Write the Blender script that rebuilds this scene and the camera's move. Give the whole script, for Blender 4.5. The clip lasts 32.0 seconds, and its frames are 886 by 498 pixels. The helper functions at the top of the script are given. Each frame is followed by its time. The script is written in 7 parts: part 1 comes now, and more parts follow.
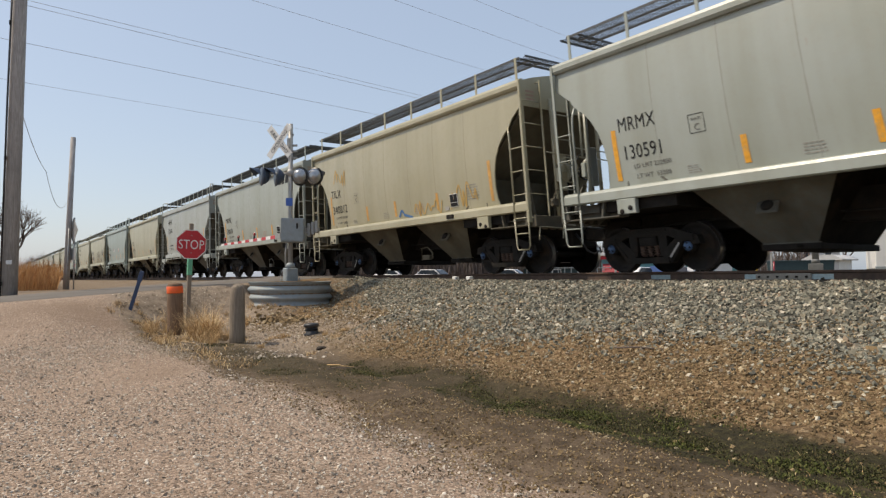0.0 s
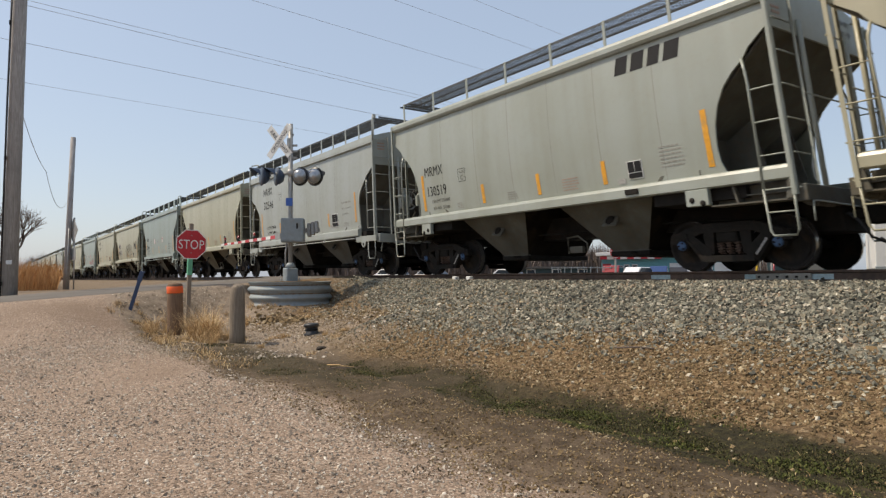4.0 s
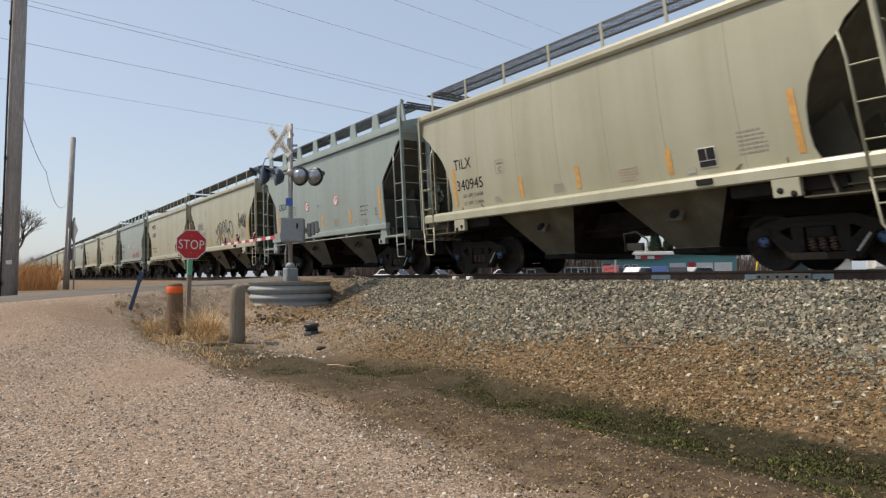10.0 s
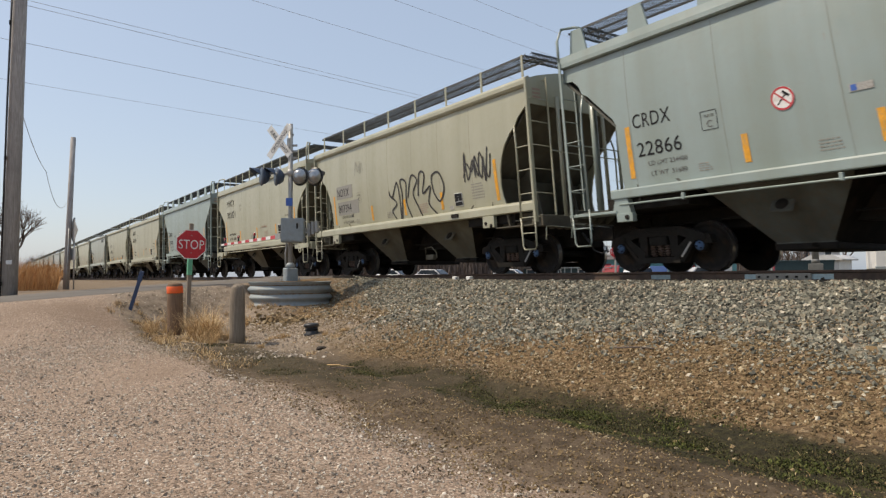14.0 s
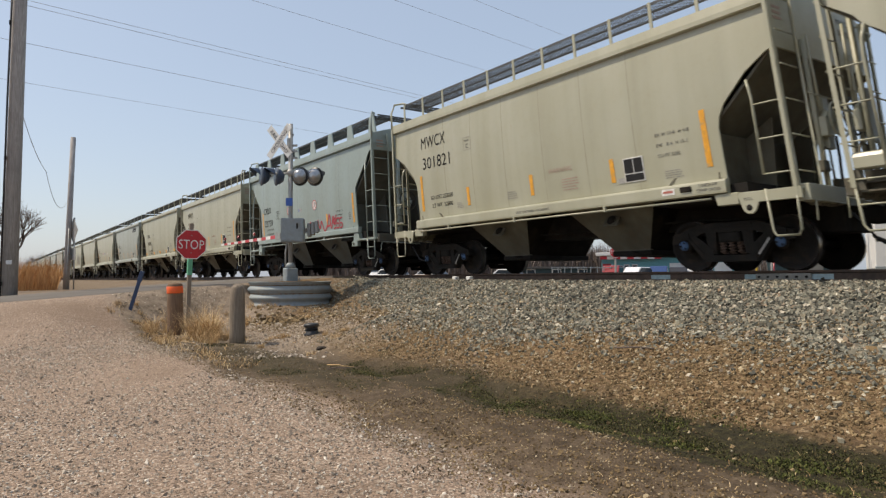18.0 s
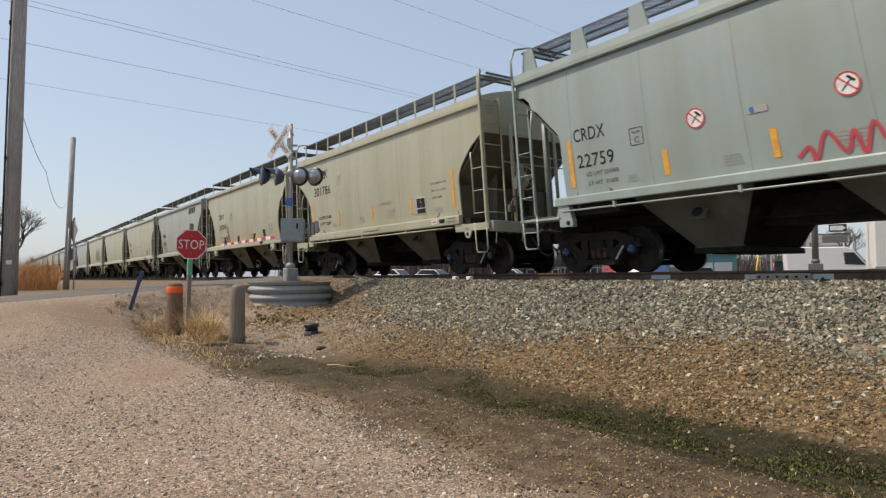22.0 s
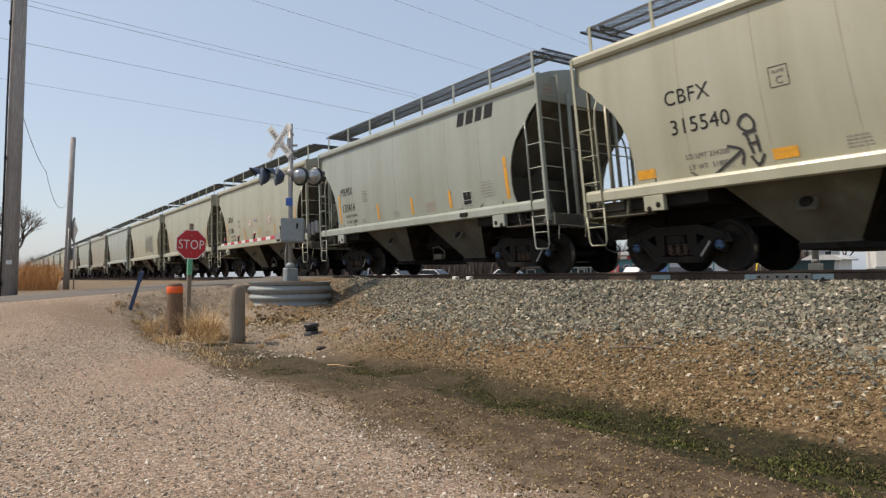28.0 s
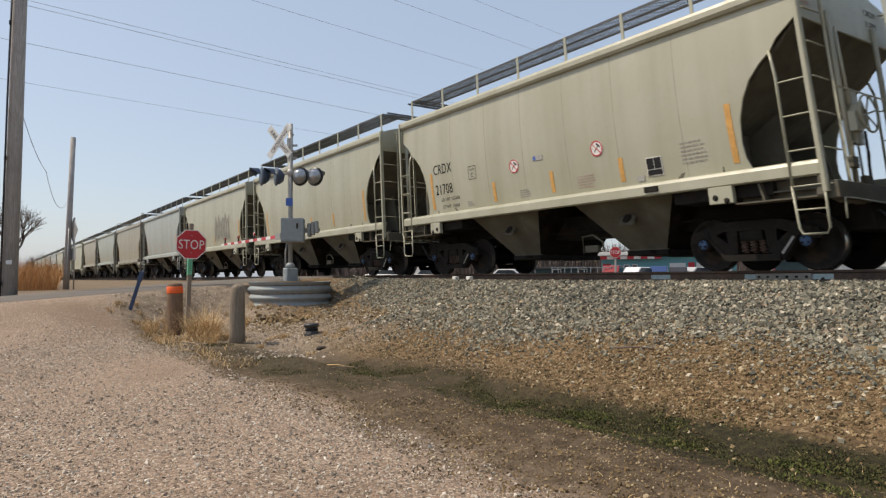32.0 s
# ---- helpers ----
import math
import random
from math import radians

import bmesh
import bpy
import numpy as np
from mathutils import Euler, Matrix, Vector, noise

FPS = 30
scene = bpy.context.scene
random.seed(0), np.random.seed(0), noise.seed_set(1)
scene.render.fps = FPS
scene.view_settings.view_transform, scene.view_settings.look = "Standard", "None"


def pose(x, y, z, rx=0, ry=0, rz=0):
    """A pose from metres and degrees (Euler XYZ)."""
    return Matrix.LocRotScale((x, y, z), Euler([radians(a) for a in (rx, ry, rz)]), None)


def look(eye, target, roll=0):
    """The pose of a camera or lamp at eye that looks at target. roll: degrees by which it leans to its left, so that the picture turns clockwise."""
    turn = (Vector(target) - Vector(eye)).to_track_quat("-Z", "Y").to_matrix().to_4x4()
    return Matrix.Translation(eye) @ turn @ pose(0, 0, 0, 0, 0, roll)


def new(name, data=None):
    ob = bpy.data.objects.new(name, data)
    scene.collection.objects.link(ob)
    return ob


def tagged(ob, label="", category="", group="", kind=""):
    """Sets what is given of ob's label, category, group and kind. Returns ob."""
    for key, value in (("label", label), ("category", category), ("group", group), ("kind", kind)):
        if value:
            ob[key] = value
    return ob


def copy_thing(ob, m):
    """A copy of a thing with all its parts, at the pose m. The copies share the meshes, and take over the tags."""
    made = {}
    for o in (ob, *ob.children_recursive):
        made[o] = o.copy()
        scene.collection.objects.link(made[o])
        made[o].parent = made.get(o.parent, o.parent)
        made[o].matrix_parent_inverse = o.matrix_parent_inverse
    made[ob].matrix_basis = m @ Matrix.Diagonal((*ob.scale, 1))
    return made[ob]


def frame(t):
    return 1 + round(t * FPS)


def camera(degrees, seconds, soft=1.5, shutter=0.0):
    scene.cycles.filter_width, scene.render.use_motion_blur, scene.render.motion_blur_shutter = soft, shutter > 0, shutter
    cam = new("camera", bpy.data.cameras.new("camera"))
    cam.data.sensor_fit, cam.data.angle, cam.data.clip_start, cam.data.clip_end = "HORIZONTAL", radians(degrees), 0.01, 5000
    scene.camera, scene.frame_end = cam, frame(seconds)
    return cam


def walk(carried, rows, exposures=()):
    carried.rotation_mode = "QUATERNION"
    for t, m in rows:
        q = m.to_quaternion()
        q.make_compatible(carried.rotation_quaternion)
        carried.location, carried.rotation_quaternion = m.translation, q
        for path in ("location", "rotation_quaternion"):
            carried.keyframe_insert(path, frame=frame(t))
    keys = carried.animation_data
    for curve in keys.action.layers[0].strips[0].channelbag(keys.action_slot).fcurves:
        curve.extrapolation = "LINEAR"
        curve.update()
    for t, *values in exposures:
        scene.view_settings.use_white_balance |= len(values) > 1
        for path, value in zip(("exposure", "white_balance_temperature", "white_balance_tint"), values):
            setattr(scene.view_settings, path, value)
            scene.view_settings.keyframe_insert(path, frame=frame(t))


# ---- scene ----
# Plan: the track runs along x, rail tops at z = 0; the train comes from -x and leaves to +x.
# The camera stands on the gravel drive south of the track (negative y is the near side).
cam = camera(67.7, 32.0, soft=1.3, shutter=7.4)
# The sensor reads its rows slowly from top to bottom, each row open for a short while only: moving uprights lean.
scene.cycles.rolling_shutter_type, scene.cycles.rolling_shutter_duration = "TOP", 0.03
EYE = Vector((0.0, 0.0, -0.055))
YAW, PITCH, ROLL = 55.387, 2.365, -0.43
AIM = Vector((-math.sin(radians(YAW)) * math.cos(radians(PITCH)), math.cos(radians(YAW)) * math.cos(radians(PITCH)), math.sin(radians(PITCH))))
STAND = look(EYE, EYE + AIM, ROLL)
walk(cam, [(0.0, STAND), (32.0, STAND)], exposures=[(0.0, 0.38, 7700, 12), (32.0, 0.38, 7700, 12)])

TRACK_Y = 11.47       # centre line of the track
CAR_PITCH = 12.85     # coupled length of a hopper car
# How far the train has gone, in metres, by the second
RUN = [(0, 0.24), (1, 4.76), (2, 9.39), (3, 14.20), (6, 27.53), (7, 32.35), (8, 37.09), (9, 41.64), (10, 46.26),
       (11, 51.06), (12, 55.54), (13, 60.25), (14, 64.55), (17, 78.45), (18, 82.75), (19, 87.79), (20, 92.09), (21, 97.06),
       (22, 101.32), (23, 106.23), (24, 110.64), (25, 115.91), (28, 129.04), (29, 133.94), (30, 138.25), (31, 143.31), (32, 147.64)]

# ---- world, sun ----
SUN_EL, SUN_AZ = radians(57), math.atan2(-0.62, -0.785)    # azimuth as (x, y) of the direction to the sun
to_sun = Vector((-0.62 * math.cos(SUN_EL), -0.785 * math.cos(SUN_EL), math.sin(SUN_EL)))
world = bpy.data.worlds.new("world")
scene.world = world
world.use_nodes = True
wn = world.node_tree.nodes
sky = wn.new("ShaderNodeTexSky")
sky.sky_type, sky.sun_disc = "NISHITA", False
sky.sun_elevation, sky.sun_rotation = SUN_EL, math.atan2(to_sun.x, to_sun.y)
sky.altitude, sky.air_density, sky.dust_density, sky.ozone_density = 50, 1.0, 1.7, 1.2
wn["Background"].inputs[1].default_value = 0.145
haze = wn.new("ShaderNodeMix")          # thin even haze over the clear sky
haze.data_type = "RGBA"
haze.inputs[0].default_value = 0.6
haze.inputs[7].default_value = (2.2, 3.0, 4.35, 1)
world.node_tree.links.new(sky.outputs[0], haze.inputs[6])
world.node_tree.links.new(haze.outputs[2], wn["Background"].inputs[0])
sun = new("sun", bpy.data.lights.new("sun", "SUN"))
sun.data.energy, sun.data.angle, sun.data.color = 2.9, radians(0.6), (1.0, 0.955, 0.88)
sun.matrix_world = look((0, 0, 60), Vector((0, 0, 60)) - to_sun)


# ---- materials ----
class Nodes:
    """A material with a Principled shader and short ways to add nodes."""

    def __init__(self, name, rough=0.6, metal=0.0, spec=0.5):
        self.m = bpy.data.materials.new(name)
        self.m.use_nodes = True
        self.t = self.m.node_tree
        self.p = self.t.nodes["Principled BSDF"]
        self.p.inputs["Roughness"].default_value = rough
        self.p.inputs["Metallic"].default_value = metal
        self.p.inputs["Specular IOR Level"].default_value = spec

    def add(self, kind, **sets):
        n = self.t.nodes.new(kind)
        for k, v in sets.items():
            n.inputs[k.replace("_", " ")].default_value = v
        return n

    def link(self, a, b):
        self.t.links.new(a, b)

    def coords(self, scale=(1, 1, 1), world_space=False):
        src = self.add("ShaderNodeNewGeometry").outputs["Position"] if world_space else self.add("ShaderNodeTexCoord").outputs["Object"]
        mp = self.add("ShaderNodeMapping")
        mp.inputs["Scale"].default_value = scale
        self.link(src, mp.inputs[0])
        return mp.outputs[0]

    def noise(self, vec, scale, detail=4.0, rough=0.6, dist=0.0):
        n = self.add("ShaderNodeTexNoise", Scale=scale, Detail=detail, Roughness=rough, Distortion=dist)
        self.link(vec, n.inputs["Vector"])
        return n.outputs["Fac"]

    def ramp(self, fac, stops):
        r = self.add("ShaderNodeValToRGB")
        e = r.color_ramp.elements
        while len(e) < len(stops):
            e.new(0.5)
        for el, (pos, col) in zip(e, stops):
            el.position = pos
            el.color = (*col, 1) if not isinstance(col, (int, float)) else (col, col, col, 1)
        self.link(fac, r.inputs[0])
        return r.outputs[0]

    def mix(self, fac, a, b, mode="MIX"):
        n = self.t.nodes.new("ShaderNodeMix")
        n.data_type, n.blend_type = "RGBA", mode
        for sock, v in ((n.inputs[0], fac), (n.inputs[6], a), (n.inputs[7], b)):
            if isinstance(v, (int, float)):
                sock.default_value = v
            elif isinstance(v, tuple):
                sock.default_value = (*v, 1)
            else:
                self.link(v, sock)
        return n.outputs[2]

    def math(self, op, a, b=0.0, clamp=False):
        n = self.t.nodes.new("ShaderNodeMath")
        n.operation, n.use_clamp = op, clamp
        for sock, v in ((n.inputs[0], a), (n.inputs[1], b)):
            if isinstance(v, (int, float)):
                sock.default_value = v
            else:
                self.link(v, sock)
        return n.outputs[0]

    def color(self, sock):
        if isinstance(sock, tuple):
            self.p.inputs["Base Color"].default_value = (*sock, 1)
        else:
            self.link(sock, self.p.inputs["Base Color"])
        return self

    def bump(self, fac, strength=0.3, dist=0.01):
        b = self.add("ShaderNodeBump", Strength=strength, Distance=dist)
        self.link(fac, b.inputs["Height"])
        self.link(b.outputs[0], self.p.inputs["Normal"])
        return self

    def roughness(self, fac):
        self.link(fac, self.p.inputs["Roughness"])
        return self


def worn(name, col, rough=0.6, metal=0.0, scale=6.0, spread=0.25, bump=0.15, fine=60.0, stain=None, spec=0.5):
    """A surface of one colour with patches, fine grain and, where given, stains of another colour."""
    n = Nodes(name, rough, metal, spec)
    v = n.coords()
    big, small = n.noise(v, scale, 5), n.noise(v, fine, 3)
    lo, hi = tuple(c * (1 - spread) for c in col), tuple(min(1, c * (1 + spread)) for c in col)
    c = n.ramp(big, [(0.3, lo), (0.7, hi)])
    c = n.mix(0.35, c, n.ramp(small, [(0.3, lo), (0.7, hi)]))
    if stain:
        c = n.mix(n.ramp(n.noise(v, scale * 0.7, 6, 0.7, 0.5), [(0.52, 0.0), (0.66, 0.8)]), c, stain)
    n.color(c)
    return n.bump(small, bump, 0.004).m


def paint_material():
    """Weathered freight-car paint; the colour is the object's own."""
    n = Nodes("car_paint", 0.4, spec=0.85)
    info = n.add("ShaderNodeObjectInfo")
    v = n.coords()
    streaks = n.noise(n.coords((1.1, 1.1, 0.10)), 3.0, 4, 0.55)
    blotch = n.noise(v, 0.9, 5, 0.6)
    grime = n.noise(v, 7.0, 6, 0.7)
    c = n.mix(n.ramp(blotch, [(0.3, 0.0), (0.75, 0.7)]), info.outputs["Color"], (0.90, 0.88, 0.80), "MULTIPLY")
    c = n.mix(n.ramp(streaks, [(0.48, 0.0), (0.85, 0.25)]), c, (0.26, 0.255, 0.19))
    c = n.mix(n.ramp(grime, [(0.52, 0.0), (0.85, 0.14)]), c, (0.24, 0.19, 0.13))
    bands = n.noise(n.coords((0.75, 0.75, 0.05)), 2.2, 3, 0.5)
    c = n.mix(n.ramp(bands, [(0.38, 0.0), (0.66, 0.8)]), c, (0.86, 0.85, 0.80), "MULTIPLY")
    rust = n.noise(n.coords((1.6, 1.6, 0.45)), 2.3, 7, 0.72, 0.3)
    c = n.mix(n.ramp(rust, [(0.66, 0.0), (0.78, 0.5)]), c, (0.27, 0.14, 0.07))
    n.color(c)
    n.roughness(n.ramp(grime, [(0.3, 0.30), (0.7, 0.52)]))
    return n.bump(n.noise(v, 1.6, 3), 0.12, 0.05).m


def grime_shade_material(name, least, most):
    """The same paint under dirt, mixed darker still to carry the shade of bays and recesses."""
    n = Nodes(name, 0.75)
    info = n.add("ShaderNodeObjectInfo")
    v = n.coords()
    grime_shade = n.ramp(n.noise(v, 1.4, 6, 0.6, 0.3), [(0.25, least), (0.7, most)])
    c = n.mix(grime_shade, info.outputs["Color"], (0.045, 0.038, 0.025))
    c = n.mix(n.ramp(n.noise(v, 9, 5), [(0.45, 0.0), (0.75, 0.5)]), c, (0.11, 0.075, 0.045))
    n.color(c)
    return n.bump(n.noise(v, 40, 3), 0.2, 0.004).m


def seam_material():
    """Dirt caught along the weld seams, close to the car's own colour."""
    n = Nodes("weld_seam_grime", 0.7)
    info = n.add("ShaderNodeObjectInfo")
    n.color(n.mix(n.ramp(n.noise(n.coords(), 2.5, 5, 0.65), [(0.32, 0.16), (0.7, 0.6)]), info.outputs["Color"], (0.17, 0.145, 0.10)))
    return n.m


PAINT = paint_material()
# Dark mix holds grime plus the shade of car ends and hopper bays.
GRIMY_SHADED = grime_shade_material("grimy_shaded_car_paint", 0.7, 0.95)
SHADED_BAY_PAINT = grime_shade_material("shaded_hopper_bay_paint", 0.7, 0.93)
# Near-black colour standing in for shade on the bays' end and far slopes.
BAY_SHADE = worn("hopper_bay_shade", (0.016, 0.013, 0.010), 0.95, scale=3, spread=0.5, stain=(0.035, 0.026, 0.017), spec=0.1)
SEAM = seam_material()
BLACK_STEEL = worn("dark_underframe_steel", (0.020, 0.018, 0.016), 0.85, scale=4, spread=0.5, stain=(0.03, 0.022, 0.016), spec=0.15)
TRUCK_IRON = worn("cast_truck_iron", (0.017, 0.0155, 0.0135), 0.8, scale=5, spread=0.5, stain=(0.035, 0.024, 0.017), spec=0.15)
WHEEL_STEEL = worn("wheel_steel", (0.018, 0.016, 0.0145), 0.7, 0.0, scale=5, spread=0.4, stain=(0.04, 0.027, 0.018), spec=0.15)
TREAD = worn("polished_tread", (0.45, 0.43, 0.40), 0.3, 0.9)
CAP_BLUE = worn("blue_bearing_cap", (0.03, 0.08, 0.17), 0.55)
SPRING = worn("rusty_spring", (0.095, 0.06, 0.045), 0.7)
GRATE = worn("galvanised_grating", (0.085, 0.09, 0.095), 0.6, 0.3)
STRIPE = worn("reflective_stripe", (0.72, 0.33, 0.03), 0.4, scale=9, spread=0.25, stain=(0.42, 0.28, 0.12))
STRIPE_PALE = worn("faded_reflective_stripe", (0.58, 0.31, 0.09), 0.5, scale=9, spread=0.3)
LETTER = worn("black_lettering", (0.014, 0.014, 0.015), 0.65, spec=0.25)
LETTER_SOFT = worn("greyed_lettering", (0.11, 0.108, 0.10), 0.6)
LETTER_FADED = worn("faded_lettering", (0.26, 0.25, 0.22), 0.6)
STENCIL = worn("worn_white_stencil", (0.34, 0.33, 0.31), 0.8, scale=40, spread=0.5)
LETTER_RED = worn("red_lettering", (0.42, 0.13, 0.10), 0.5)
LETTER_PINK = worn("faded_red_lettering", (0.36, 0.25, 0.20), 0.6)
RED_PAINT = worn("red_paint", (0.50, 0.025, 0.035), 0.45, scale=8, spread=0.15)
WHITE_PAINT = worn("white_paint", (0.72, 0.72, 0.70), 0.5, scale=5, spread=0.08, stain=(0.5, 0.47, 0.42))
SPRAY_BLACK = worn("black_spray", (0.03, 0.028, 0.03), 0.7)
SPRAY_RED = worn("red_spray", (0.42, 0.05, 0.07), 0.7)
SPRAY_OCHRE = worn("ochre_spray", (0.52, 0.33, 0.10), 0.7)
SPRAY_BLUE = worn("blue_spray", (0.06, 0.16, 0.34), 0.7)
GALV = worn("galvanised_steel", (0.26, 0.295, 0.305), 0.65, 0.15, scale=7, spread=0.15, stain=(0.28, 0.27, 0.25))
GALV_DULL = worn("weathered_aluminium", (0.34, 0.34, 0.33), 0.55, 0.35, scale=6, spread=0.15)
BLUE_PLASTIC = worn("blue_plate", (0.04, 0.12, 0.42), 0.4)
LAMP_BLACK = worn("lamp_black", (0.02, 0.021, 0.023), 0.45)
LENS = worn("dull_lamp_back", (0.36, 0.37, 0.38), 0.25, 0.7)
RED_LENS = worn("red_lamp_lens", (0.25, 0.02, 0.02), 0.2)
RAIL_SIDE = worn("rusty_rail", (0.085, 0.055, 0.04), 0.85, scale=5, spread=0.4, stain=(0.045, 0.034, 0.028))
MAST_GREY = worn("dark_grey_mast_paint", (0.13, 0.135, 0.13), 0.6, scale=5, spread=0.2)
RAIL_TOP = worn("rail_head", (0.32, 0.30, 0.29), 0.35, 0.8)
RAIL_MARK = worn("pale_blue_rail_mark", (0.30, 0.40, 0.42), 0.7, scale=12, spread=0.3)
JOINT_BAR = worn("joint_bar", (0.26, 0.25, 0.22), 0.7, scale=9, spread=0.3)
CONCRETE = worn("concrete", (0.42, 0.39, 0.35), 0.85, scale=4, spread=0.15, bump=0.3)
TIE = worn("old_tie_wood", (0.12, 0.095, 0.075), 0.9, scale=5, spread=0.3, bump=0.4)
BLUE_POST = worn("blue_marker_post", (0.018, 0.042, 0.10), 0.5)
ORANGE = worn("orange_band", (0.85, 0.12, 0.02), 0.5, scale=10, spread=0.12)
SIGN_GREEN = worn("green_post_sleeve", (0.10, 0.36, 0.22), 0.6)
BARK = worn("bark", (0.13, 0.10, 0.085), 0.95, scale=8, spread=0.35, bump=0.6)


def wood_material(name, col, grain=(14, 14, 0.8)):
    n = Nodes(name, 0.85)
    g = n.noise(n.coords(grain), 3.0, 6, 0.7)
    p = n.noise(n.coords(), 2.2, 4)
    c = n.ramp(g, [(0.3, tuple(x * 0.55 for x in col)), (0.7, tuple(x * 1.25 for x in col))])
    c = n.mix(n.ramp(p, [(0.4, 0.0), (0.7, 0.5)]), c, tuple(x * 0.6 for x in col))
    n.color(c)
    return n.bump(g, 0.5, 0.01).m


POLE_WOOD = wood_material("utility_pole_wood", (0.40, 0.375, 0.36))
WIRE = worn("weathered_cable", (0.30, 0.31, 0.33), 0.6)
BOLLARD_BROWN = wood_material("brown_bollard_wood", (0.19, 0.115, 0.07))
BOLLARD_GREY = wood_material("grey_bollard_wood", (0.25, 0.20, 0.15))
POST_WOOD = wood_material("grey_post_wood", (0.27, 0.22, 0.17))


def ground_material():
    """Drive gravel, bare earth, moss in the ditch, brown gravel and grey ballast, in bands along the track with ragged borders."""
    n = Nodes("ground", 0.95, spec=0.2)
    pos = n.add("ShaderNodeNewGeometry").outputs["Position"]
    sep = n.add("ShaderNodeSeparateXYZ")
    n.link(pos, sep.inputs[0])
    y0 = sep.outputs[1]
    ragged = n.noise(pos, 0.55, 6, 0.65)
    ragged2 = n.noise(pos, 2.6, 5, 0.7)
    y = n.math("ADD", y0, n.math("MULTIPLY", n.math("SUBTRACT", ragged, 0.5), 2.2))
    y = n.math("ADD", y, n.math("MULTIPLY", n.math("SUBTRACT", ragged2, 0.5), 0.9))

    def stones(scale, cols, jitter=1.0):
        vo = n.add("ShaderNodeTexVoronoi", Scale=scale, Randomness=jitter)
        n.link(pos, vo.inputs["Vector"])
        tone = n.add("ShaderNodeSeparateColor")
        n.link(vo.outputs["Color"], tone.inputs[0])
        return n.ramp(tone.outputs[0], cols), vo.outputs["Distance"]

    drive, d1 = stones(58, [(0.0, (0.095, 0.070, 0.050)), (0.5, (0.325, 0.238, 0.178)), (0.86, (0.425, 0.322, 0.245)), (1.0, (0.68, 0.58, 0.48))])
    patch = n.noise(pos, 0.8, 6, 0.65)
    drive = n.mix(n.ramp(patch, [(0.32, 0.0), (0.68, 0.55)]), drive, (0.325, 0.236, 0.176))
    drive = n.mix(n.ramp(n.noise(pos, 0.35, 5, 0.6), [(0.48, 0.0), (0.68, 0.62)]), drive, (0.215, 0.15, 0.105))
    fines = n.noise(pos, 22, 6, 0.75)
    drive = n.mix(n.ramp(fines, [(0.35, 0.45), (0.5, 0.0)]), drive, (0.11, 0.08, 0.058))
    earth = n.ramp(n.noise(pos, 5.0, 8, 0.75), [(0.3, (0.045, 0.032, 0.021)), (0.5, (0.115, 0.082, 0.054)), (0.75, (0.21, 0.158, 0.108))])
    pebbly, d2 = stones(30, [(0.0, (0.06, 0.037, 0.019)), (0.5, (0.145, 0.092, 0.047)), (0.85, (0.26, 0.175, 0.096)), (1.0, (0.38, 0.285, 0.175))])
    pebbly = n.mix(n.ramp(n.noise(pos, 3.0, 7, 0.7), [(0.4, 0.0), (0.62, 0.75)]), pebbly, (0.165, 0.106, 0.058))
    ballast, d3 = stones(19, [(0.0, (0.04, 0.037, 0.03)), (0.5, (0.10, 0.093, 0.076)), (0.85, (0.19, 0.172, 0.138)), (1.0, (0.33, 0.30, 0.24))])
    moss = n.ramp(n.noise(pos, 14.0, 6, 0.7), [(0.35, (0.018, 0.016, 0.010)), (0.55, (0.042, 0.036, 0.018)), (0.75, (0.075, 0.07, 0.028))])

    def band(at, soft):
        return n.math("MULTIPLY", n.math("SUBTRACT", y, at), 1.0 / soft, True)

    sand = n.ramp(n.noise(pos, 6.0, 7, 0.7), [(0.3, (0.17, 0.128, 0.092)), (0.55, (0.28, 0.222, 0.168)), (0.8, (0.38, 0.32, 0.25))])
    at_road = n.math("MULTIPLY", n.math("SUBTRACT", n.math("MULTIPLY", ragged, 5.0), n.math("ADD", sep.outputs[0], 12.6)), 0.4, True)
    c = n.mix(band(2.45, 0.5), drive, n.mix(at_road, earth, sand))
    gravelly = n.math("MULTIPLY", at_road, n.math("SUBTRACT", 1.0, n.math("MULTIPLY", n.math("SUBTRACT", y, 6.2), 0.9, True)))
    c = n.mix(band(4.9, 0.5), c, n.mix(gravelly, pebbly, sand))
    damp = n.math("SUBTRACT", 1.0, n.math("MULTIPLY", n.math("ABSOLUTE", n.math("SUBTRACT", y, 4.32)), 0.95, True))
    c = n.mix(n.math("MULTIPLY", damp, n.ramp(n.noise(pos, 2.2, 6, 0.7), [(0.38, 0.0), (0.6, 0.75)])), c, (0.045, 0.034, 0.021))
    dark_x = n.math("SUBTRACT", 1.0, n.math("MULTIPLY", n.math("ABSOLUTE", n.math("ADD", sep.outputs[0], 10.3)), 0.27, True))
    dark_y = n.math("SUBTRACT", 1.0, n.math("MULTIPLY", n.math("ABSOLUTE", n.math("SUBTRACT", n.math("ADD", y0, n.math("MULTIPLY", n.math("SUBTRACT", ragged2, 0.5), 0.8)), 3.72)), 1.25, True))
    soil = n.math("MULTIPLY", n.math("MULTIPLY", dark_x, dark_y), 3.2, True)
    c = n.mix(n.math("MULTIPLY", soil, n.ramp(n.noise(pos, 3.1, 6, 0.7), [(0.3, 0.35), (0.55, 1.0)])), c, n.ramp(n.noise(pos, 9.0, 6, 0.7), [(0.35, (0.036, 0.028, 0.016)), (0.65, (0.085, 0.068, 0.038))]))
    west = n.math("MULTIPLY", n.math("SUBTRACT", -9.5, sep.outputs[0]), 0.25)
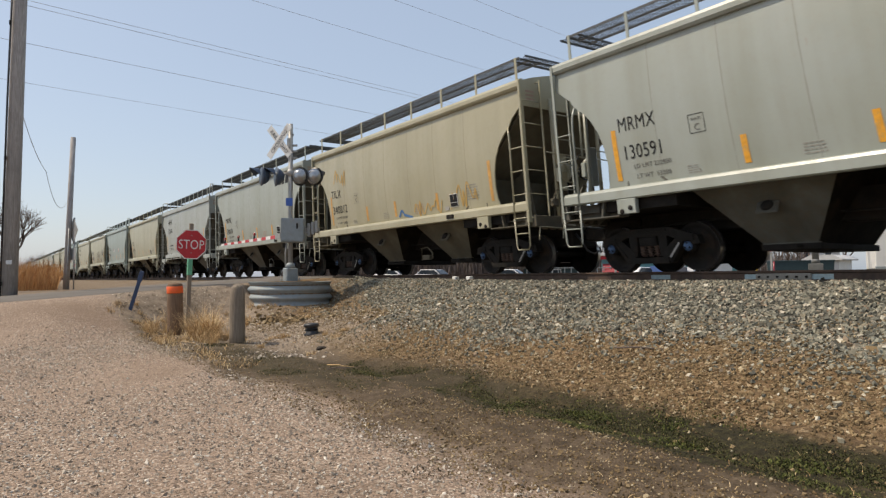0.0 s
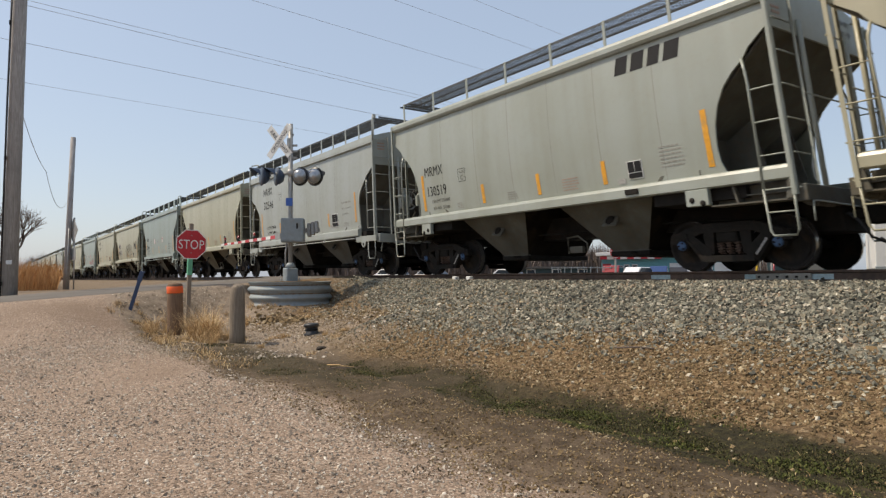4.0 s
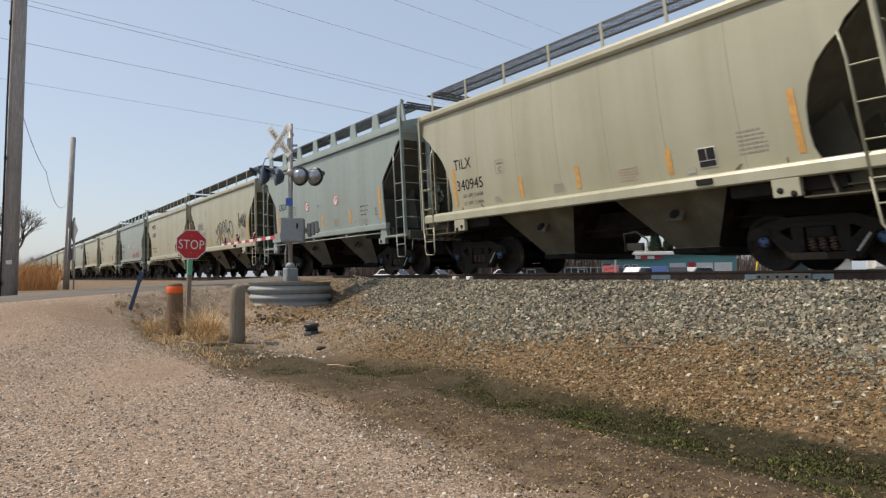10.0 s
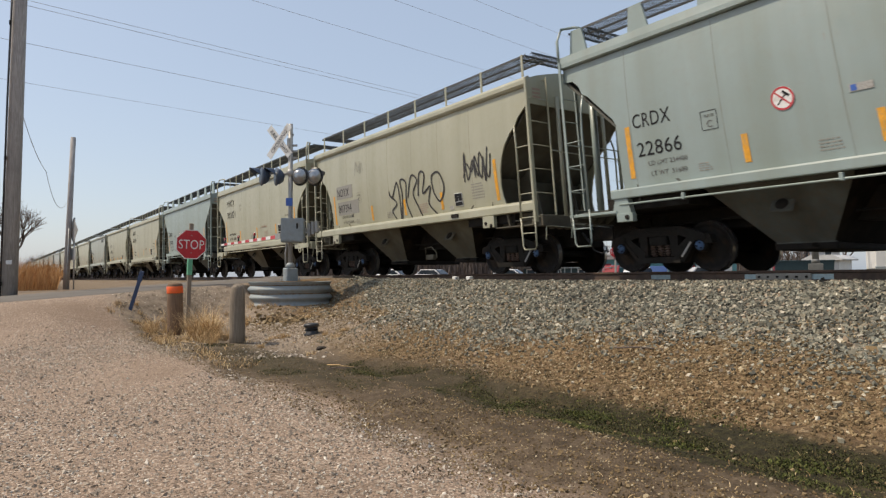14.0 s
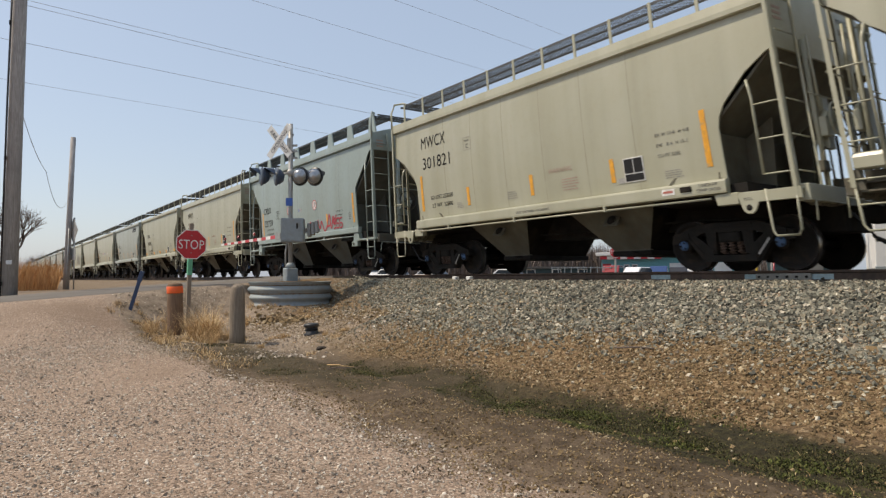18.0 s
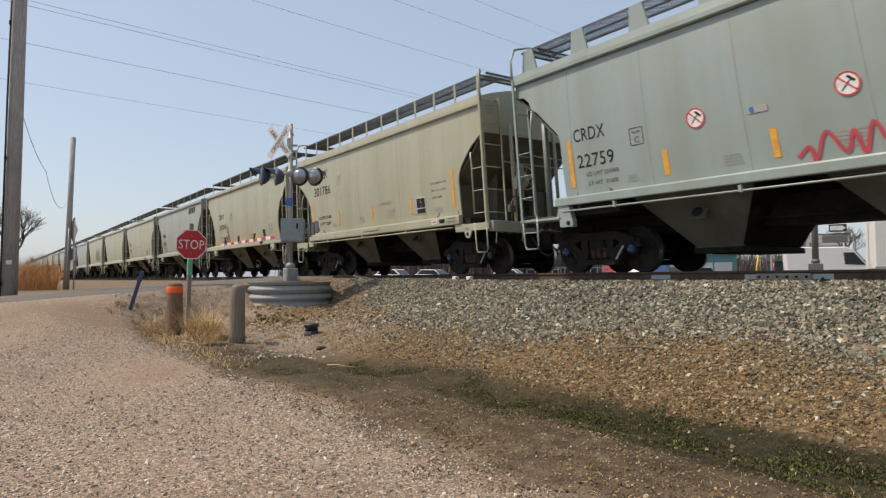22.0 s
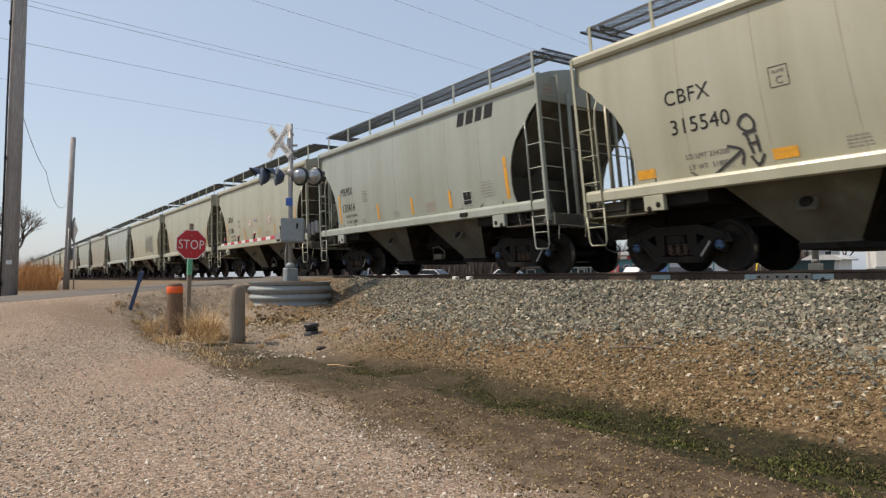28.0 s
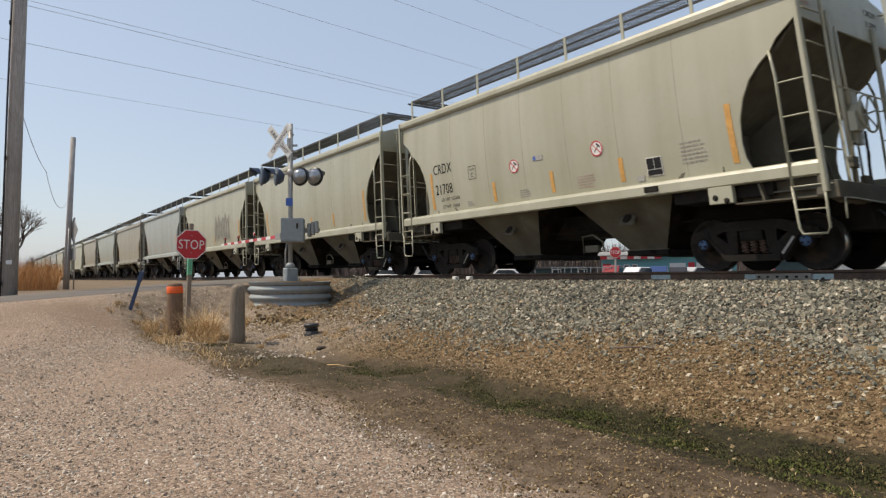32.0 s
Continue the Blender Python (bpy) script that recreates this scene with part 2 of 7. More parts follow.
    bank = n.math("SUBTRACT", y, n.math("MAXIMUM", west, 0.0))
    c = n.mix(n.math("MULTIPLY", n.math("SUBTRACT", bank, 6.6), 1.1, True), c, ballast)
    edge_x = n.math("SUBTRACT", 1.0, n.math("MULTIPLY", n.math("ABSOLUTE", n.math("ADD", sep.outputs[0], 14.2)), 0.22, True))
    edge_y = n.math("SUBTRACT", 1.0, n.math("MULTIPLY", n.math("ABSOLUTE", n.math("SUBTRACT", n.math("ADD", y0, n.math("MULTIPLY", n.math("SUBTRACT", ragged2, 0.5), 1.0)), 3.2)), 1.9, True))
    verge = n.math("MULTIPLY", n.math("MULTIPLY", edge_x, edge_y), 3.0, True)
    c = n.mix(n.math("MULTIPLY", verge, n.ramp(n.noise(pos, 3.6, 6, 0.7), [(0.35, 0.15), (0.6, 0.9)])), c, n.ramp(n.noise(pos, 11.0, 6, 0.7), [(0.35, (0.05, 0.036, 0.02)), (0.65, (0.13, 0.095, 0.05))]))
    ditch_y = n.math("ADD", y0, n.math("MULTIPLY", n.math("SUBTRACT", ragged2, 0.5), 0.35))
    near_ditch = n.math("MULTIPLY", n.math("SUBTRACT", 0.54, n.math("ABSOLUTE", n.math("SUBTRACT", ditch_y, 4.74))), 7.0, True)
    along = n.math("MULTIPLY", n.math("ADD", sep.outputs[0], 12.0), 0.12, True)
    c = n.mix(n.math("MULTIPLY", n.math("MULTIPLY", near_ditch, along), n.ramp(n.noise(pos, 1.7, 5), [(0.25, 0.45), (0.45, 1.0)])), c, moss)
    far = n.math("MULTIPLY", n.math("SUBTRACT", y0, 14.5), 0.4, True)
    c = n.mix(far, c, n.ramp(n.noise(pos, 0.4, 6), [(0.3, (0.16, 0.13, 0.08)), (0.7, (0.25, 0.21, 0.14))]))
    beyond = n.math("MULTIPLY", n.math("SUBTRACT", -25.5, sep.outputs[0]), 0.5, True)
    c = n.mix(beyond, c, n.ramp(n.noise(pos, 0.7, 6), [(0.3, (0.15, 0.11, 0.075)), (0.7, (0.22, 0.17, 0.12))]))
    n.color(c)
    h = n.math("ADD", n.math("MULTIPLY", n.math("ADD", d1, d3), -0.5), n.math("MULTIPLY", n.noise(pos, 30, 5, 0.7), 1.2))
    return n.bump(h, 0.9, 0.02).m


GROUND = ground_material()
DARK_CLOD = worn("dark_earth", (0.028, 0.021, 0.015), 0.95, scale=20, spread=0.5, bump=0.6)


def stone_material(name, stops, dust=((0.10, 0.09, 0.08), (0.42, 0.40, 0.36))):
    n = Nodes(name, 0.9, spec=0.3)
    g = n.add("ShaderNodeNewGeometry")
    c = n.ramp(g.outputs["Random Per Island"], stops)
    c = n.mix(0.25, c, n.ramp(n.noise(n.coords(), 60, 4), [(0.3, dust[0]), (0.7, dust[1])]))
    n.color(c)
    return n.bump(n.noise(n.coords(), 90, 4), 0.4, 0.004).m


BALLAST = stone_material("ballast_stone", [(0.0, (0.022, 0.022, 0.017)), (0.22, (0.085, 0.085, 0.068)), (0.4, (0.17, 0.165, 0.128)), (0.56, (0.27, 0.235, 0.165)), (0.7, (0.235, 0.245, 0.20)), (0.82, (0.37, 0.335, 0.255)), (0.91, (0.23, 0.145, 0.085)), (1.0, (0.72, 0.67, 0.54))], ((0.07, 0.068, 0.055), (0.36, 0.335, 0.27)))
BROWN_STONE = stone_material("brown_stone", [(0.0, (0.04, 0.025, 0.011)), (0.35, (0.125, 0.079, 0.035)), (0.62, (0.22, 0.146, 0.07)), (0.85, (0.33, 0.24, 0.13)), (1.0, (0.58, 0.49, 0.34))], ((0.08, 0.055, 0.03), (0.34, 0.26, 0.16)))
DRIVE_STONE = stone_material("drive_pebble", [(0.0, (0.15, 0.112, 0.08)), (0.3, (0.295, 0.226, 0.166)), (0.7, (0.52, 0.425, 0.325)), (1.0, (0.82, 0.74, 0.63))])


def blade_material(name, stops):
    n = Nodes(name, 0.9, spec=0.2)
    g = n.add("ShaderNodeNewGeometry")
    n.color(n.ramp(g.outputs["Random Per Island"], stops))
    return n.m


DRY_GRASS = blade_material("dry_grass", [(0.0, (0.24, 0.14, 0.065)), (0.5, (0.52, 0.35, 0.18)), (1.0, (0.74, 0.57, 0.34))])
REED = blade_material("reed", [(0.0, (0.25, 0.11, 0.045)), (0.5, (0.43, 0.22, 0.09)), (1.0, (0.57, 0.33, 0.15))])
MOSS = blade_material("moss", [(0.0, (0.022, 0.025, 0.010)), (0.6, (0.06, 0.065, 0.022)), (1.0, (0.14, 0.115, 0.05))])
BRIGHT_MOSS = blade_material("bright_moss", [(0.0, (0.035, 0.042, 0.014)), (0.6, (0.075, 0.088, 0.024)), (1.0, (0.16, 0.165, 0.05))])
DARK_WEED = blade_material("dark_weed", [(0.0, (0.03, 0.024, 0.015)), (1.0, (0.09, 0.07, 0.04))])
TWIG = blade_material("twig", [(0.0, (0.10, 0.08, 0.07)), (1.0, (0.20, 0.16, 0.14))])
NEEDLE = blade_material("evergreen", [(0.0, (0.02, 0.035, 0.022)), (1.0, (0.05, 0.075, 0.04))])
ROAD = worn("worn_asphalt", (0.115, 0.10, 0.083), 0.9, scale=0.8, spread=0.2, bump=0.4, fine=45, stain=(0.17, 0.14, 0.11))


# ---- mesh helpers ----
def link_mesh(name, bm, material):
    me = bpy.data.meshes.new(name)
    bm.normal_update()
    bm.to_mesh(me)
    bm.free()
    for m in (material if isinstance(material, (list, tuple)) else [material]):
        me.materials.append(m)
    return me


def part(name, bm, material, parent, label="", at=None):
    """Links a bmesh, or a ready mesh, as one mesh object under a thing or part."""
    me = bm if isinstance(bm, bpy.types.Mesh) else link_mesh(name, bm, material)
    ob = new(name, me)
    ob.parent = parent
    if at is not None:
        ob.matrix_basis = at
    if label:
        ob["label"] = label
    return ob


def empty(name, m, label, category, group="", kind=""):
    ob = new(name)
    ob.matrix_basis = m
    return tagged(ob, label, category, group, kind)


def thing(name, bm, material, m, label, category, group="", kind=""):
    ob = new(name, link_mesh(name, bm, material))
    ob.matrix_basis = m
    return tagged(ob, label, category, group, kind)


def box(bm, x0, x1, y0, y1, z0, z1, mi=0):
    v = [bm.verts.new((x, y, z)) for x in (x0, x1) for y in (y0, y1) for z in (z0, z1)]
    for q in ((0, 1, 3, 2), (4, 6, 7, 5), (0, 4, 5, 1), (2, 3, 7, 6), (0, 2, 6, 4), (1, 5, 7, 3)):
        bm.faces.new([v[i] for i in q]).material_index = mi
    return bm


def bevel(bm, w=0.01):
    bmesh.ops.bevel(bm, geom=bm.edges[:], offset=w, segments=1, affect="EDGES")
    return bm


def prism(bm, poly, y0, y1, mi=0):
    """A polygon in (x, z), pulled from y0 to y1."""
    a = [bm.verts.new((x, y0, z)) for x, z in poly]
    b = [bm.verts.new((x, y1, z)) for x, z in poly]
    fs = [bm.faces.new(a), bm.faces.new(b[::-1])]
    k = len(poly)
    fs += [bm.faces.new((a[i], b[i], b[(i + 1) % k], a[(i + 1) % k])) for i in range(k)]
    for f in fs:
        f.material_index = mi
    bmesh.ops.recalc_face_normals(bm, faces=fs)
    return bm


def tube(bm, pts, r, sides=6, mi=0, r2=None, smooth=True):
    """A round bar along a chain of points; r2 is its radius at the end."""
    pts = [Vector(p) for p in pts]
    rings = []
    for i, p in enumerate(pts):
        d = (pts[min(i + 1, len(pts) - 1)] - pts[max(i - 1, 0)]).normalized()
        side = d.cross(Vector((0, 0, 1)) if abs(d.z) < 0.9 else Vector((1, 0, 0))).normalized()
        up = side.cross(d)
        rr = r if r2 is None else r + (r2 - r) * i / (len(pts) - 1)
        rings.append([bm.verts.new(p + (side * math.cos(a) + up * math.sin(a)) * rr) for a in (2 * math.pi * k / sides for k in range(sides))])
    fs = []
    for a, b in zip(rings, rings[1:]):
        for k in range(sides):
            f = bm.faces.new((a[k], a[(k + 1) % sides], b[(k + 1) % sides], b[k]))
            f.smooth = smooth
            fs.append(f)
    fs += [bm.faces.new(rings[0]), bm.faces.new(rings[-1][::-1])]
    for f in fs:
        f.material_index = mi
    bmesh.ops.recalc_face_normals(bm, faces=fs)
    return bm


def lathe(bm, profile, axis="z", sides=24, mi=0, caps=True):
    """Turns a profile of (radius, height) round an axis."""
    rings = []
    for rad, h in profile:
        ring = []
        for k in range(sides):
            a = 2 * math.pi * k / sides
            c, s = rad * math.cos(a), rad * math.sin(a)
            ring.append(bm.verts.new({"z": (c, s, h), "y": (c, h, s), "x": (h, c, s)}[axis]))
        rings.append(ring)
    fs = []
    for a, b in zip(rings, rings[1:]):
        for k in range(sides):
            f = bm.faces.new((a[k], a[(k + 1) % sides], b[(k + 1) % sides], b[k]))
            f.smooth = True
            fs.append(f)
    if caps:
        fs += [bm.faces.new(rings[0]), bm.faces.new(rings[-1])]
    for f in fs:
        f.material_index = mi
    bmesh.ops.recalc_face_normals(bm, faces=fs)
    return bm


def ribbon(bm, pts, width, y):
    """A flat painted stroke in the (x, z) plane at depth y."""
    pts = [Vector((p[0], p[1])) for p in pts]
    rows = []
    for i, p in enumerate(pts):
        d = (pts[min(i + 1, len(pts) - 1)] - pts[max(i - 1, 0)])
        nrm = Vector((-d.y, d.x)).normalized() * width / 2
        rows.append((bm.verts.new((p.x - nrm.x, y, p.y - nrm.y)), bm.verts.new((p.x + nrm.x, y, p.y + nrm.y))))
    for a, b in zip(rows, rows[1:]):
        bm.faces.new((a[0], b[0], b[1], a[1]))
    return bm


def text_mesh(body, size, material, spacing=1.0, squeeze=1.0, align="LEFT"):
    """Lettering in the built-in font, lying in the (x, z) plane, facing -y."""
    cu = bpy.data.curves.new("lettering", "FONT")
    cu.body, cu.size, cu.extrude, cu.space_character, cu.align_x, cu.resolution_u = body, size, 0.001, spacing, align, 3
    ob = new("lettering", cu)
    bpy.context.view_layer.update()
    me = bpy.data.meshes.new_from_object(ob.evaluated_get(bpy.context.evaluated_depsgraph_get()))
    bpy.data.objects.remove(ob)
    bpy.data.curves.remove(cu)
    me.transform(Matrix(((squeeze, 0, 0, 0), (0, 0, -1, 0), (0, 1, 0, 0), (0, 0, 0, 1))))
    me.materials.clear()
    me.materials.append(material)
    me.name = "lettering"
    return me


# ---- ground ----
def smooth_step(v):
    v = np.clip(v, 0, 1)
    return v * v * (3 - 2 * v)


def road_middle(y):
    return -22.5 - 0.15 * y


def road_height(y):
    return np.interp(y, [-300, -60, -10, 0, 6, 9.4, 13.6, 20, 60], [-1.0, -1.0, -0.85, -0.60, -0.22, -0.05, -0.05, -0.5, -0.78])


def ground_height(x, y):
    prof = np.interp(y, [-3000, -8, 2.4, 2.8, 4.2, 4.62, 5.0, 6.6, 9.2, 9.6, 13.4, 13.7, 16, 3000],
                     [-1.30, -1.30, -1.33, -1.36, -1.39, -1.45, -1.38, -0.93, -0.28, -0.25, -0.25, -0.28, -0.8, -0.8])
    toe = np.interp(y, [-3000, -8, 2.4, 2.8, 4.2, 5.0, 8.2, 9.5, 9.6, 13.4, 13.7, 16, 3000],
                    [-1.30, -1.30, -1.33, -1.36, -1.38, -1.30, -1.0, -0.24, -0.2, -0.2, -0.24, -0.8, -0.8])
    near_road = smooth_step((-11.0 - x) / 6.0)
    prof = prof * (1 - near_road) + toe * near_road
    west = np.interp(y, [-3000, 6, 9.3, 9.6, 13.4, 16, 3000], [-0.5, -0.5, -0.25, -0.2, -0.2, -0.7, -0.7])
    rz = road_height(y) - 0.03
    right = x - (road_middle(y) + 3.3)
    left = (road_middle(y) - 3.3) - x
    width = np.interp(y, [1.2, 4.2], [5.5, 2.0])
    f = smooth_step(1 - right / width)
    z = np.where(right > 0, prof * (1 - f) + rz * f, rz)
    g = smooth_step(1 - left / 2.5)
    z = np.where(left > 0, west * (1 - g) + rz * g, z)
    mound = np.interp(np.hypot(x + 19.2, y - 7.6), [0, 1.4, 2.5, 3.5], [-0.87, -0.87, -1.3, -9.0])      # earth heaped round the signal's ring
    return np.maximum(z, mound)


def rough_ground(x, y):
    """The height with small uneven lumps, less on the drive and none at the track."""
    lumps = 0.022 * np.sin(x * 2.1 + 1.3 * np.sin(y * 1.7)) * np.sin(y * 2.6 + 0.9 * np.sin(x * 1.1)) + 0.012 * np.sin(x * 6.3 + y * 4.1) * np.sin(y * 7.7 - x * 2.9)
    amount = np.interp(y, [-5, 2.2, 3.0, 8.0, 9.3], [0.25, 0.35, 1.0, 1.0, 0.0])
    on_road = np.abs(x - road_middle(y)) < 3.8
    return ground_height(x, y) + lumps * amount * np.where(on_road, 0.0, 1.0)


def grid_mesh(name, xs, ys, height):
    gx, gy = np.meshgrid(xs, ys, indexing="ij")
    pts = np.stack([gx.ravel(), gy.ravel(), height(gx, gy).ravel()], 1)
    a, b = len(xs), len(ys)
    i = (np.arange(a - 1)[:, None] * b + np.arange(b - 1)[None, :]).ravel()
    faces = np.stack([i, i + b, i + b + 1, i + 1], 1)
    me = bpy.data.meshes.new(name)
    me.from_pydata(pts.tolist(), [], faces.tolist())
    me.polygons.foreach_set("use_smooth", np.ones(len(faces), bool))
    return me


xs = np.concatenate([[-3000, -1200, -600, -300, -160, -100, -75], np.arange(-60, -30, 1.0), np.arange(-30, 4, 0.14), np.arange(4, 12, 0.5), [14, 20, 40, 100, 400, 3000]])
ys = np.concatenate([[-3000, -600, -150, -60, -30, -15], np.arange(-10, -3, 0.5), np.arange(-3, 9.8, 0.11), np.arange(10, 17, 0.4), [18, 20, 25, 35, 60, 120, 300, 800, 3000]])
ground = new("ground", grid_mesh("ground", xs, ys, rough_ground))
ground.data.materials.append(GROUND)
tagged(ground, "gravel drive, bare earth, mossy ditch and ballast bank beside the track", "ground", kind="structure")

ry = np.concatenate([np.arange(-60, -6, 3.0), np.arange(-6, 9.6, 0.4), [9.7]])
rv = np.linspace(-3.3, 3.3, 15)


def road_piece(name, ys_):
    me = bpy.data.meshes.new(name)
    gy, gv = np.meshgrid(ys_, rv, indexing="ij")
    pts = np.stack([(road_middle(gy) + gv).ravel(), gy.ravel(), (road_height(gy) + 0.035 - 0.06 * (gv / 3.3) ** 2).ravel()], 1)
    b = len(rv)
    i = (np.arange(len(ys_) - 1)[:, None] * b + np.arange(b - 1)[None, :]).ravel()
    me.from_pydata(pts.tolist(), [], np.stack([i, i + b, i + b + 1, i + 1], 1).tolist())
    me.materials.append(ROAD)
    return tagged(new(name, me), "worn grey asphalt road climbing to the rail crossing", "road", kind="structure")


road_piece("road", ry)
road_piece("road", np.concatenate([[13.3], np.arange(13.5, 20, 0.5), np.arange(20, 60, 4.0)]))


# ---- track ----
def rail_mesh(length):
    bm = bmesh.new()
    prof = [(-0.07, -0.17), (0.07, -0.17), (0.07, -0.155), (0.012, -0.145), (0.009, -0.05), (0.036, -0.035), (0.036, -0.006), (0.028, 0), (-0.028, 0), (-0.036, -0.006), (-0.036, -0.035), (-0.009, -0.05), (-0.012, -0.145), (-0.07, -0.155)]
    a = [bm.verts.new((0, y, z)) for y, z in prof]
    b = [bm.verts.new((length, y, z)) for y, z in prof]
    k = len(prof)
    fs = [bm.faces.new(a), bm.faces.new(b)]
    for i in range(k):
        f = bm.faces.new((a[i], a[(i + 1) % k], b[(i + 1) % k], b[i]))
        f.material_index = 1 if i == 7 else 0
        fs.append(f)
    bmesh.ops.recalc_face_normals(bm, faces=fs)
    return link_mesh("rail", bm, [RAIL_SIDE, RAIL_TOP])


track = empty("railway_track", pose(0, TRACK_Y, 0), "single railway track of rusty rails on timber ties", "railway track", kind="structure")
rail_a = rail_mesh(700)
for side in (-0.7535, 0.7535):
    part("rail", rail_a, None, track, at=pose(-650, side, 0))
bm = box(bmesh.new(), -0.115, 0.115, -1.3, 1.3, -0.36, -0.172)
tie_me = link_mesh("tie", bevel(bm, 0.012), TIE)
for i in range(110):
    x = 6 - i * 0.52
    part("tie", tie_me, None, track, at=pose(x + random.uniform(-0.03, 0.03), random.uniform(-0.05, 0.05), 0, 0, 0, random.uniform(-1.5, 1.5)))
JOINT_X = -5.73
bar = part("joint_bar", bevel(box(bmesh.new(), -0.46, 0.46, -0.045, -0.012, -0.158, -0.05), 0.008), JOINT_BAR, track, "grey bolted joint bar", pose(JOINT_X, -0.7535, 0))
for i in range(6):
    part("bolt", lathe(bmesh.new(), [(0.018, -0.075), (0.02, -0.07), (0.02, -0.04)], "y", 6), BLACK_STEEL, bar, at=pose(-0.39 + i * 0.156, 0, -0.105))
for x, w in ((-8.12, 0.22), (-6.28, 0.12), (-5.12, 0.17)):
    part("rail_paint", box(bmesh.new(), x - w, x + w, -0.0135, -0.0105, -0.145, -0.062), RAIL_MARK, track, "pale blue paint smear on the rail web", pose(0, -0.7535, 0))
# two pale blocks by the near rail
for x in (-14.37, -13.75):
    bm = bevel(box(bmesh.new(), -0.09, 0.09, -0.06, 0.06, -0.06, 0.06), 0.015)
    thing("marker_block", bm, WHITE_PAINT, pose(x, TRACK_Y - 1.15, -0.12, 0, 0, random.uniform(-8, 8)), "small pale block lying by the near rail", "block", "blocks by the rail")
# crossing panels between and beside the rails
for y0, y1 in ((-1.75, -0.82), (-0.68, 0.68), (0.82, 1.85)):
    me = bmesh.new()
    for k in range(3):
        xm = road_middle(TRACK_Y)
        box(me, xm - 3.5 + k * 2.35, xm - 3.5 + k * 2.35 + 2.33, y0, y1, -0.18, -0.012)
    part("crossing_panel", bevel(me, 0.012), ROAD, track, "asphalt crossing panel between the rails")


# ---- loose stones ----
def stone_shapes(rng, count=10, cheap=False):
    out = []
    for _ in range(count):
        bm = bmesh.new()
        if cheap == "pebble":
            tips = [bm.verts.new(c) for c in ((1, 0, 0), (-1, 0, 0), (0, 1, 0), (0, -1, 0), (0, 0, 1), (0, 0, -1))]
            for i in (0, 1):
                for j in (2, 3):
                    for k in (4, 5):
                        bm.faces.new((tips[i], tips[j], tips[k]) if (i + j + k) % 2 == 0 else (tips[j], tips[i], tips[k]))
        elif cheap:
            box(bm, -0.62, 0.62, -0.62, 0.62, -0.62, 0.62)
            bmesh.ops.triangulate(bm, faces=bm.faces[:])
        else:
            bmesh.ops.create_icosphere(bm, subdivisions=1, radius=1.0)
        bm.verts.index_update()
        p = np.array([v.co[:] for v in bm.verts])
        p *= rng.uniform(0.7, 1.3, (len(p), 1))
        p += rng.uniform(-0.18, 0.18, p.shape)
        p *= rng.uniform(0.6, 1.25, 3)
        out.append((p, np.array([[v.index for v in f.verts] for f in bm.faces])))
        bm.free()
    return out


def scatter(name, material, x, y, size, label, seed, sink=0.25, height=rough_ground, cheap=False):
    """Many stones joined into one object, each turned and scaled its own way."""
    rng = np.random.default_rng(seed)
    shapes = stone_shapes(rng, 10, cheap)
    z = height(x, y)
    verts, faces, at = [], [], 0
    kinds = rng.integers(0, len(shapes), len(x))
    for k, (p, f) in enumerate(shapes):
        sel = np.where(kinds == k)[0]
        if len(sel) == 0:
            continue
        q = rng.normal(size=(len(sel), 4))
        q /= np.linalg.norm(q, axis=1, keepdims=True)
        w, a, b, c = q.T
        rot = np.stack([1 - 2 * (b * b + c * c), 2 * (a * b - c * w), 2 * (a * c + b * w), 2 * (a * b + c * w), 1 - 2 * (a * a + c * c), 2 * (b * c - a * w), 2 * (a * c - b * w), 2 * (b * c + a * w), 1 - 2 * (a * a + b * b)], 1).reshape(-1, 3, 3)
        s = size[sel][:, None, None]
        pts = np.einsum("nij,kj->nki", rot, p) * s
        pts += np.stack([x[sel], y[sel], z[sel] + size[sel] * sink], 1)[:, None, :]
        verts.append(pts.reshape(-1, 3))
        faces.append((f[None] + (np.arange(len(sel)) * len(p))[:, None, None] + at).reshape(-1, 3))
        at += len(sel) * len(p)
    v, f = np.concatenate(verts), np.concatenate(faces)
    me = bpy.data.meshes.new(name)
    me.vertices.add(len(v))
    me.vertices.foreach_set("co", v.ravel())
    me.loops.add(f.size)
    me.loops.foreach_set("vertex_index", f.ravel())
    me.polygons.add(len(f))
    me.polygons.foreach_set("loop_start", np.arange(0, f.size, 3))
    me.update(calc_edges=True)
    me.validate()
    me.shade_flat()
    me.materials.append(material)
    return tagged(new(name, me), label, "stones", kind="stuff")


rng = np.random.default_rng(4)


def along_track(count, near, far, power):
    """Distances along the track, thinning out with distance from the camera."""
    return near - (near - far) * rng.uniform(0, 1, count) ** power


def keep_off(x, y, s):
    ok = (np.abs(x - road_middle(y)) > 3.6) & ((x + 19.2) ** 2 + (y - 7.6) ** 2 > 1.35 ** 2) & ~((x < -16.6) & (y < 8.0))
    return x[ok], y[ok], s[ok]


n_b = 60000
bx = along_track(n_b, 4.0, -26.0, 1.5)
foot = 6.95 + 0.22 * np.sin(bx * 1.1 + 0.4) + 0.14 * np.sin(bx * 2.7) - 0.5 * smooth_step((-6.0 - bx) / 3.0)
by = 10.62 - (10.62 - foot) * rng.uniform(0, 1, n_b) ** 0.85
stray = rng.uniform(size=n_b) > 0.90
by = np.where(stray, foot - rng.exponential(0.38, n_b), by)
bs = rng.normal(0.029, 0.006, n_b).clip(0.015, 0.048) * np.where(rng.uniform(size=n_b) > 0.985, 1.45, 1) * np.where(stray, 0.8, 1)
keep = (by > 5.2) & ((bx > -12) | (by > 7.0 + 0.4 * (-12 - bx)))
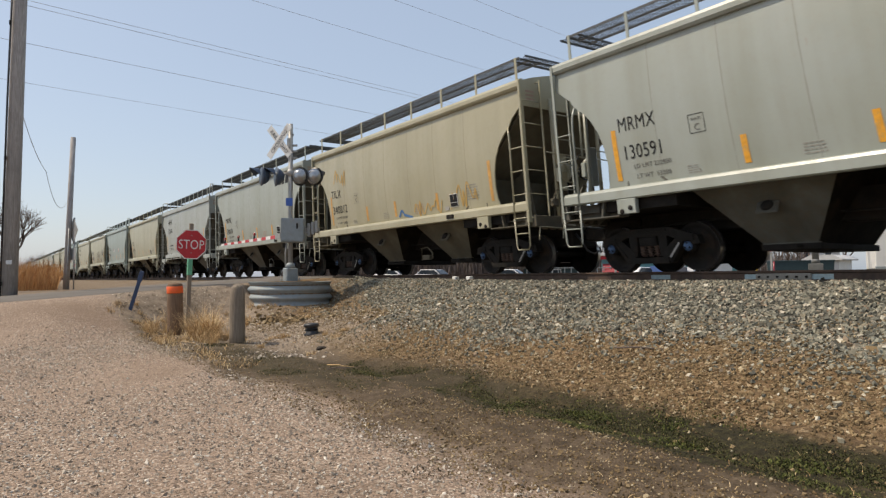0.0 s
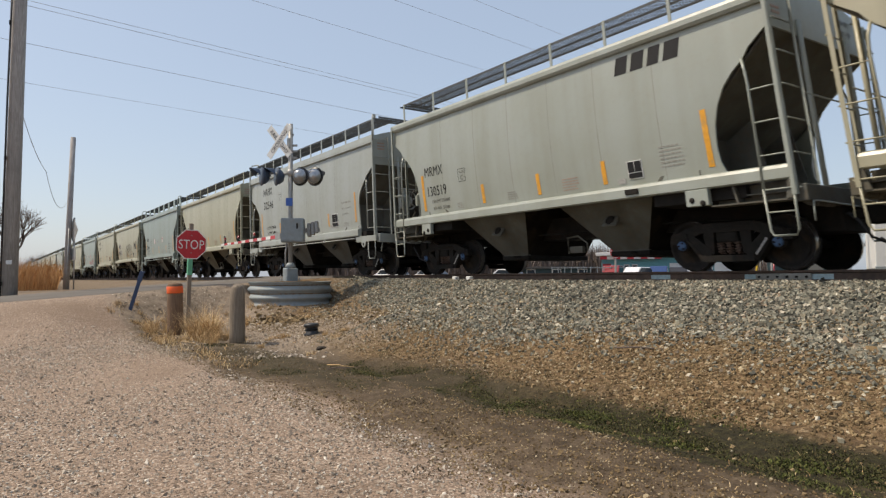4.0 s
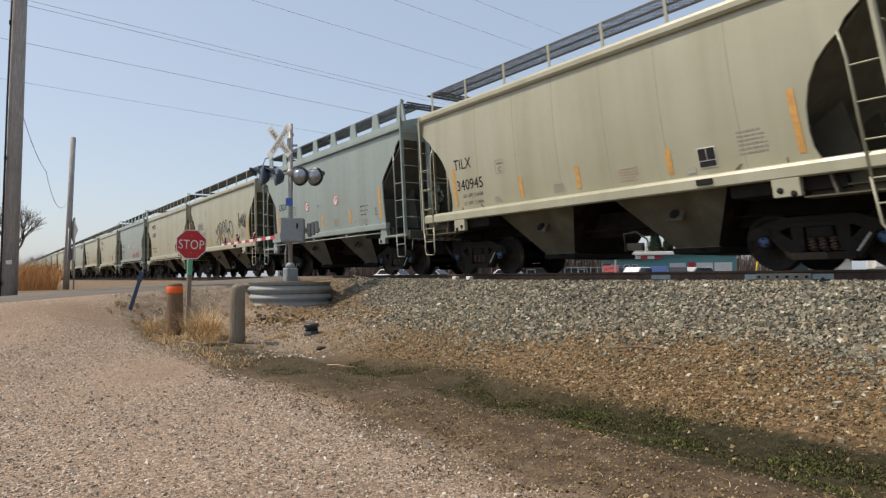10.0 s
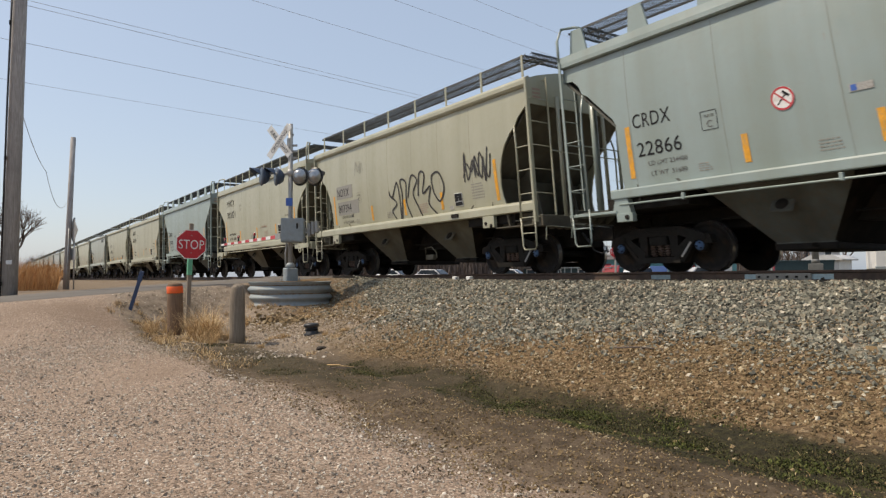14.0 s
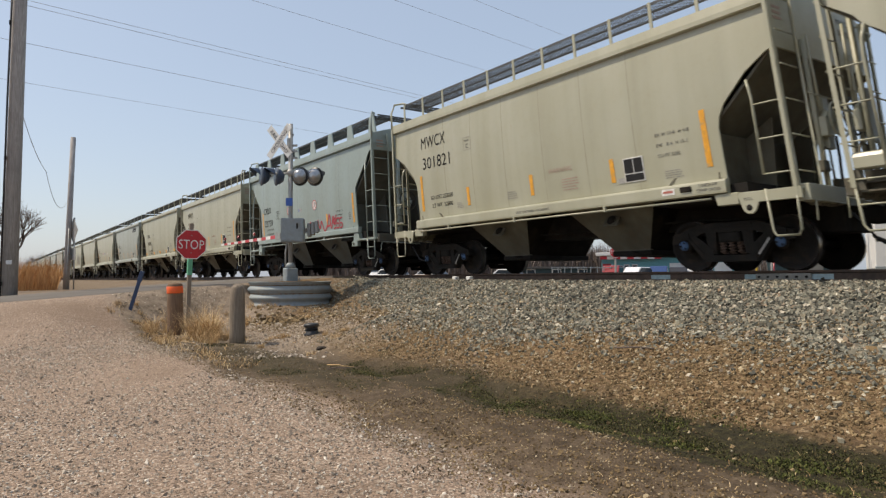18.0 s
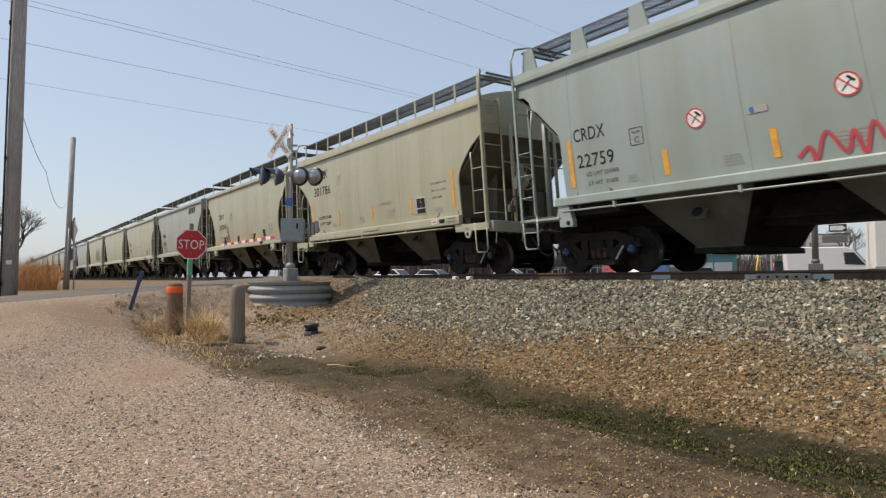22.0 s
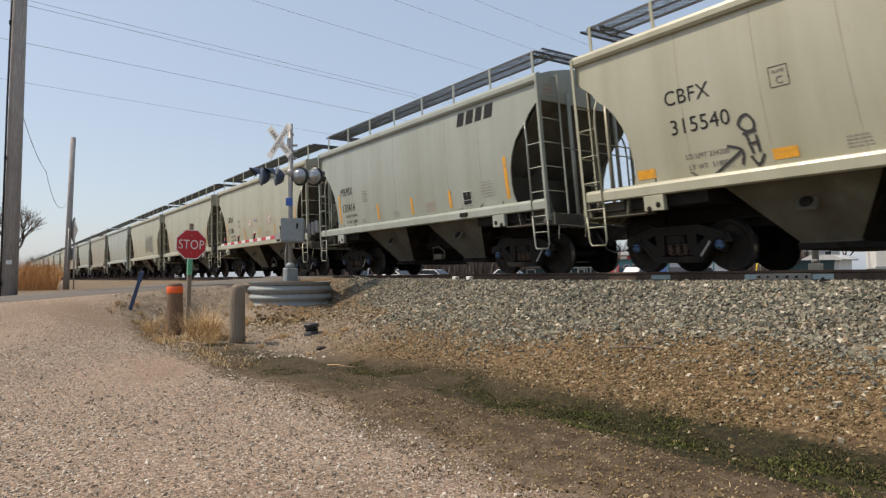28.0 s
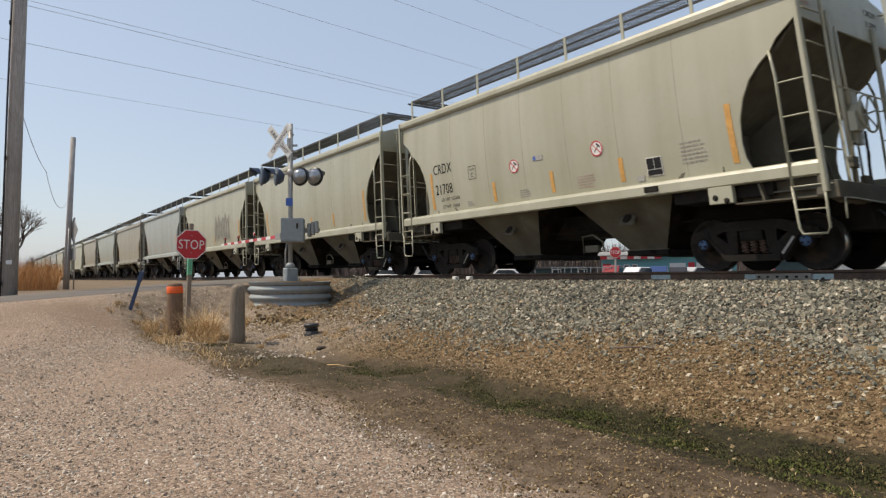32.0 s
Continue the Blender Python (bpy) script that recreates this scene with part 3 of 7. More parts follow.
scatter("ballast", BALLAST, *keep_off(bx[keep], by[keep], bs[keep]), "coarse mixed grey and tan crushed-stone ballast on the bank below the track", 11, height=lambda x, y: rough_ground(x, y) + np.interp(y, [9.5, 10.1], [0.0, 0.055]), cheap=True)
n_s = 150000
sx = along_track(n_s, 3.0, -19.0, 1.5)
sy = rng.uniform(2.5, 8.0, n_s)
ss = rng.lognormal(math.log(0.0145), 0.33, n_s).clip(0.005, 0.036) * np.interp(sx, [-19, -10, -5], [0.6, 0.72, 1.0]) * np.where(sy < 4.4, 0.62, 1.0)
thick = np.interp(sy, [2.5, 3.2, 4.2, 4.4, 5.08, 5.3, 6.9, 7.4, 8.0], [0.8, 0.8, 0.7, 0.03, 0.06, 1.0, 1.0, 0.85, 0.6])
thick = np.where(((sx + 9.2) / 3.0) ** 2 + ((sy - 3.7) / 0.7) ** 2 < 1.0, thick * 0.2, thick)
keep = rng.uniform(size=n_s) < thick * np.clip(1.0 + 0.5 * np.sin(sx * 2.3 + 1.5 * np.sin(sy * 2.1)) * np.sin(sy * 3.3 + sx), 0.35, 1)
scatter("brown_gravel", BROWN_STONE, *keep_off(sx[keep], sy[keep], ss[keep]), "brown gravel and earth-stained stones on the lower bank", 12, 0.2, cheap="pebble")
n_p = 135000
px_ = along_track(n_p, 0.0, -17.0, 1.5)
py_ = rng.uniform(-6.5, 2.9, n_p)
ps = rng.lognormal(math.log(0.0092), 0.38, n_p).clip(0.003, 0.022)
keep = (np.sin(px_ * 0.9 + 1.2 * np.sin(py_ * 0.8)) + np.sin(py_ * 1.7 + px_ * 0.5) + rng.normal(0, 0.8, n_p)) > -0.7
scatter("drive_gravel", DRIVE_STONE, *keep_off(px_[keep], py_[keep], ps[keep]), "pale pebbles loose on the gravel drive", 13, 0.1, cheap="pebble")


n_w = 9000
wx, wy = rng.uniform(-19.5, -9.0, n_w), rng.uniform(6.0, 10.2, n_w)
ws_ = rng.lognormal(math.log(0.022), 0.32, n_w).clip(0.008, 0.045)
keep = ((wx + 19.2) ** 2 + (wy - 7.6) ** 2 > 1.32 ** 2) & (np.abs(wx - road_middle(wy)) > 3.5) & (wy > 6.3 + 0.12 * (-9.0 - wx) + rng.normal(0, 0.35, n_w))
pale = rng.uniform(size=n_w) < np.clip((wy - 6.6) / 2.6, 0.08, 0.8)
scatter("mixed_gravel", BROWN_STONE, wx[keep & ~pale], wy[keep & ~pale], ws_[keep & ~pale], "brown gravel washed round the steel ring", 15, 0.2, cheap=True)
scatter("loose_ballast", BALLAST, wx[keep & pale], wy[keep & pale], ws_[keep & pale], "loose grey ballast beside the steel ring", 16, 0.2, cheap=True)
n_q = 9000
qx, qy = rng.uniform(-20.5, -10.5, n_q), rng.uniform(2.7, 8.4, n_q)
qs = rng.lognormal(math.log(0.013), 0.4, n_q).clip(0.006, 0.04)
keep = (np.abs(qx - road_middle(qy)) > 3.5) & ((qx + 19.2) ** 2 + (qy - 7.6) ** 2 > 1.45 ** 2) & (np.sin(qx * 1.7 + np.sin(qy * 2)) + np.sin(qy * 2.9 + qx) + rng.normal(0, 0.7, n_q) > -0.6)
scatter("sandy_pebbles", DRIVE_STONE, qx[keep], qy[keep], qs[keep], "pale pebbles on sandy ground round the posts", 14, 0.15, cheap=True)


# ---- grass ----
def blades(name, material, roots, heights, lean, width, label, category, seed, kind="stuff"):
    """Thin bent blades, joined into one object."""
    r = np.random.default_rng(seed)
    n = len(roots)
    a = r.uniform(0, 2 * np.pi, n)
    d = np.stack([np.cos(a), np.sin(a)], 1)
    bend = r.uniform(0.2, 1.0, n) * lean
    side = np.stack([-d[:, 1], d[:, 0]], 1)
    levels = []
    for k, (f, wd) in enumerate(((0, 1.0), (0.55, 0.8), (1.0, 0.12))):
        c = np.empty((n, 3))
        c[:, :2] = roots[:, :2] + d * (bend * heights * f ** 1.8)[:, None]
        c[:, 2] = roots[:, 2] + heights * f * (1 - 0.25 * bend * f)
        off = np.zeros((n, 3))
        off[:, :2] = side * (width * wd * 0.5)
        levels += [c - off, c + off]
    v = np.stack(levels, 1).reshape(-1, 3)
    base = (np.arange(n) * 6)[:, None]
    f = np.concatenate([base + np.array([0, 1, 3, 2]), base + np.array([2, 3, 5, 4])])
    me = bpy.data.meshes.new(name)
    me.from_pydata(v.tolist(), [], f.tolist())
    me.materials.append(material)
    return tagged(new(name, me), label, category, kind=kind)


def tuft(cx, cy, radius, count, r):
    a, d = r.uniform(0, 2 * np.pi, count), radius * np.sqrt(r.uniform(0, 1, count))
    x, y = cx + d * np.cos(a), cy + d * np.sin(a)
    return np.stack([x, y, ground_height(x, y) - 0.02], 1)


rg = np.random.default_rng(8)
clumps = []
for cx, cy, spread_, count, tall in ((-16.4, 3.7, 0.55, 9, 0.45), (-16.9, 3.3, 0.6, 7, 0.32), (-17.6, 4.2, 0.5, 6, 0.5), (-15.3, 4.05, 0.5, 12, 0.78), (-14.7, 4.0, 0.4, 7, 0.6), (-13.8, 3.9, 0.4, 6, 0.35),
                                     (-14.8, 3.3, 0.8, 9, 0.16), (-13.3, 4.6, 0.7, 7, 0.15), (-17.9, 3.1, 0.8, 8, 0.16), (-18.6, 6.4, 0.7, 7, 0.2), (-17.6, 5.2, 1.0, 10, 0.16), (-17.2, 6.6, 0.8, 7, 0.14), (-12.0, 5.3, 1.2, 9, 0.1)):
    for _ in range(count):
        clumps.append((cx + rg.normal(0, spread_ * 0.6), cy + rg.normal(0, spread_ * 0.5), rg.uniform(0.04, 0.12), int(rg.uniform(34, 76)), tall * rg.uniform(0.7, 1.4)))
roots = np.concatenate([tuft(c[0], c[1], c[2], c[3], rg) for c in clumps])
hts = np.concatenate([rg.uniform(0.3, 1.1, c[3]) * c[4] for c in clumps])
blades("dry_grass", DRY_GRASS, roots, hts, 1.25, 0.0075, "dry straw-coloured grass tufts round the posts", "grass", 21)
n = 5200
gx, gy = along_track(n, 2.0, -19.0, 1.1), rg.uniform(3.0, 7.4, n)
wild = (np.sin(gx * 1.3 + 2 * np.sin(gy)) + np.sin(gy * 3.1 + gx * 0.7) + rg.normal(0, 0.6, n)) > 0.35
gx, gy = gx[wild], gy[wild]
blades("short_dry_grass", DRY_GRASS, np.stack([gx, gy, ground_height(gx, gy)], 1), rg.uniform(0.012, 0.04, len(gx)), 2.6, 0.005, "short trampled dead grass on the bank", "grass", 22)
n = 54000
mx = along_track(n, 1.5, -9.5, 1.2)
my = 4.77 + rg.normal(0, 0.27, n) + 0.1 * np.sin(mx * 1.7)
bare = np.sin(mx * 3.1 + 2 * np.sin(my * 4)) * np.sin(my * 5.3 + mx) + rg.normal(0, 0.3, n) < 0.45
mx, my, n = mx[bare], my[bare], int(bare.sum())
blades("ditch_moss", MOSS, np.stack([mx, my, ground_height(mx, my)], 1), rg.uniform(0.008, 0.024, n), 1.8, 0.009, "dark green moss and young grass along the ditch", "moss", 23)
n = 16000
mx = along_track(n, 1.0, -5.5, 1.0)
my = 4.74 + rg.normal(0, 0.2, n)
lush = np.sin(mx * 4.3 + 1.7 * np.sin(my * 6)) * np.sin(my * 9.1 + mx * 1.7) + rg.normal(0, 0.15, n) > 0.42
mx, my = mx[lush], my[lush]
blades("bright_moss", BRIGHT_MOSS, np.stack([mx, my, ground_height(mx, my)], 1), rg.uniform(0.012, 0.03, len(mx)), 1.6, 0.012, "bright green moss cushions in the wet ditch", "moss", 25)
n = 42000
rx_, ry_ = rg.uniform(-62, -30, n), rg.uniform(-4.0, 7.0, n)
ok = (rx_ < road_middle(ry_) - 5.5) & (ry_ < -0.076 * rx_)
rx_, ry_ = rx_[ok], ry_[ok]
blades("reed_bed", REED, np.stack([rx_, ry_, ground_height(rx_, ry_)], 1), rg.uniform(0.55, 1.5, len(rx_)) * (1 + 0.16 * np.sin(rx_ * 0.9 + ry_) + 0.1 * np.sin(rx_ * 2.3)), 0.75, 0.015, "bed of tall dry orange-brown reeds beyond the road", "reeds", 24)


# weeds, a few sticks and a dark clod on the bare ground
for x, y, r_, n_, h, green in ((-3.63, 2.36, 0.16, 120, 0.022, False), (-6.06, 3.68, 0.24, 220, 0.03, False), (-8.89, 3.41, 0.35, 420, 0.035, True), (-3.96, 4.0, 0.3, 300, 0.03, True), (-7.4, 3.75, 0.5, 520, 0.03, True), (-10.3, 3.85, 0.45, 480, 0.04, True), (-11.6, 3.6, 0.4, 300, 0.04, False), (-13.2, 3.75, 0.3, 260, 0.07, True)):
    rt_ = tuft(x, y, r_, n_, rg) + np.array([0, 0, 0.02])
    blades("weed_clump", MOSS if green else DARK_WEED, rt_, rg.uniform(0.3, 1.0, n_) * h, 1.6, 0.007, "low green weed clump on bare earth" if green else "low dark dead weed clump on bare earth", "weed", 60)
for x, y, a, ln in ((-9.2, 4.42, 20, 0.5), (-8.75, 4.2, 60, 0.3), (-12.6, 3.7, -20, 0.9), (-13.9, 3.35, 10, 0.7), (-6.0, 6.98, 40, 0.6), (-5.2, 6.5, 28, 0.7), (-5.75, 7.35, 35, 0.3)):
    z = float(ground_height(np.array(x), np.array(y)))
    bm = tube(bmesh.new(), [(-ln / 2, 0, 0.015), (-ln * 0.1, 0.03, 0.03), (ln * 0.2, 0.0, 0.025), (ln / 2, 0.05, 0.02)], 0.011, 5, r2=0.005)
    thing("stick", bm, DRY_GRASS if x < -9.1 else BARK, pose(x, y, z, 0, 0, a), "thin dry stick lying on the ground", "stick", "sticks")
# ragged verge of dead weeds along the edge of the drive, and turned earth by the ring
vt = rg.uniform(0, 1, 5200)
vx = np.interp(vt, [0, 0.06, 0.2, 0.55, 0.8, 1], [-18.5, -17.9, -16.8, -13.6, -11.0, -9.6])
vy = np.interp(vt, [0, 0.06, 0.2, 0.55, 0.8, 1], [2.62, 3.0, 3.2, 3.12, 3.0, 3.1]) + rg.normal(0, 0.17, len(vt))
tufty = np.sin(vx * 5.1 + 2 * np.sin(vy * 7)) + np.sin(vx * 2.3 + vy * 9) + rg.normal(0, 0.5, len(vt)) > 0.1
vx, vy = vx[tufty], vy[tufty]
deep = rg.uniform(size=len(vx)) < 0.45
for name_, mat_, sel, hi in (("verge_weeds", DARK_WEED, deep, 0.09), ("verge_grass", DRY_GRASS, ~deep, 0.12)):
    vz = ground_height(vx[sel], vy[sel])
    blades(name_, mat_, np.stack([vx[sel], vy[sel], vz], 1), rg.uniform(0.25, 1.0, int(sel.sum())) * hi, 1.5, 0.008, "dead weeds and trampled grass along the drive's edge", "grass", 61)
cn = 420
cx_, cy_ = rg.normal(-16.6, 0.75, cn), rg.normal(6.35, 0.33, cn)
scatter("turned_earth", BROWN_STONE, cx_, cy_, rg.lognormal(math.log(0.035), 0.45, cn).clip(0.012, 0.10), "brown clods of turned earth below the steel ring", 62, 0.1, cheap=True)
# clod of dark earth
bm = bmesh.new()
bmesh.ops.create_icosphere(bm, subdivisions=2, radius=0.09)
for v in bm.verts:
    v.co *= 1 + 0.22 * math.sin(v.co.x * 60 + 2) * math.sin(v.co.y * 47) + random.uniform(-0.08, 0.08)
    v.co.z *= 0.55
thing("earth_clod", bm, DARK_CLOD, pose(-11.2, 5.03, float(ground_height(np.array(-11.2), np.array(5.03))) + 0.02), "dark clod of earth on the bank", "clod")
# one flat tan slab of stone low in the ballast
slab = bevel(box(bmesh.new(), -0.08, 0.08, -0.05, 0.05, -0.02, 0.02), 0.012)
thing("flat_stone", slab, BROWN_STONE, pose(-2.9, 7.05, float(ground_height(np.array(-2.9), np.array(7.05))) + 0.02, 26, 6, 35), "flat tan stone lying in the ballast", "stone")


# ---- crossing signal ----
HOOD_BLUE = worn("dark_blue_grey_hood", (0.045, 0.07, 0.11), 0.45)
MAST = pose(-19.2, 7.6, -0.3)
TO_CAM = math.degrees(math.atan2(-7.6, 19.2)) + 90      # turn that faces the drive


def crossing_signal():
    g = empty("crossing_signal", MAST, "aluminium railway crossing signal with crossbuck, lamps and lowered gate", "crossing signal")
    part("mast", tube(bmesh.new(), [(0, 0, 0.0), (0, 0, 4.95)], 0.07, 14), GALV_DULL, g)
    part("base_casting", bevel(box(bmesh.new(), -0.2, 0.2, -0.17, 0.17, 0.11, 0.53), 0.02), GALV, g)
    part("base_flange", lathe(bmesh.new(), [(0.1, 0.53), (0.15, 0.54), (0.13, 0.63), (0.085, 0.69)], "z", 16), GALV, g)
    for i in range(4):
        part("anchor_bolt", tube(bmesh.new(), [(0.25 * (1 if i % 2 else -1), 0.2 * (1 if i > 1 else -1), 0.09), (0.25 * (1 if i % 2 else -1), 0.2 * (1 if i > 1 else -1), 0.23)], 0.018, 6), GALV, g)
    # control box and gate mechanism
    case = part("mechanism_box", bevel(box(bmesh.new(), -0.24, 0.44, -0.44, 0.02, 1.30, 2.02), 0.02), GALV, g, "grey gate mechanism box", pose(0, 0, 0, 0, 0, 62))
    part("box_door", bevel(box(bmesh.new(), -0.20, 0.40, -0.456, -0.438, 1.35, 1.97), 0.008), GALV, case)
    part("latch", bevel(box(bmesh.new(), 0.22, 0.27, -0.48, -0.455, 1.7, 1.86), 0.006), BLACK_STEEL, case)
    part("conduit", tube(bmesh.new(), [(-0.13, -0.1, 0.3), (-0.14, -0.1, 1.0), (-0.12, -0.06, 1.35)], 0.028, 8), GALV_DULL, g)
    # gate arm along the track, towards -x
    arm = part("gate_arm", box(bmesh.new(), -0.62, -0.2, -0.26, -0.21, 1.42, 1.60), GALV_DULL, g, "lowered gate arm with red and white stripes")
    k, x = 0, -0.62
    while x > -6.1:
        w = 0.41
        taper = 0.055 - 0.02 * (-x - 0.6) / 5.4
        part("stripe_panel", bevel(box(bmesh.new(), x - w, x, -0.26, -0.225, 1.5 - taper, 1.5 + taper), 0.004), RED_PAINT if k % 2 == 0 else WHITE_PAINT, arm, "red reflective panel" if k % 2 == 0 else "white reflective panel")
        x, k = x - w, k + 1
    for xl in (-2.6, -4.3, -5.9):
        lamp = part("gate_lamp", tube(bmesh.new(), [(xl, -0.24, 1.53), (xl, -0.24, 1.66)], 0.035, 8), LAMP_BLACK, g, "small red gate lamp")
        part("lens", lathe(bmesh.new(), [(0.05, -0.03), (0.06, 0.0), (0.05, 0.03)], "y", 12), RED_LENS, lamp, at=pose(xl, -0.24, 1.7))
    # counterweights on the far side of the mast
    swing = pose(0, 0, 0, 0, 0, 62)
    for y in (0.06, 0.34):
        part("counterweight_arm", bevel(prism(bmesh.new(), [(0.1, 1.50), (0.45, 1.62), (0.86, 1.66), (0.86, 1.78), (0.42, 1.76), (0.1, 1.66)], y, y + 0.04), 0.006), GALV_DULL, g, at=swing)
    for k in range(3):
        part("counterweight", bevel(box(bmesh.new(), 0.50 + 0.11 * k, 0.60 + 0.11 * k, -0.02, 0.44, 1.50 + 0.06 * k, 1.90 + 0.04 * k), 0.012), GALV_DULL, g, "grey counterweight plate", swing)
    # lamp crossarm with four hooded lamps
    arm2 = part("lamp_crossarm", tube(bmesh.new(), [(-0.82, 0, 3.42), (0.82, 0, 3.42)], 0.032, 10), GALV_DULL, g, at=pose(0, 0, 0, 0, 0, 62))
    part("junction_box", lathe(bmesh.new(), [(0.02, -0.12), (0.11, -0.1), (0.11, 0.1), (0.02, 0.12)], "y", 14), GALV_DULL, arm2, at=pose(0, 0, 3.44))
    for sx_, out, spin in ((-0.90, 1, -66), (-0.46, 1, -66), (0.32, -1, -28), (0.76, -1, -28)):
        lamp = part("signal_lamp", lathe(bmesh.new(), [(0.05, 0.28 * out), (0.15, 0.24 * out), (0.23, 0.14 * out), (0.25, 0.05 * out), (0.02, 0.04 * out)], "y", 22), HOOD_BLUE if sx_ < 0 else LENS, arm2, "round flashing-light unit, not lit", pose(sx_, 0, 3.33, 0, 0, spin))
        part("background", lathe(bmesh.new(), [(0.02, 0.0), (0.29, -0.005), (0.29, 0.005), (0.02, 0.01)], "y", 24), HOOD_BLUE if sx_ < 0 else LAMP_BLACK, lamp, "round lamp background", pose(0, 0.04 * out, 0))
        hood = bmesh.new()
        for a in range(-90, 90, 20):
            q = []
            for aa, ln in ((a, 0), (a + 20, 0), (a + 20, 1), (a, 1)):
                dep = (0.06 + 0.28 * math.cos(radians(aa)) * ln) * -out
                q.append((0.235 * math.sin(radians(aa)), dep, 0.235 * math.cos(radians(aa))))
            vs = [hood.verts.new(c) for c in q] + [hood.verts.new((c[0] * 1.03, c[1], c[2] * 1.03)) for c in q]
            for ids in ((0, 1, 2, 3), (7, 6, 5, 4), (2, 3, 7, 6), (0, 1, 5, 4)):
                hood.faces.new([vs[i] for i in ids])
        part("hood", hood, HOOD_BLUE if sx_ < 0 else LAMP_BLACK, lamp)
    part("blue_notice", bevel(box(bmesh.new(), -0.14, 0.06, -0.1, -0.08, 2.42, 2.66), 0.004), BLUE_PLASTIC, g, "small blue notice plate", pose(0, 0, 0, 0, 0, TO_CAM))
    # crossbuck
    buck = part("crossbuck", bevel(box(bmesh.new(), -0.05, 0.05, -0.12, -0.06, 4.2, 4.5), 0.01), GALV_DULL, g, "white crossbuck sign", pose(0, 0, 0, 0, 0, 30))
    for ang, words, dy in ((49, "CROSSING", -0.15), (-49, "RAIL  ROAD", -0.135)):
        part("sign_blade", bevel(box(bmesh.new(), -0.61, 0.61, -0.006, 0.006, -0.115, 0.115), 0.003), WHITE_PAINT, buck, at=pose(-0.32, dy, 4.42, 0, -ang, 0))
        part("sign_words", text_mesh(words, 0.17, LETTER, 1.05, 1.0, "CENTER"), None, buck, "black lettering", pose(-0.32, dy - 0.010, 4.42, 0, -ang, 0) @ pose(0, 0, -0.06))
    for z in (4.62, 4.28, 4.1, 3.9):
        part("mast_clamp", bevel(box(bmesh.new(), -0.09, 0.22 if z < 4.5 else 0.1, -0.03, 0.03, z - 0.03, z + 0.03), 0.008), GALV_DULL, g, at=pose(0, 0, 0, 0, 0, 40))
    return g


crossing_signal()
# corrugated steel ring that holds the fill round the mast
bm = bmesh.new()
prof = []
for i in range(33):
    z = -0.02 - 0.72 * i / 32
    prof.append((1.22 + 0.035 * math.cos(z * 2 * math.pi / 0.245), z))
inner = [(r_ - 0.03, z) for r_, z in prof[::-1]]
rings = []
for r_, z in prof + inner:
    rings.append([bm.verts.new((r_ * math.cos(2 * math.pi * k / 56), r_ * math.sin(2 * math.pi * k / 56), z)) for k in range(56)])
for a, b in zip(rings, rings[1:] + rings[:1]):
    for k in range(56):
        f = bm.faces.new((a[k], a[(k + 1) % 56], b[(k + 1) % 56], b[k]))
        f.smooth = True
bmesh.ops.recalc_face_normals(bm, faces=bm.faces[:])
ring = thing("retaining_ring", bm, GALV, pose(-19.2, 7.6, -0.16), "corrugated galvanised steel ring round the signal foundation", "retaining ring")
bm = lathe(bmesh.new(), [(0.3, 0.0), (1.19, -0.04), (1.19, -0.5), (0.3, -0.5)], "z", 40)
part("earth_fill", bm, GROUND, ring, "stony earth fill inside the ring")
thing("foundation", bevel(box(bmesh.new(), -0.45, 0.45, -0.4, 0.4, -0.5, 0.0), 0.02), CONCRETE, pose(-19.2, 7.6, -0.18), "concrete signal foundation block", "foundation")


# ---- stop sign, bollards, posts ----
def octagon(r_, y0, y1):
    return prism(bmesh.new(), [(r_ * math.cos(radians(22.5 + 45 * k)), r_ * math.sin(radians(22.5 + 45 * k))) for k in range(8)], y0, y1)


def stop_sign(m, face_turn, base, clear, label, post_mat=POST_WOOD, group="", green=True):
    g = empty("stop_sign", m, label, "stop sign", group)
    top = base + clear
    part("post", bevel(box(bmesh.new(), -0.055, 0.055, -0.05, 0.05, -0.3, top + 0.93), 0.008), post_mat, g, "weathered wooden post")
    if green:
        part("sleeve", bevel(box(bmesh.new(), -0.062, 0.062, -0.057, 0.057, top - 0.42, top), 0.006), SIGN_GREEN, g, "faded green sleeve below the sign")
    turn = pose(0, 0, top + 0.38, 0, 0, face_turn)
    face = part("sign_plate", octagon(0.412, -0.075, -0.067), WHITE_PAINT, g, "red octagonal plate with a white rim", turn)
    part("red_field", octagon(0.388, -0.078, -0.0755), RED_PAINT, face)
    part("words", text_mesh("STOP", 0.345, WHITE_PAINT, 1.02, 0.78, "CENTER"), None, face, "white lettering", pose(0, -0.081, -0.12))
    for z in (-0.22, 0.24):
        part("bolt", lathe(bmesh.new(), [(0.012, -0.086), (0.014, -0.08), (0.014, -0.07)], "y", 8), GALV, face, at=pose(0, 0, z))
    return g


SX, SY = -18.0, 4.31
stop_sign(pose(SX, SY, float(ground_height(np.array(SX), np.array(SY))), -1.6, 1.1, 0), math.degrees(math.atan2(-SY, -SX)) + 90 + 14, 0.0, 1.80, "red octagonal stop sign on a grey wooden post")


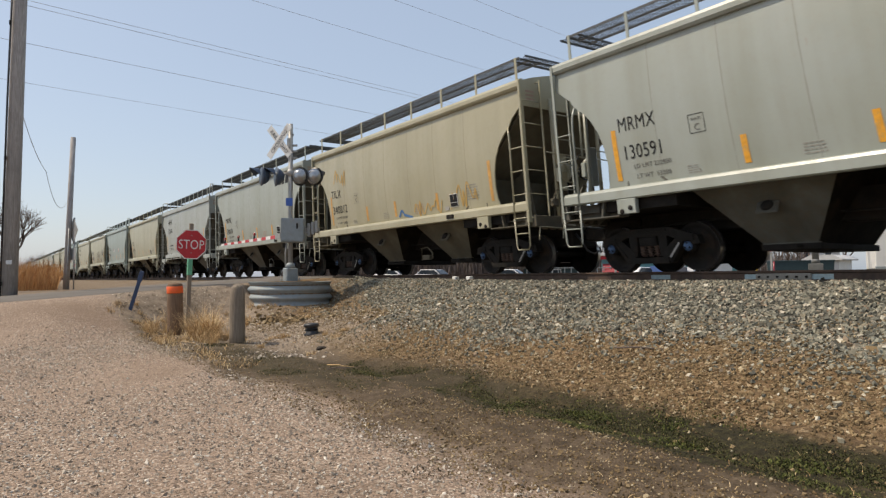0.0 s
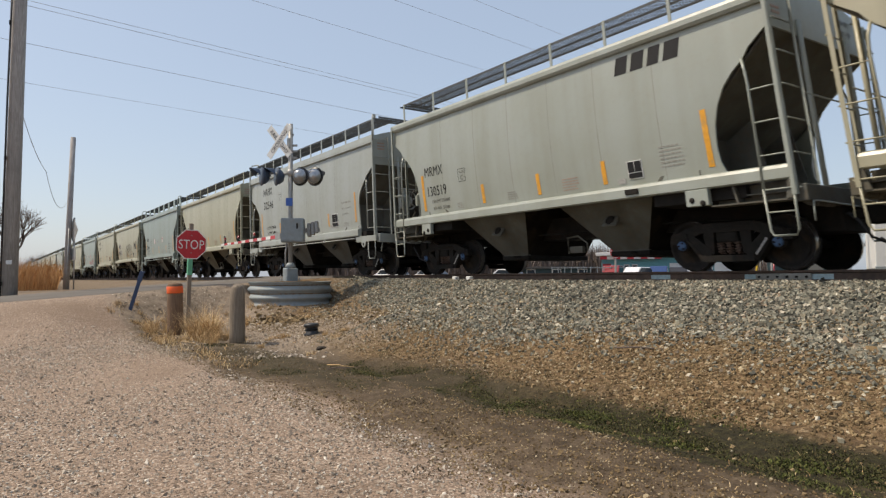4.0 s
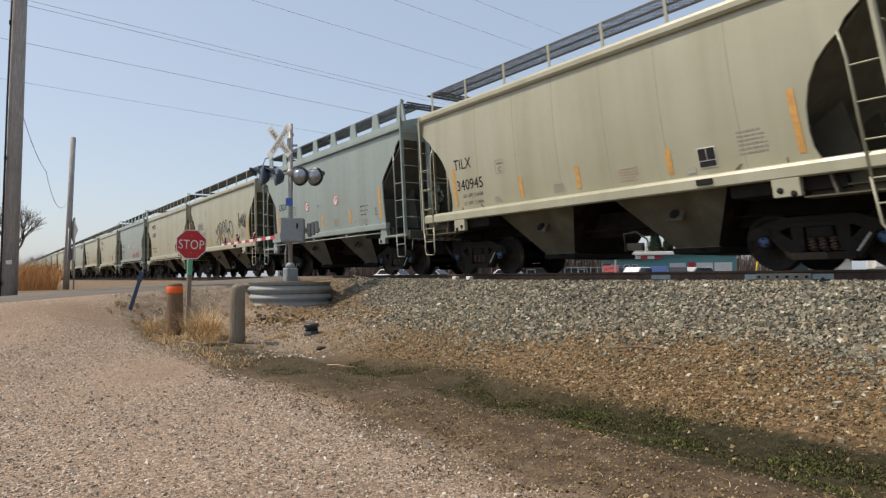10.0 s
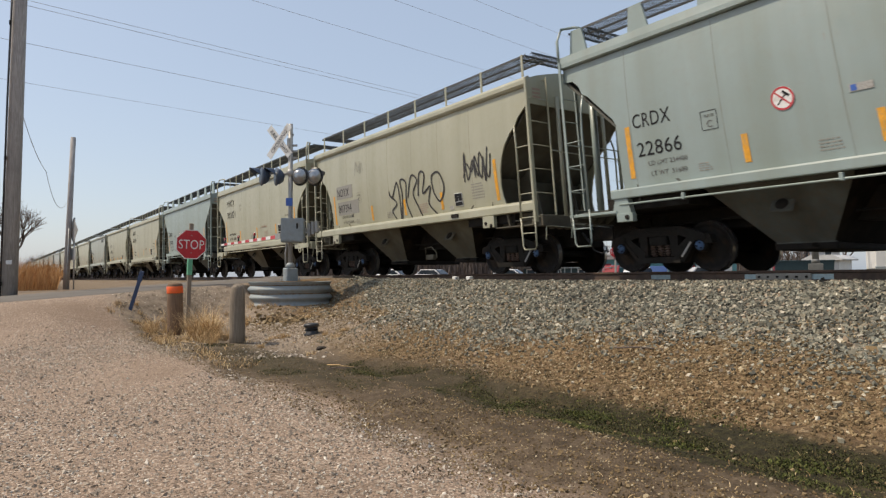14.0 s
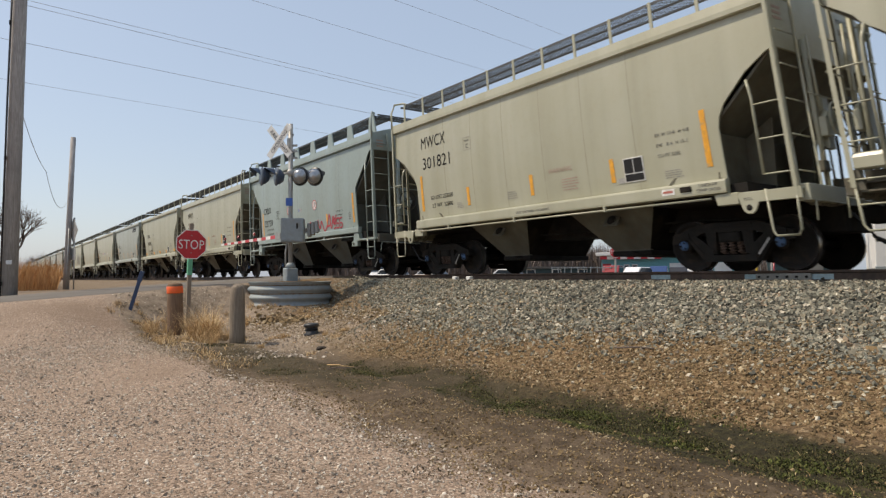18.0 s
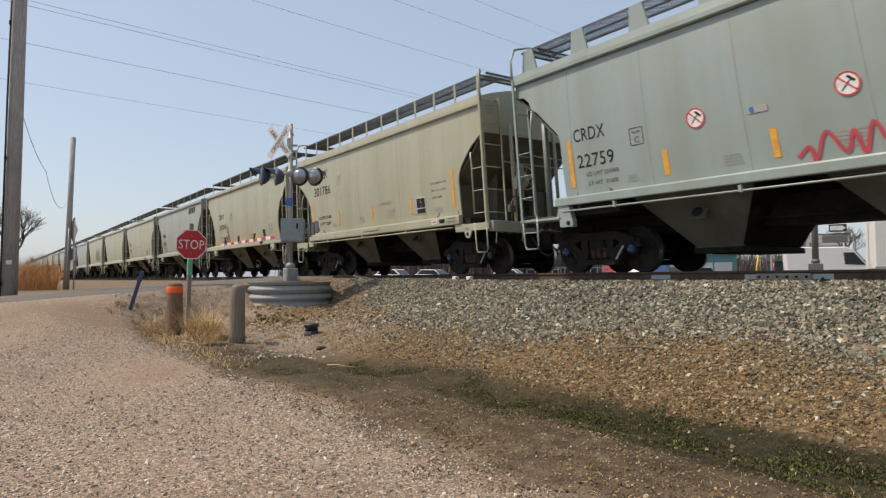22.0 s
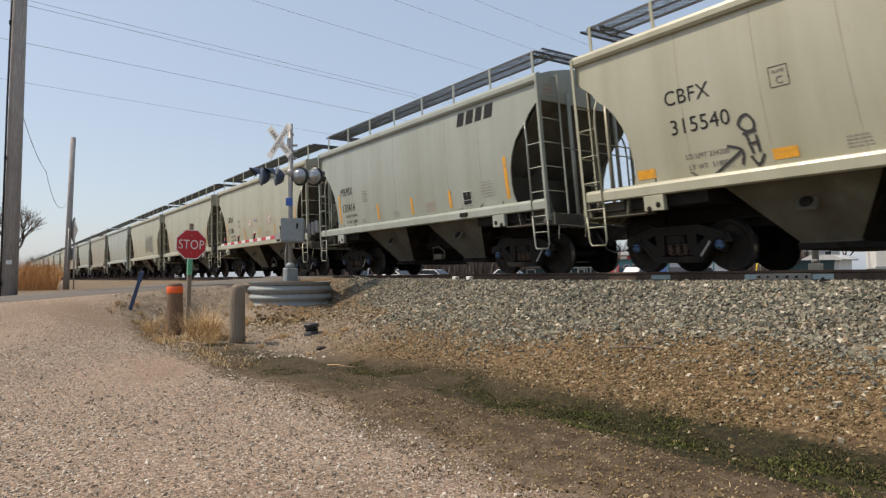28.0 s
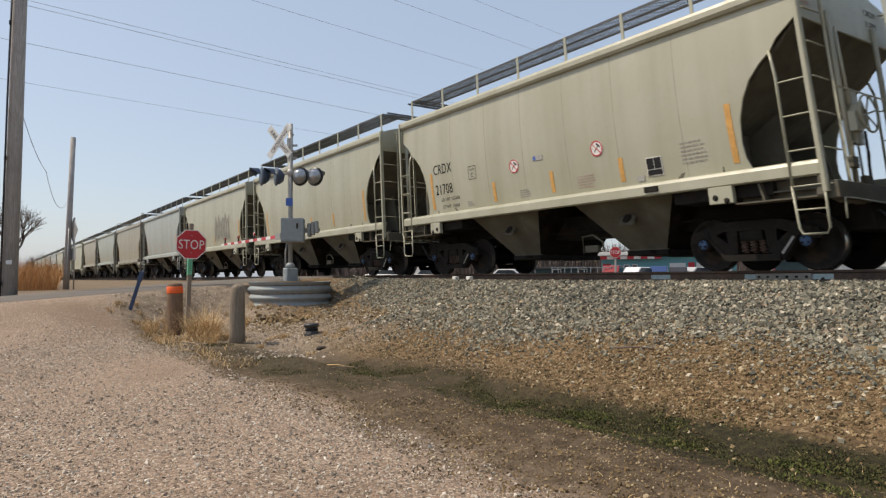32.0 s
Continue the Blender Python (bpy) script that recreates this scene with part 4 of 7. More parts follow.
def bollard(x, y, r_, h, mat_, lean, label, band=False):
    z = float(ground_height(np.array(x), np.array(y)))
    g = empty("bollard", pose(x, y, z, *lean), label, "bollard", "bollards by the drive")
    bm = lathe(bmesh.new(), [(r_ * 1.02, -0.2), (r_, 0.2), (r_ * 0.98, h * 0.6), ] + ([(r_ * 0.95, h - 0.04), (r_ * 0.8, h), (0.02, h + 0.012)] if band else [(r_ * 0.93, h - 0.22), (r_ * 0.84, h - 0.08), (r_ * 0.62, h - 0.02), (0.02, h + 0.01)]), "z", 18)
    for v in bm.verts:
        k = 1 + 0.03 * math.sin(v.co.z * 9 + math.atan2(v.co.y, v.co.x) * 3)
        v.co.x *= k
        v.co.y *= k
    part("log", bm, mat_, g)
    if band:
        part("orange_band", lathe(bmesh.new(), [(r_ * 1.0, h - 0.23), (r_ * 1.015, h - 0.22), (r_ * 1.01, h - 0.075), (r_ * 0.99, h - 0.07)], "z", 18), ORANGE, g, "bright orange painted band")
    return g


bollard(-16.2, 3.63, 0.178, 1.2, BOLLARD_BROWN, (1.5, -0.5, 0), "thick brown wooden bollard with an orange band", True)
bollard(-13.45, 4.2, 0.158, 1.20, BOLLARD_GREY, (0.5, 1.6, 0), "weathered grey wooden bollard without paint")
z = float(ground_height(np.array(-18.12), np.array(2.97)))
g = empty("marker_post", pose(-18.12, 2.97, z, 0, 17, 55.4), "blue plastic marker post leaning over the drive edge", "marker post")
part("shaft", bevel(box(bmesh.new(), -0.045, 0.045, -0.012, 0.012, -0.2, 0.78), 0.004), BLUE_POST, g)
part("cap", bevel(box(bmesh.new(), -0.055, 0.055, -0.018, 0.018, 0.72, 1.0), 0.008), BLUE_POST, g, "wider dark blue head of the post")
z = float(ground_height(np.array(-12.9), np.array(5.58)))
g = empty("junction_pedestal", pose(-12.9, 5.58, z - 0.02, 3, -2, 20), "small black capped cable pedestal in the gravel", "cable pedestal")
part("body", lathe(bmesh.new(), [(0.13, -0.08), (0.16, -0.02), (0.165, 0.02), (0.13, 0.045), (0.122, 0.15)], "z", 22), LAMP_BLACK, g)
part("lid", lathe(bmesh.new(), [(0.125, 0.145), (0.152, 0.165), (0.158, 0.20), (0.15, 0.225), (0.10, 0.235), (0.02, 0.237)], "z", 22), LAMP_BLACK, g, "flat black lid with a rounded rim")
part("hoop", lathe(bmesh.new(), [(0.122, 0.08), (0.134, 0.09), (0.134, 0.11), (0.122, 0.12)], "z", 22, caps=False), BLACK_STEEL, g)


# ---- poles and wires ----
def utility_pole(x, y, h, r0, r1, lean, label):
    z = float(ground_height(np.array(x), np.array(y)))
    g = empty("utility_pole", pose(x, y, z, *lean), label, "utility pole", "utility poles")
    part("pole", tube(bmesh.new(), [(0, 0, -0.5), (0, 0, h * 0.5), (0, 0, h)], r0, 14, r2=r1), POLE_WOOD, g)
    return g


big = utility_pole(-24.3, 0.57, 17.5, 0.22, 0.17, (-0.83, 0.7, 0), "tall thick wooden utility pole with cable and small plates")
part("riser_cable", tube(bmesh.new(), [(0.15, -0.24, 0.0), (0.15, -0.24, 6.0), (0.12, -0.2, 12.0)], 0.028, 6), LAMP_BLACK, big, "black cable running up the pole")
part("tag", bevel(box(bmesh.new(), -0.12, 0.03, -0.24, -0.225, 1.0, 1.13), 0.004), WHITE_PAINT, big, "small white tag", pose(0, 0, 0, 0, 0, 90))
for z in (0.35, 4.2, 8.4):
    part("cable_clamp", bevel(box(bmesh.new(), 0.08, 0.2, -0.27, -0.2, z, z + 0.12), 0.006), BLACK_STEEL, big)
for z in (9.0, 11.0, 13.1, 14.8):
    part("insulator", lathe(bmesh.new(), [(0.03, 0), (0.07, 0.03), (0.05, 0.08), (0.07, 0.11), (0.03, 0.16)], "z", 10), CONCRETE, big, at=pose(-0.16, 0, z - 0.1))
utility_pole(-32.8, 58.8, 17.5, 0.2, 0.15, (0, 0, 0), "tall wooden utility pole behind the railway")
small = utility_pole(-32.15, 2.76, 6.5, 0.125, 0.10, (-1.55, 1.15, 0), "shorter weathered wooden pole beside the road")
part("riser", tube(bmesh.new(), [(0.13, 0, 0), (0.12, 0, 2.6)], 0.03, 6), GALV_DULL, small)
g = empty("road_sign", pose(-31.9, 3.02, -0.45, 0, 0, 12), "back of a grey diamond road sign on a thin post", "road sign")
part("post", tube(bmesh.new(), [(0, 0, -0.3), (0, 0, 3.0)], 0.03, 8), GALV_DULL, g)
part("diamond_plate", prism(bmesh.new(), [(0, 1.9), (0.55, 2.45), (0, 3.0), (-0.55, 2.45)], -0.04, -0.03), GALV_DULL, g, "dull aluminium diamond plate seen from behind")
part("lower_plate", bevel(box(bmesh.new(), -0.3, 0.3, -0.04, -0.03, 1.2, 1.7), 0.004), GALV_DULL, g)


def wire(name, a, b, sag, r_, label):
    bm = bmesh.new()
    a, b = Vector(a), Vector(b)
    pts = []
    for i in range(33):
        f = i / 32
        p = a.lerp(b, f)
        p.z -= sag * 4 * f * (1 - f)
        pts.append(p)
    tube(bm, pts, r_, 5)
    return thing(name, bm, WIRE, Matrix(), label, "overhead wire", "overhead wires")


def wire_x(y):
    return -24.0 - 0.15 * y


for z, dx, y0 in ((7.75, 0.0, -60), (8.95, 0.0, -60), (9.12, 0.0, -60), (11.3, 0.0, -60), (13.3, 0.1, -60), (14.95, -0.1, -60), (6.5, 0, -60)):
    wire("overhead_wire", (wire_x(y0) + dx, y0, z + 0.2), (wire_x(58.8) + dx, 58.8, z - 0.15), 0.45, 0.0075 if z > 7 else 0.005, "dark overhead wire strung along the road")
wire("service_wire", (-24.0, 0.5, 6.3), (-31.0, 1.9, 4.3), 0.4, 0.011, "slack service wire between the two poles")
wire("service_wire", (-31.0, 1.9, 4.3), (-32.3, 2.75, 3.2), 0.7, 0.011, "slack service wire hanging to the short pole")


# ---- hopper cars ----
HALF_W = 1.60
STYLES = {
    "curved": [(5.84, 4.24), (5.84, 3.86), (5.80, 3.82), (5.44, 3.55), (5.37, 3.45), (5.31, 3.37), (5.12, 3.23), (4.92, 3.02), (4.76, 2.74), (4.66, 2.42), (4.62, 2.05), (4.64, 1.80), (4.70, 1.64), (4.73, 1.5)],
    "angular": [(5.82, 4.24), (5.82, 3.46), (5.68, 3.39), (5.30, 3.16), (4.86, 2.74), (4.74, 2.54), (4.70, 2.36), (4.69, 1.5)],
    "gusset": [(5.84, 4.24), (5.84, 3.97), (5.58, 3.94), (5.43, 3.81), (5.34, 3.62), (5.19, 3.53), (4.60, 2.94), (4.54, 2.82), (4.54, 1.5)],
}
RAIL = {"curved": (4.20, 4.43), "angular": (4.14, 4.42), "gusset": (4.25, 4.52)}      # roof rail, from and to
BOARD = {"curved": 5.02, "angular": 5.0, "gusset": 5.09}                               # running board
PANEL = {"curved": 3.80, "angular": 3.46, "gusset": 3.94}                              # lower edge of the end panel
RUNGS = {"curved": (1.23, 0.535, 4), "angular": (1.48, 0.555, 3), "gusset": (1.16, 0.50, 4)}
SEAMS = {"curved": (-3.4, -1.95, -0.62, 0.75, 2.1, 3.55), "angular": (-3.3, -2.1, -0.85, 0.45, 1.7, 2.95), "gusset": (-4.2, -2.3, -0.4, 1.5, 3.3)}


def torus(bm, big, small, at, axis="x", n=20, k=6):
    for i in range(n):
        quad = []
        for j in range(k):
            ids = []
            for a, b in ((i, j), (i + 1, j), (i + 1, j + 1), (i, j + 1)):
                u_, v_ = 2 * math.pi * a / n, 2 * math.pi * b / k
                r_ = big + small * math.cos(v_)
                p = (small * math.sin(v_), r_ * math.cos(u_), r_ * math.sin(u_))
                ids.append(bm.verts.new((at[0] + p[0], at[1] + p[1], at[2] + p[2])))
            bm.faces.new(ids).smooth = True
    bmesh.ops.remove_doubles(bm, verts=bm.verts[:], dist=1e-5)
    return bm


def inset(style, z):
    """How far the side leans in at a height: curved cars tuck under towards the sill and in towards the roof."""
    t = (3.25 - z) / 1.75 if z < 3.25 else (z - 3.25) / 1.0
    low = 0.13 if style == "curved" else 0.07
    return (low if z < 3.25 else 0.035) * min(1.0, max(0.0, t)) ** 2


def side_plate(style):
    """The side sheet with its cut-away ends, in strips from sill to roof rail."""
    edge = STYLES[style][::-1]
    zs = sorted({round(1.5 + k * 0.2283, 4) for k in range(13)} | {z for _, z in edge})
    bm = bmesh.new()
    rows = []
    for z in zs:
        x = float(np.interp(z, [e[1] for e in edge], [e[0] for e in edge]))
        y = -HALF_W + inset(style, z)
        rows.append([bm.verts.new((s * x, y + d, z)) for d in (0, 0.035) for s in (-1, 1)])
    for a, b in zip(rows, rows[1:]):
        for q in ((0, 1), (1, 3), (3, 2), (2, 0)):
            f = bm.faces.new((a[q[0]], a[q[1]], b[q[1]], b[q[0]]))
            f.smooth = q in ((0, 1), (3, 2))
    bm.faces.new([rows[0][k] for k in (0, 1, 3, 2)])
    bm.faces.new([rows[-1][k] for k in (0, 1, 3, 2)])
    bmesh.ops.recalc_face_normals(bm, faces=bm.faces[:])
    for e in bm.edges:
        if len(e.link_faces) == 2 and e.link_faces[0].smooth != e.link_faces[1].smooth:
            e.smooth = False
    return link_mesh("side_sheet", bm, PAINT)


def seam_mesh(style):
    bm = bmesh.new()
    zs = np.linspace(1.53, 4.2, 9)
    for a, b in zip(zs, zs[1:]):
        ya, yb = -HALF_W + inset(style, a), -HALF_W + inset(style, b)
        v = [bm.verts.new(c) for c in ((-0.011, ya - 0.0015, a), (0, ya - 0.0028, a), (0.011, ya - 0.0015, a), (-0.011, yb - 0.0015, b), (0, yb - 0.0028, b), (0.011, yb - 0.0015, b))]
        bm.faces.new((v[0], v[1], v[4], v[3]))
        bm.faces.new((v[1], v[2], v[5], v[4]))
    return link_mesh("weld_seam", bm, SEAM)


def hug(ob, style):
    """Lays a flat marking onto the curved side of its car."""
    lift = (ob.parent.matrix_basis if ob.parent and ob.parent.parent else Matrix()) @ ob.matrix_basis
    for v in ob.data.vertices:
        v.co.y += inset(style, (lift @ v.co).z)


def across(bm, poly, x0, x1, mi=0):
    """A polygon in (y, z), pulled from x0 to x1."""
    fresh = prism(bmesh.new(), poly, x0, x1, mi)
    for v in fresh.verts:
        v.co.x, v.co.y = v.co.y, v.co.x
    bmesh.ops.recalc_face_normals(fresh, faces=fresh.faces[:])
    me = bpy.data.meshes.new("piece")
    fresh.to_mesh(me)
    fresh.free()
    bm.from_mesh(me)
    bpy.data.meshes.remove(me)
    return bm


def roof_line(style, half=1.57):
    """Half of the roof's arch and its mirror image, as (y, z) from the near side to the far side."""
    top = RAIL[style][1]
    line = [(-half, top - 0.04), (-1.2, top + 0.08), (-0.7, top + 0.2), (-0.3, top + 0.25)]
    return line + [(-y, z) for y, z in line[::-1]]


def end_sheets(style):
    """The upright end panel under the roof arch, the grimy, shade-coloured slope sheet that runs in below it, and the
    web over the bolster.
    """
    low = PANEL[style]
    inner = 3.25 if style != "angular" else 3.6
    prof = [(5.80, low), (inner, 1.5), (inner - 0.05, 1.52), (5.76, low + 0.03)]
    hw = HALF_W - (0.10 if style == "curved" else 0.06)
    panel = across(bmesh.new(), [(-HALF_W + 0.04, low), *roof_line(style, HALF_W - 0.04), (HALF_W - 0.04, low)], 5.80, 5.835)
    web = bmesh.new()
    x = inner + 0.95
    z = 1.5 + (low - 1.5) * 0.95 / (5.80 - inner)
    across(web, [(-hw, 1.30), (-hw, z - 0.04), (hw, z - 0.04), (hw, 1.30)], x, x + 0.03)
    for y in (-0.62, 0.62):
        prism(web, [(x + 0.03, 1.30), (5.0, 1.30), (x + 0.55, z + 0.25), (x + 0.03, z - 0.06)], y - 0.012, y + 0.012)
    return link_mesh("end_slope_sheet", prism(bmesh.new(), prof, -hw, hw), GRIMY_SHADED), link_mesh("end_panel", panel, PAINT), link_mesh("bolster_web", web, SHADED_BAY_PAINT)


def roof_sheet(style):
    bm = bmesh.new()
    top = RAIL[style][1]
    ring = roof_line(style) + [(1.57, top - 0.08), (-1.57, top - 0.08)]
    k = len(ring)
    a, b = [bm.verts.new((-5.79, y, z)) for y, z in ring], [bm.verts.new((5.79, y, z)) for y, z in ring]
    fs = [bm.faces.new(a), bm.faces.new(b)] + [bm.faces.new((a[i], a[(i + 1) % k], b[(i + 1) % k], b[i])) for i in range(k)]
    bmesh.ops.recalc_face_normals(bm, faces=fs)
    return link_mesh("roof", bm, PAINT)


def mesh_panel(length, width):
    """Expanded-metal walkway: a frame and thin bars crossing both ways."""
    bm = bmesh.new()
    for y in (0.0, width / 2, width):
        box(bm, -length / 2, length / 2, y - 0.007, y + 0.007, -0.03, 0.02)
    step = 0.075
    for i in range(int(length / step)):
        x = -length / 2 + i * step
        for s, z in ((1, 0.0), (-1, 0.006)):
            a, b = (x, 0.0), (x + width * 0.5, width)
            if b[0] > length / 2:
                continue
            if s < 0:
                a, b = (b[0], a[1]), (a[0], b[1])
            v = [bm.verts.new(c) for c in ((a[0] - 0.007, a[1], z), (a[0] + 0.007, a[1], z), (b[0] + 0.007, b[1], z), (b[0] - 0.007, b[1], z), (a[0], a[1], z - 0.012), (b[0], b[1], z - 0.012))]
            for q in ((0, 1, 2, 3), (0, 4, 5, 3), (1, 2, 5, 4)):
                bm.faces.new([v[k] for k in q])
    return link_mesh("grating", bm, GRATE)


def hopper_bay():
    """A steep-sided discharge hopper, leaning in on all four sides, with a flanged corner."""
    bm = bmesh.new()
    t = [(-1.37, -1.42), (1.37, -1.42), (1.37, 1.42), (-1.37, 1.42)]
    b = [(-0.43, -0.56), (0.43, -0.56), (0.43, 1.38), (-0.43, 1.38)]
    va, vb = [bm.verts.new((x, y, 1.6)) for x, y in t], [bm.verts.new((x, y, 0.42)) for x, y in b]
    fs = [bm.faces.new(va), bm.faces.new(vb)] + [bm.faces.new((va[i], va[(i + 1) % 4], vb[(i + 1) % 4], vb[i])) for i in range(4)]
    bmesh.ops.recalc_face_normals(bm, faces=fs)
    for f in fs:        # the end and far slopes get their shade as near-black colour
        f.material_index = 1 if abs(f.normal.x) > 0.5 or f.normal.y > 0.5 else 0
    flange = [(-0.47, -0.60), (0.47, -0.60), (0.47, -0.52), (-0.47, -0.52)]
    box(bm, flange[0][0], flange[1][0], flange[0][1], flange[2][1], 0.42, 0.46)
    return link_mesh("hopper_bay", bm, [SHADED_BAY_PAINT, BAY_SHADE])


def ladder_meshes(sx, style):
    """Stiles of the corner ladders at the end sx, near side; the far side uses the same meshes turned round."""
    x1, x0 = sx * 5.87, sx * 5.38
    foot, step_, count = RUNGS[style]
    last = foot + step_ * (count - 1)
    top0 = {"curved": 3.38, "angular": 3.02, "gusset": 3.58}[style]
    top1 = RAIL[style][1] - (0.06 if style == "curved" else 0.12)
    side = bmesh.new()
    y0 = -HALF_W - 0.06
    box(side, min(x1, x1 + 0.014 * sx), max(x1, x1 + 0.014 * sx), y0, -HALF_W + 0.01, 1.12, top1)
    box(side, min(x1, x1 - 0.06 * sx), max(x1, x1 - 0.06 * sx), y0 - 0.012, y0, 1.12, top1)
    tube(side, [(x0, y0 + 0.01, foot), (x0, y0 + 0.01, last + 0.1), (x0 - 0.02 * sx, y0 + 0.012, (last + top0) / 2 + 0.06), (x0 - 0.07 * sx, y0 + 0.05, top0)], 0.023, 6)
    end = bmesh.new()
    xe = sx * 5.94
    box(end, min(xe, xe + 0.05 * sx), max(xe, xe + 0.05 * sx), -1.15, -1.135, 1.15, top1 + 0.05)
    box(end, min(xe, xe + 0.014 * sx), max(xe, xe + 0.014 * sx), -1.15, -1.09, 1.15, top1 + 0.05)
    tube(end, [(xe, -1.14, top1), (xe - 0.12 * sx, -1.14, top1 + 0.02)], 0.016, 5)
    step = bmesh.new()
    tube(step, [(x1 - 0.03 * sx, y0 + 0.01, 1.25), (x1 - 0.05 * sx, y0 + 0.01, 0.60), (x1 - 0.10 * sx, y0 + 0.01, 0.52), (x0 + 0.05 * sx, y0 + 0.01, 0.52), (x0 + 0.01 * sx, y0 + 0.01, 0.60), (x0 - 0.01 * sx, y0 + 0.01, 1.25)], 0.019, 6)
    if style != "angular":
        tube(step, [(x1 - 0.04 * sx, y0 + 0.01, 0.88), (x0, y0 + 0.01, 0.88)], 0.014, 6)
    return link_mesh("side_ladder", side, PAINT), link_mesh("end_ladder", end, PAINT), link_mesh("stirrup_step", step, PAINT)


RUNG_X = link_mesh("rung", tube(bmesh.new(), [(-0.26, 0, 0), (0.26, 0, 0)], 0.013, 6), PAINT)
RUNG_Y = link_mesh("rung", tube(bmesh.new(), [(0, -0.24, 0), (0, 0.24, 0)], 0.013, 6), PAINT)
ROOF_POST = link_mesh("board_post", bevel(box(bmesh.new(), -0.035, 0.035, -0.012, 0.012, 0.0, 0.60), 0.004), PAINT)


def gusset_post():
    return link_mesh("board_gusset", prism(bmesh.new(), [(-0.26, 0.0), (0.26, 0.0), (0.13, 0.58), (-0.17, 0.58)], -0.02, 0.02), PAINT)


def side_frame():
    """Cast truck side frame with its two windows, spring seat and raised rims, in the (x, z) plane."""
    bm = bmesh.new()
    prism(bm, [(-1.14, 0.50), (-1.10, 0.65), (-0.88, 0.71), (-0.52, 0.83), (0.52, 0.83), (0.88, 0.71), (1.10, 0.65), (1.14, 0.50), (0.99, 0.49), (0.93, 0.575), (0.76, 0.565), (0.47, 0.67), (-0.47, 0.67), (-0.76, 0.565), (-0.93, 0.575), (-0.99, 0.49)], -0.08, 0.08)
    for s in (-1, 1):
        prism(bm, [(s * 0.86, 0.62), (s * 0.66, 0.64), (s * 0.30, 0.36), (s * 0.36, 0.17), (s * 0.52, 0.17)], -0.075, 0.075)
        prism(bm, [(s * 0.27, 0.29), (s * 0.42, 0.29), (s * 0.44, 0.68), (s * 0.24, 0.68)], -0.065, 0.065)
        box(bm, s * 0.889 - 0.13, s * 0.889 + 0.13, -0.10, 0.10, 0.56, 0.68)
        prism(bm, [(s * 0.84, 0.60), (s * 0.78, 0.61), (s * 0.44, 0.22), (s * 0.50, 0.20)], -0.092, -0.074)
    box(bm, -0.47, 0.47, -0.11, 0.11, 0.16, 0.27)
    box(bm, -0.44, 0.44, -0.095, 0.095, 0.76, 0.80)
    return link_mesh("side_frame", bm, TRUCK_IRON)


def wheelset():
    bm = bmesh.new()
    tube(bm, [(0, -1.06, 0), (0, 1.06, 0)], 0.075, 12)
    for s in (-1, 1):
        lathe(bm, [(0.10, s * 0.62), (0.12, s * 0.70), (0.30, s * 0.735), (0.38, s * 0.70), (0.47, s * 0.66), (0.48, s * 0.69), (0.457, s * 0.695)], "y", 30, 0, False)
        lathe(bm, [(0.457, s * 0.695), (0.452, s * 0.80)], "y", 30, 1, False)
        lathe(bm, [(0.452, s * 0.80), (0.39, s * 0.81), (0.375, s * 0.775), (0.30, s * 0.775), (0.16, s * 0.80), (0.14, s * 0.85), (0.07, s * 0.86)], "y", 30, 0, False)
        lathe(bm, [(0.085, s * 0.9), (0.115, s * 0.92), (0.115, s * 1.06), (0.09, s * 1.08)], "y", 16)
        lathe(bm, [(0.088, s * 1.075), (0.085, s * 1.10), (0.03, s * 1.105)], "y", 12, 2)
        for k in range(3):
            a = 2 * math.pi * k / 3
            box(bm, 0.055 * math.cos(a) - 0.014, 0.055 * math.cos(a) + 0.014, s * 1.11 - 0.012, s * 1.11 + 0.012, 0.055 * math.sin(a) - 0.014, 0.055 * math.sin(a) + 0.014)
    return link_mesh("wheelset", bm, [WHEEL_STEEL, TREAD, CAP_BLUE])


SIDE_FRAME, WHEELSET = side_frame(), wheelset()
coil = tube(bmesh.new(), [(0, 0, 0), (0, 0, 0.21)], 0.034, 8)
tube(coil, [(0.055 * math.cos(a), 0.055 * math.sin(a), 0.012 + 0.19 * a / (8 * math.pi)) for a in (math.pi * k / 4 for k in range(33))], 0.014, 5)
SPRING_ME = link_mesh("spring", coil, SPRING)
BOLSTER = link_mesh("truck", bevel(box(bmesh.new(), -0.2, 0.2, -1.08, 1.08, 0.49, 0.67), 0.02), TRUCK_IRON)
TRUCK_X, AXLE_X, WHEEL_R = 4.27, 0.889, 0.457
COUPLER_ME = link_mesh("coupler", bevel(prism(box(bmesh.new(), 5.5, 6.2, -0.08, 0.08, 0.80, 0.96), [(6.1, 0.72), (6.40, 0.72), (6.415, 0.80), (6.415, 0.98), (6.36, 1.06), (6.1, 1.04)], -0.17, 0.17), 0.015), TRUCK_IRON)
HOSE_ME = link_mesh("air_hose", tube(bmesh.new(), [(5.95, -0.35, 0.9), (6.1, -0.36, 0.75), (6.22, -0.3, 0.5), (6.35, -0.2, 0.42), (6.42, -0.12, 0.5)], 0.025, 6), LAMP_BLACK)


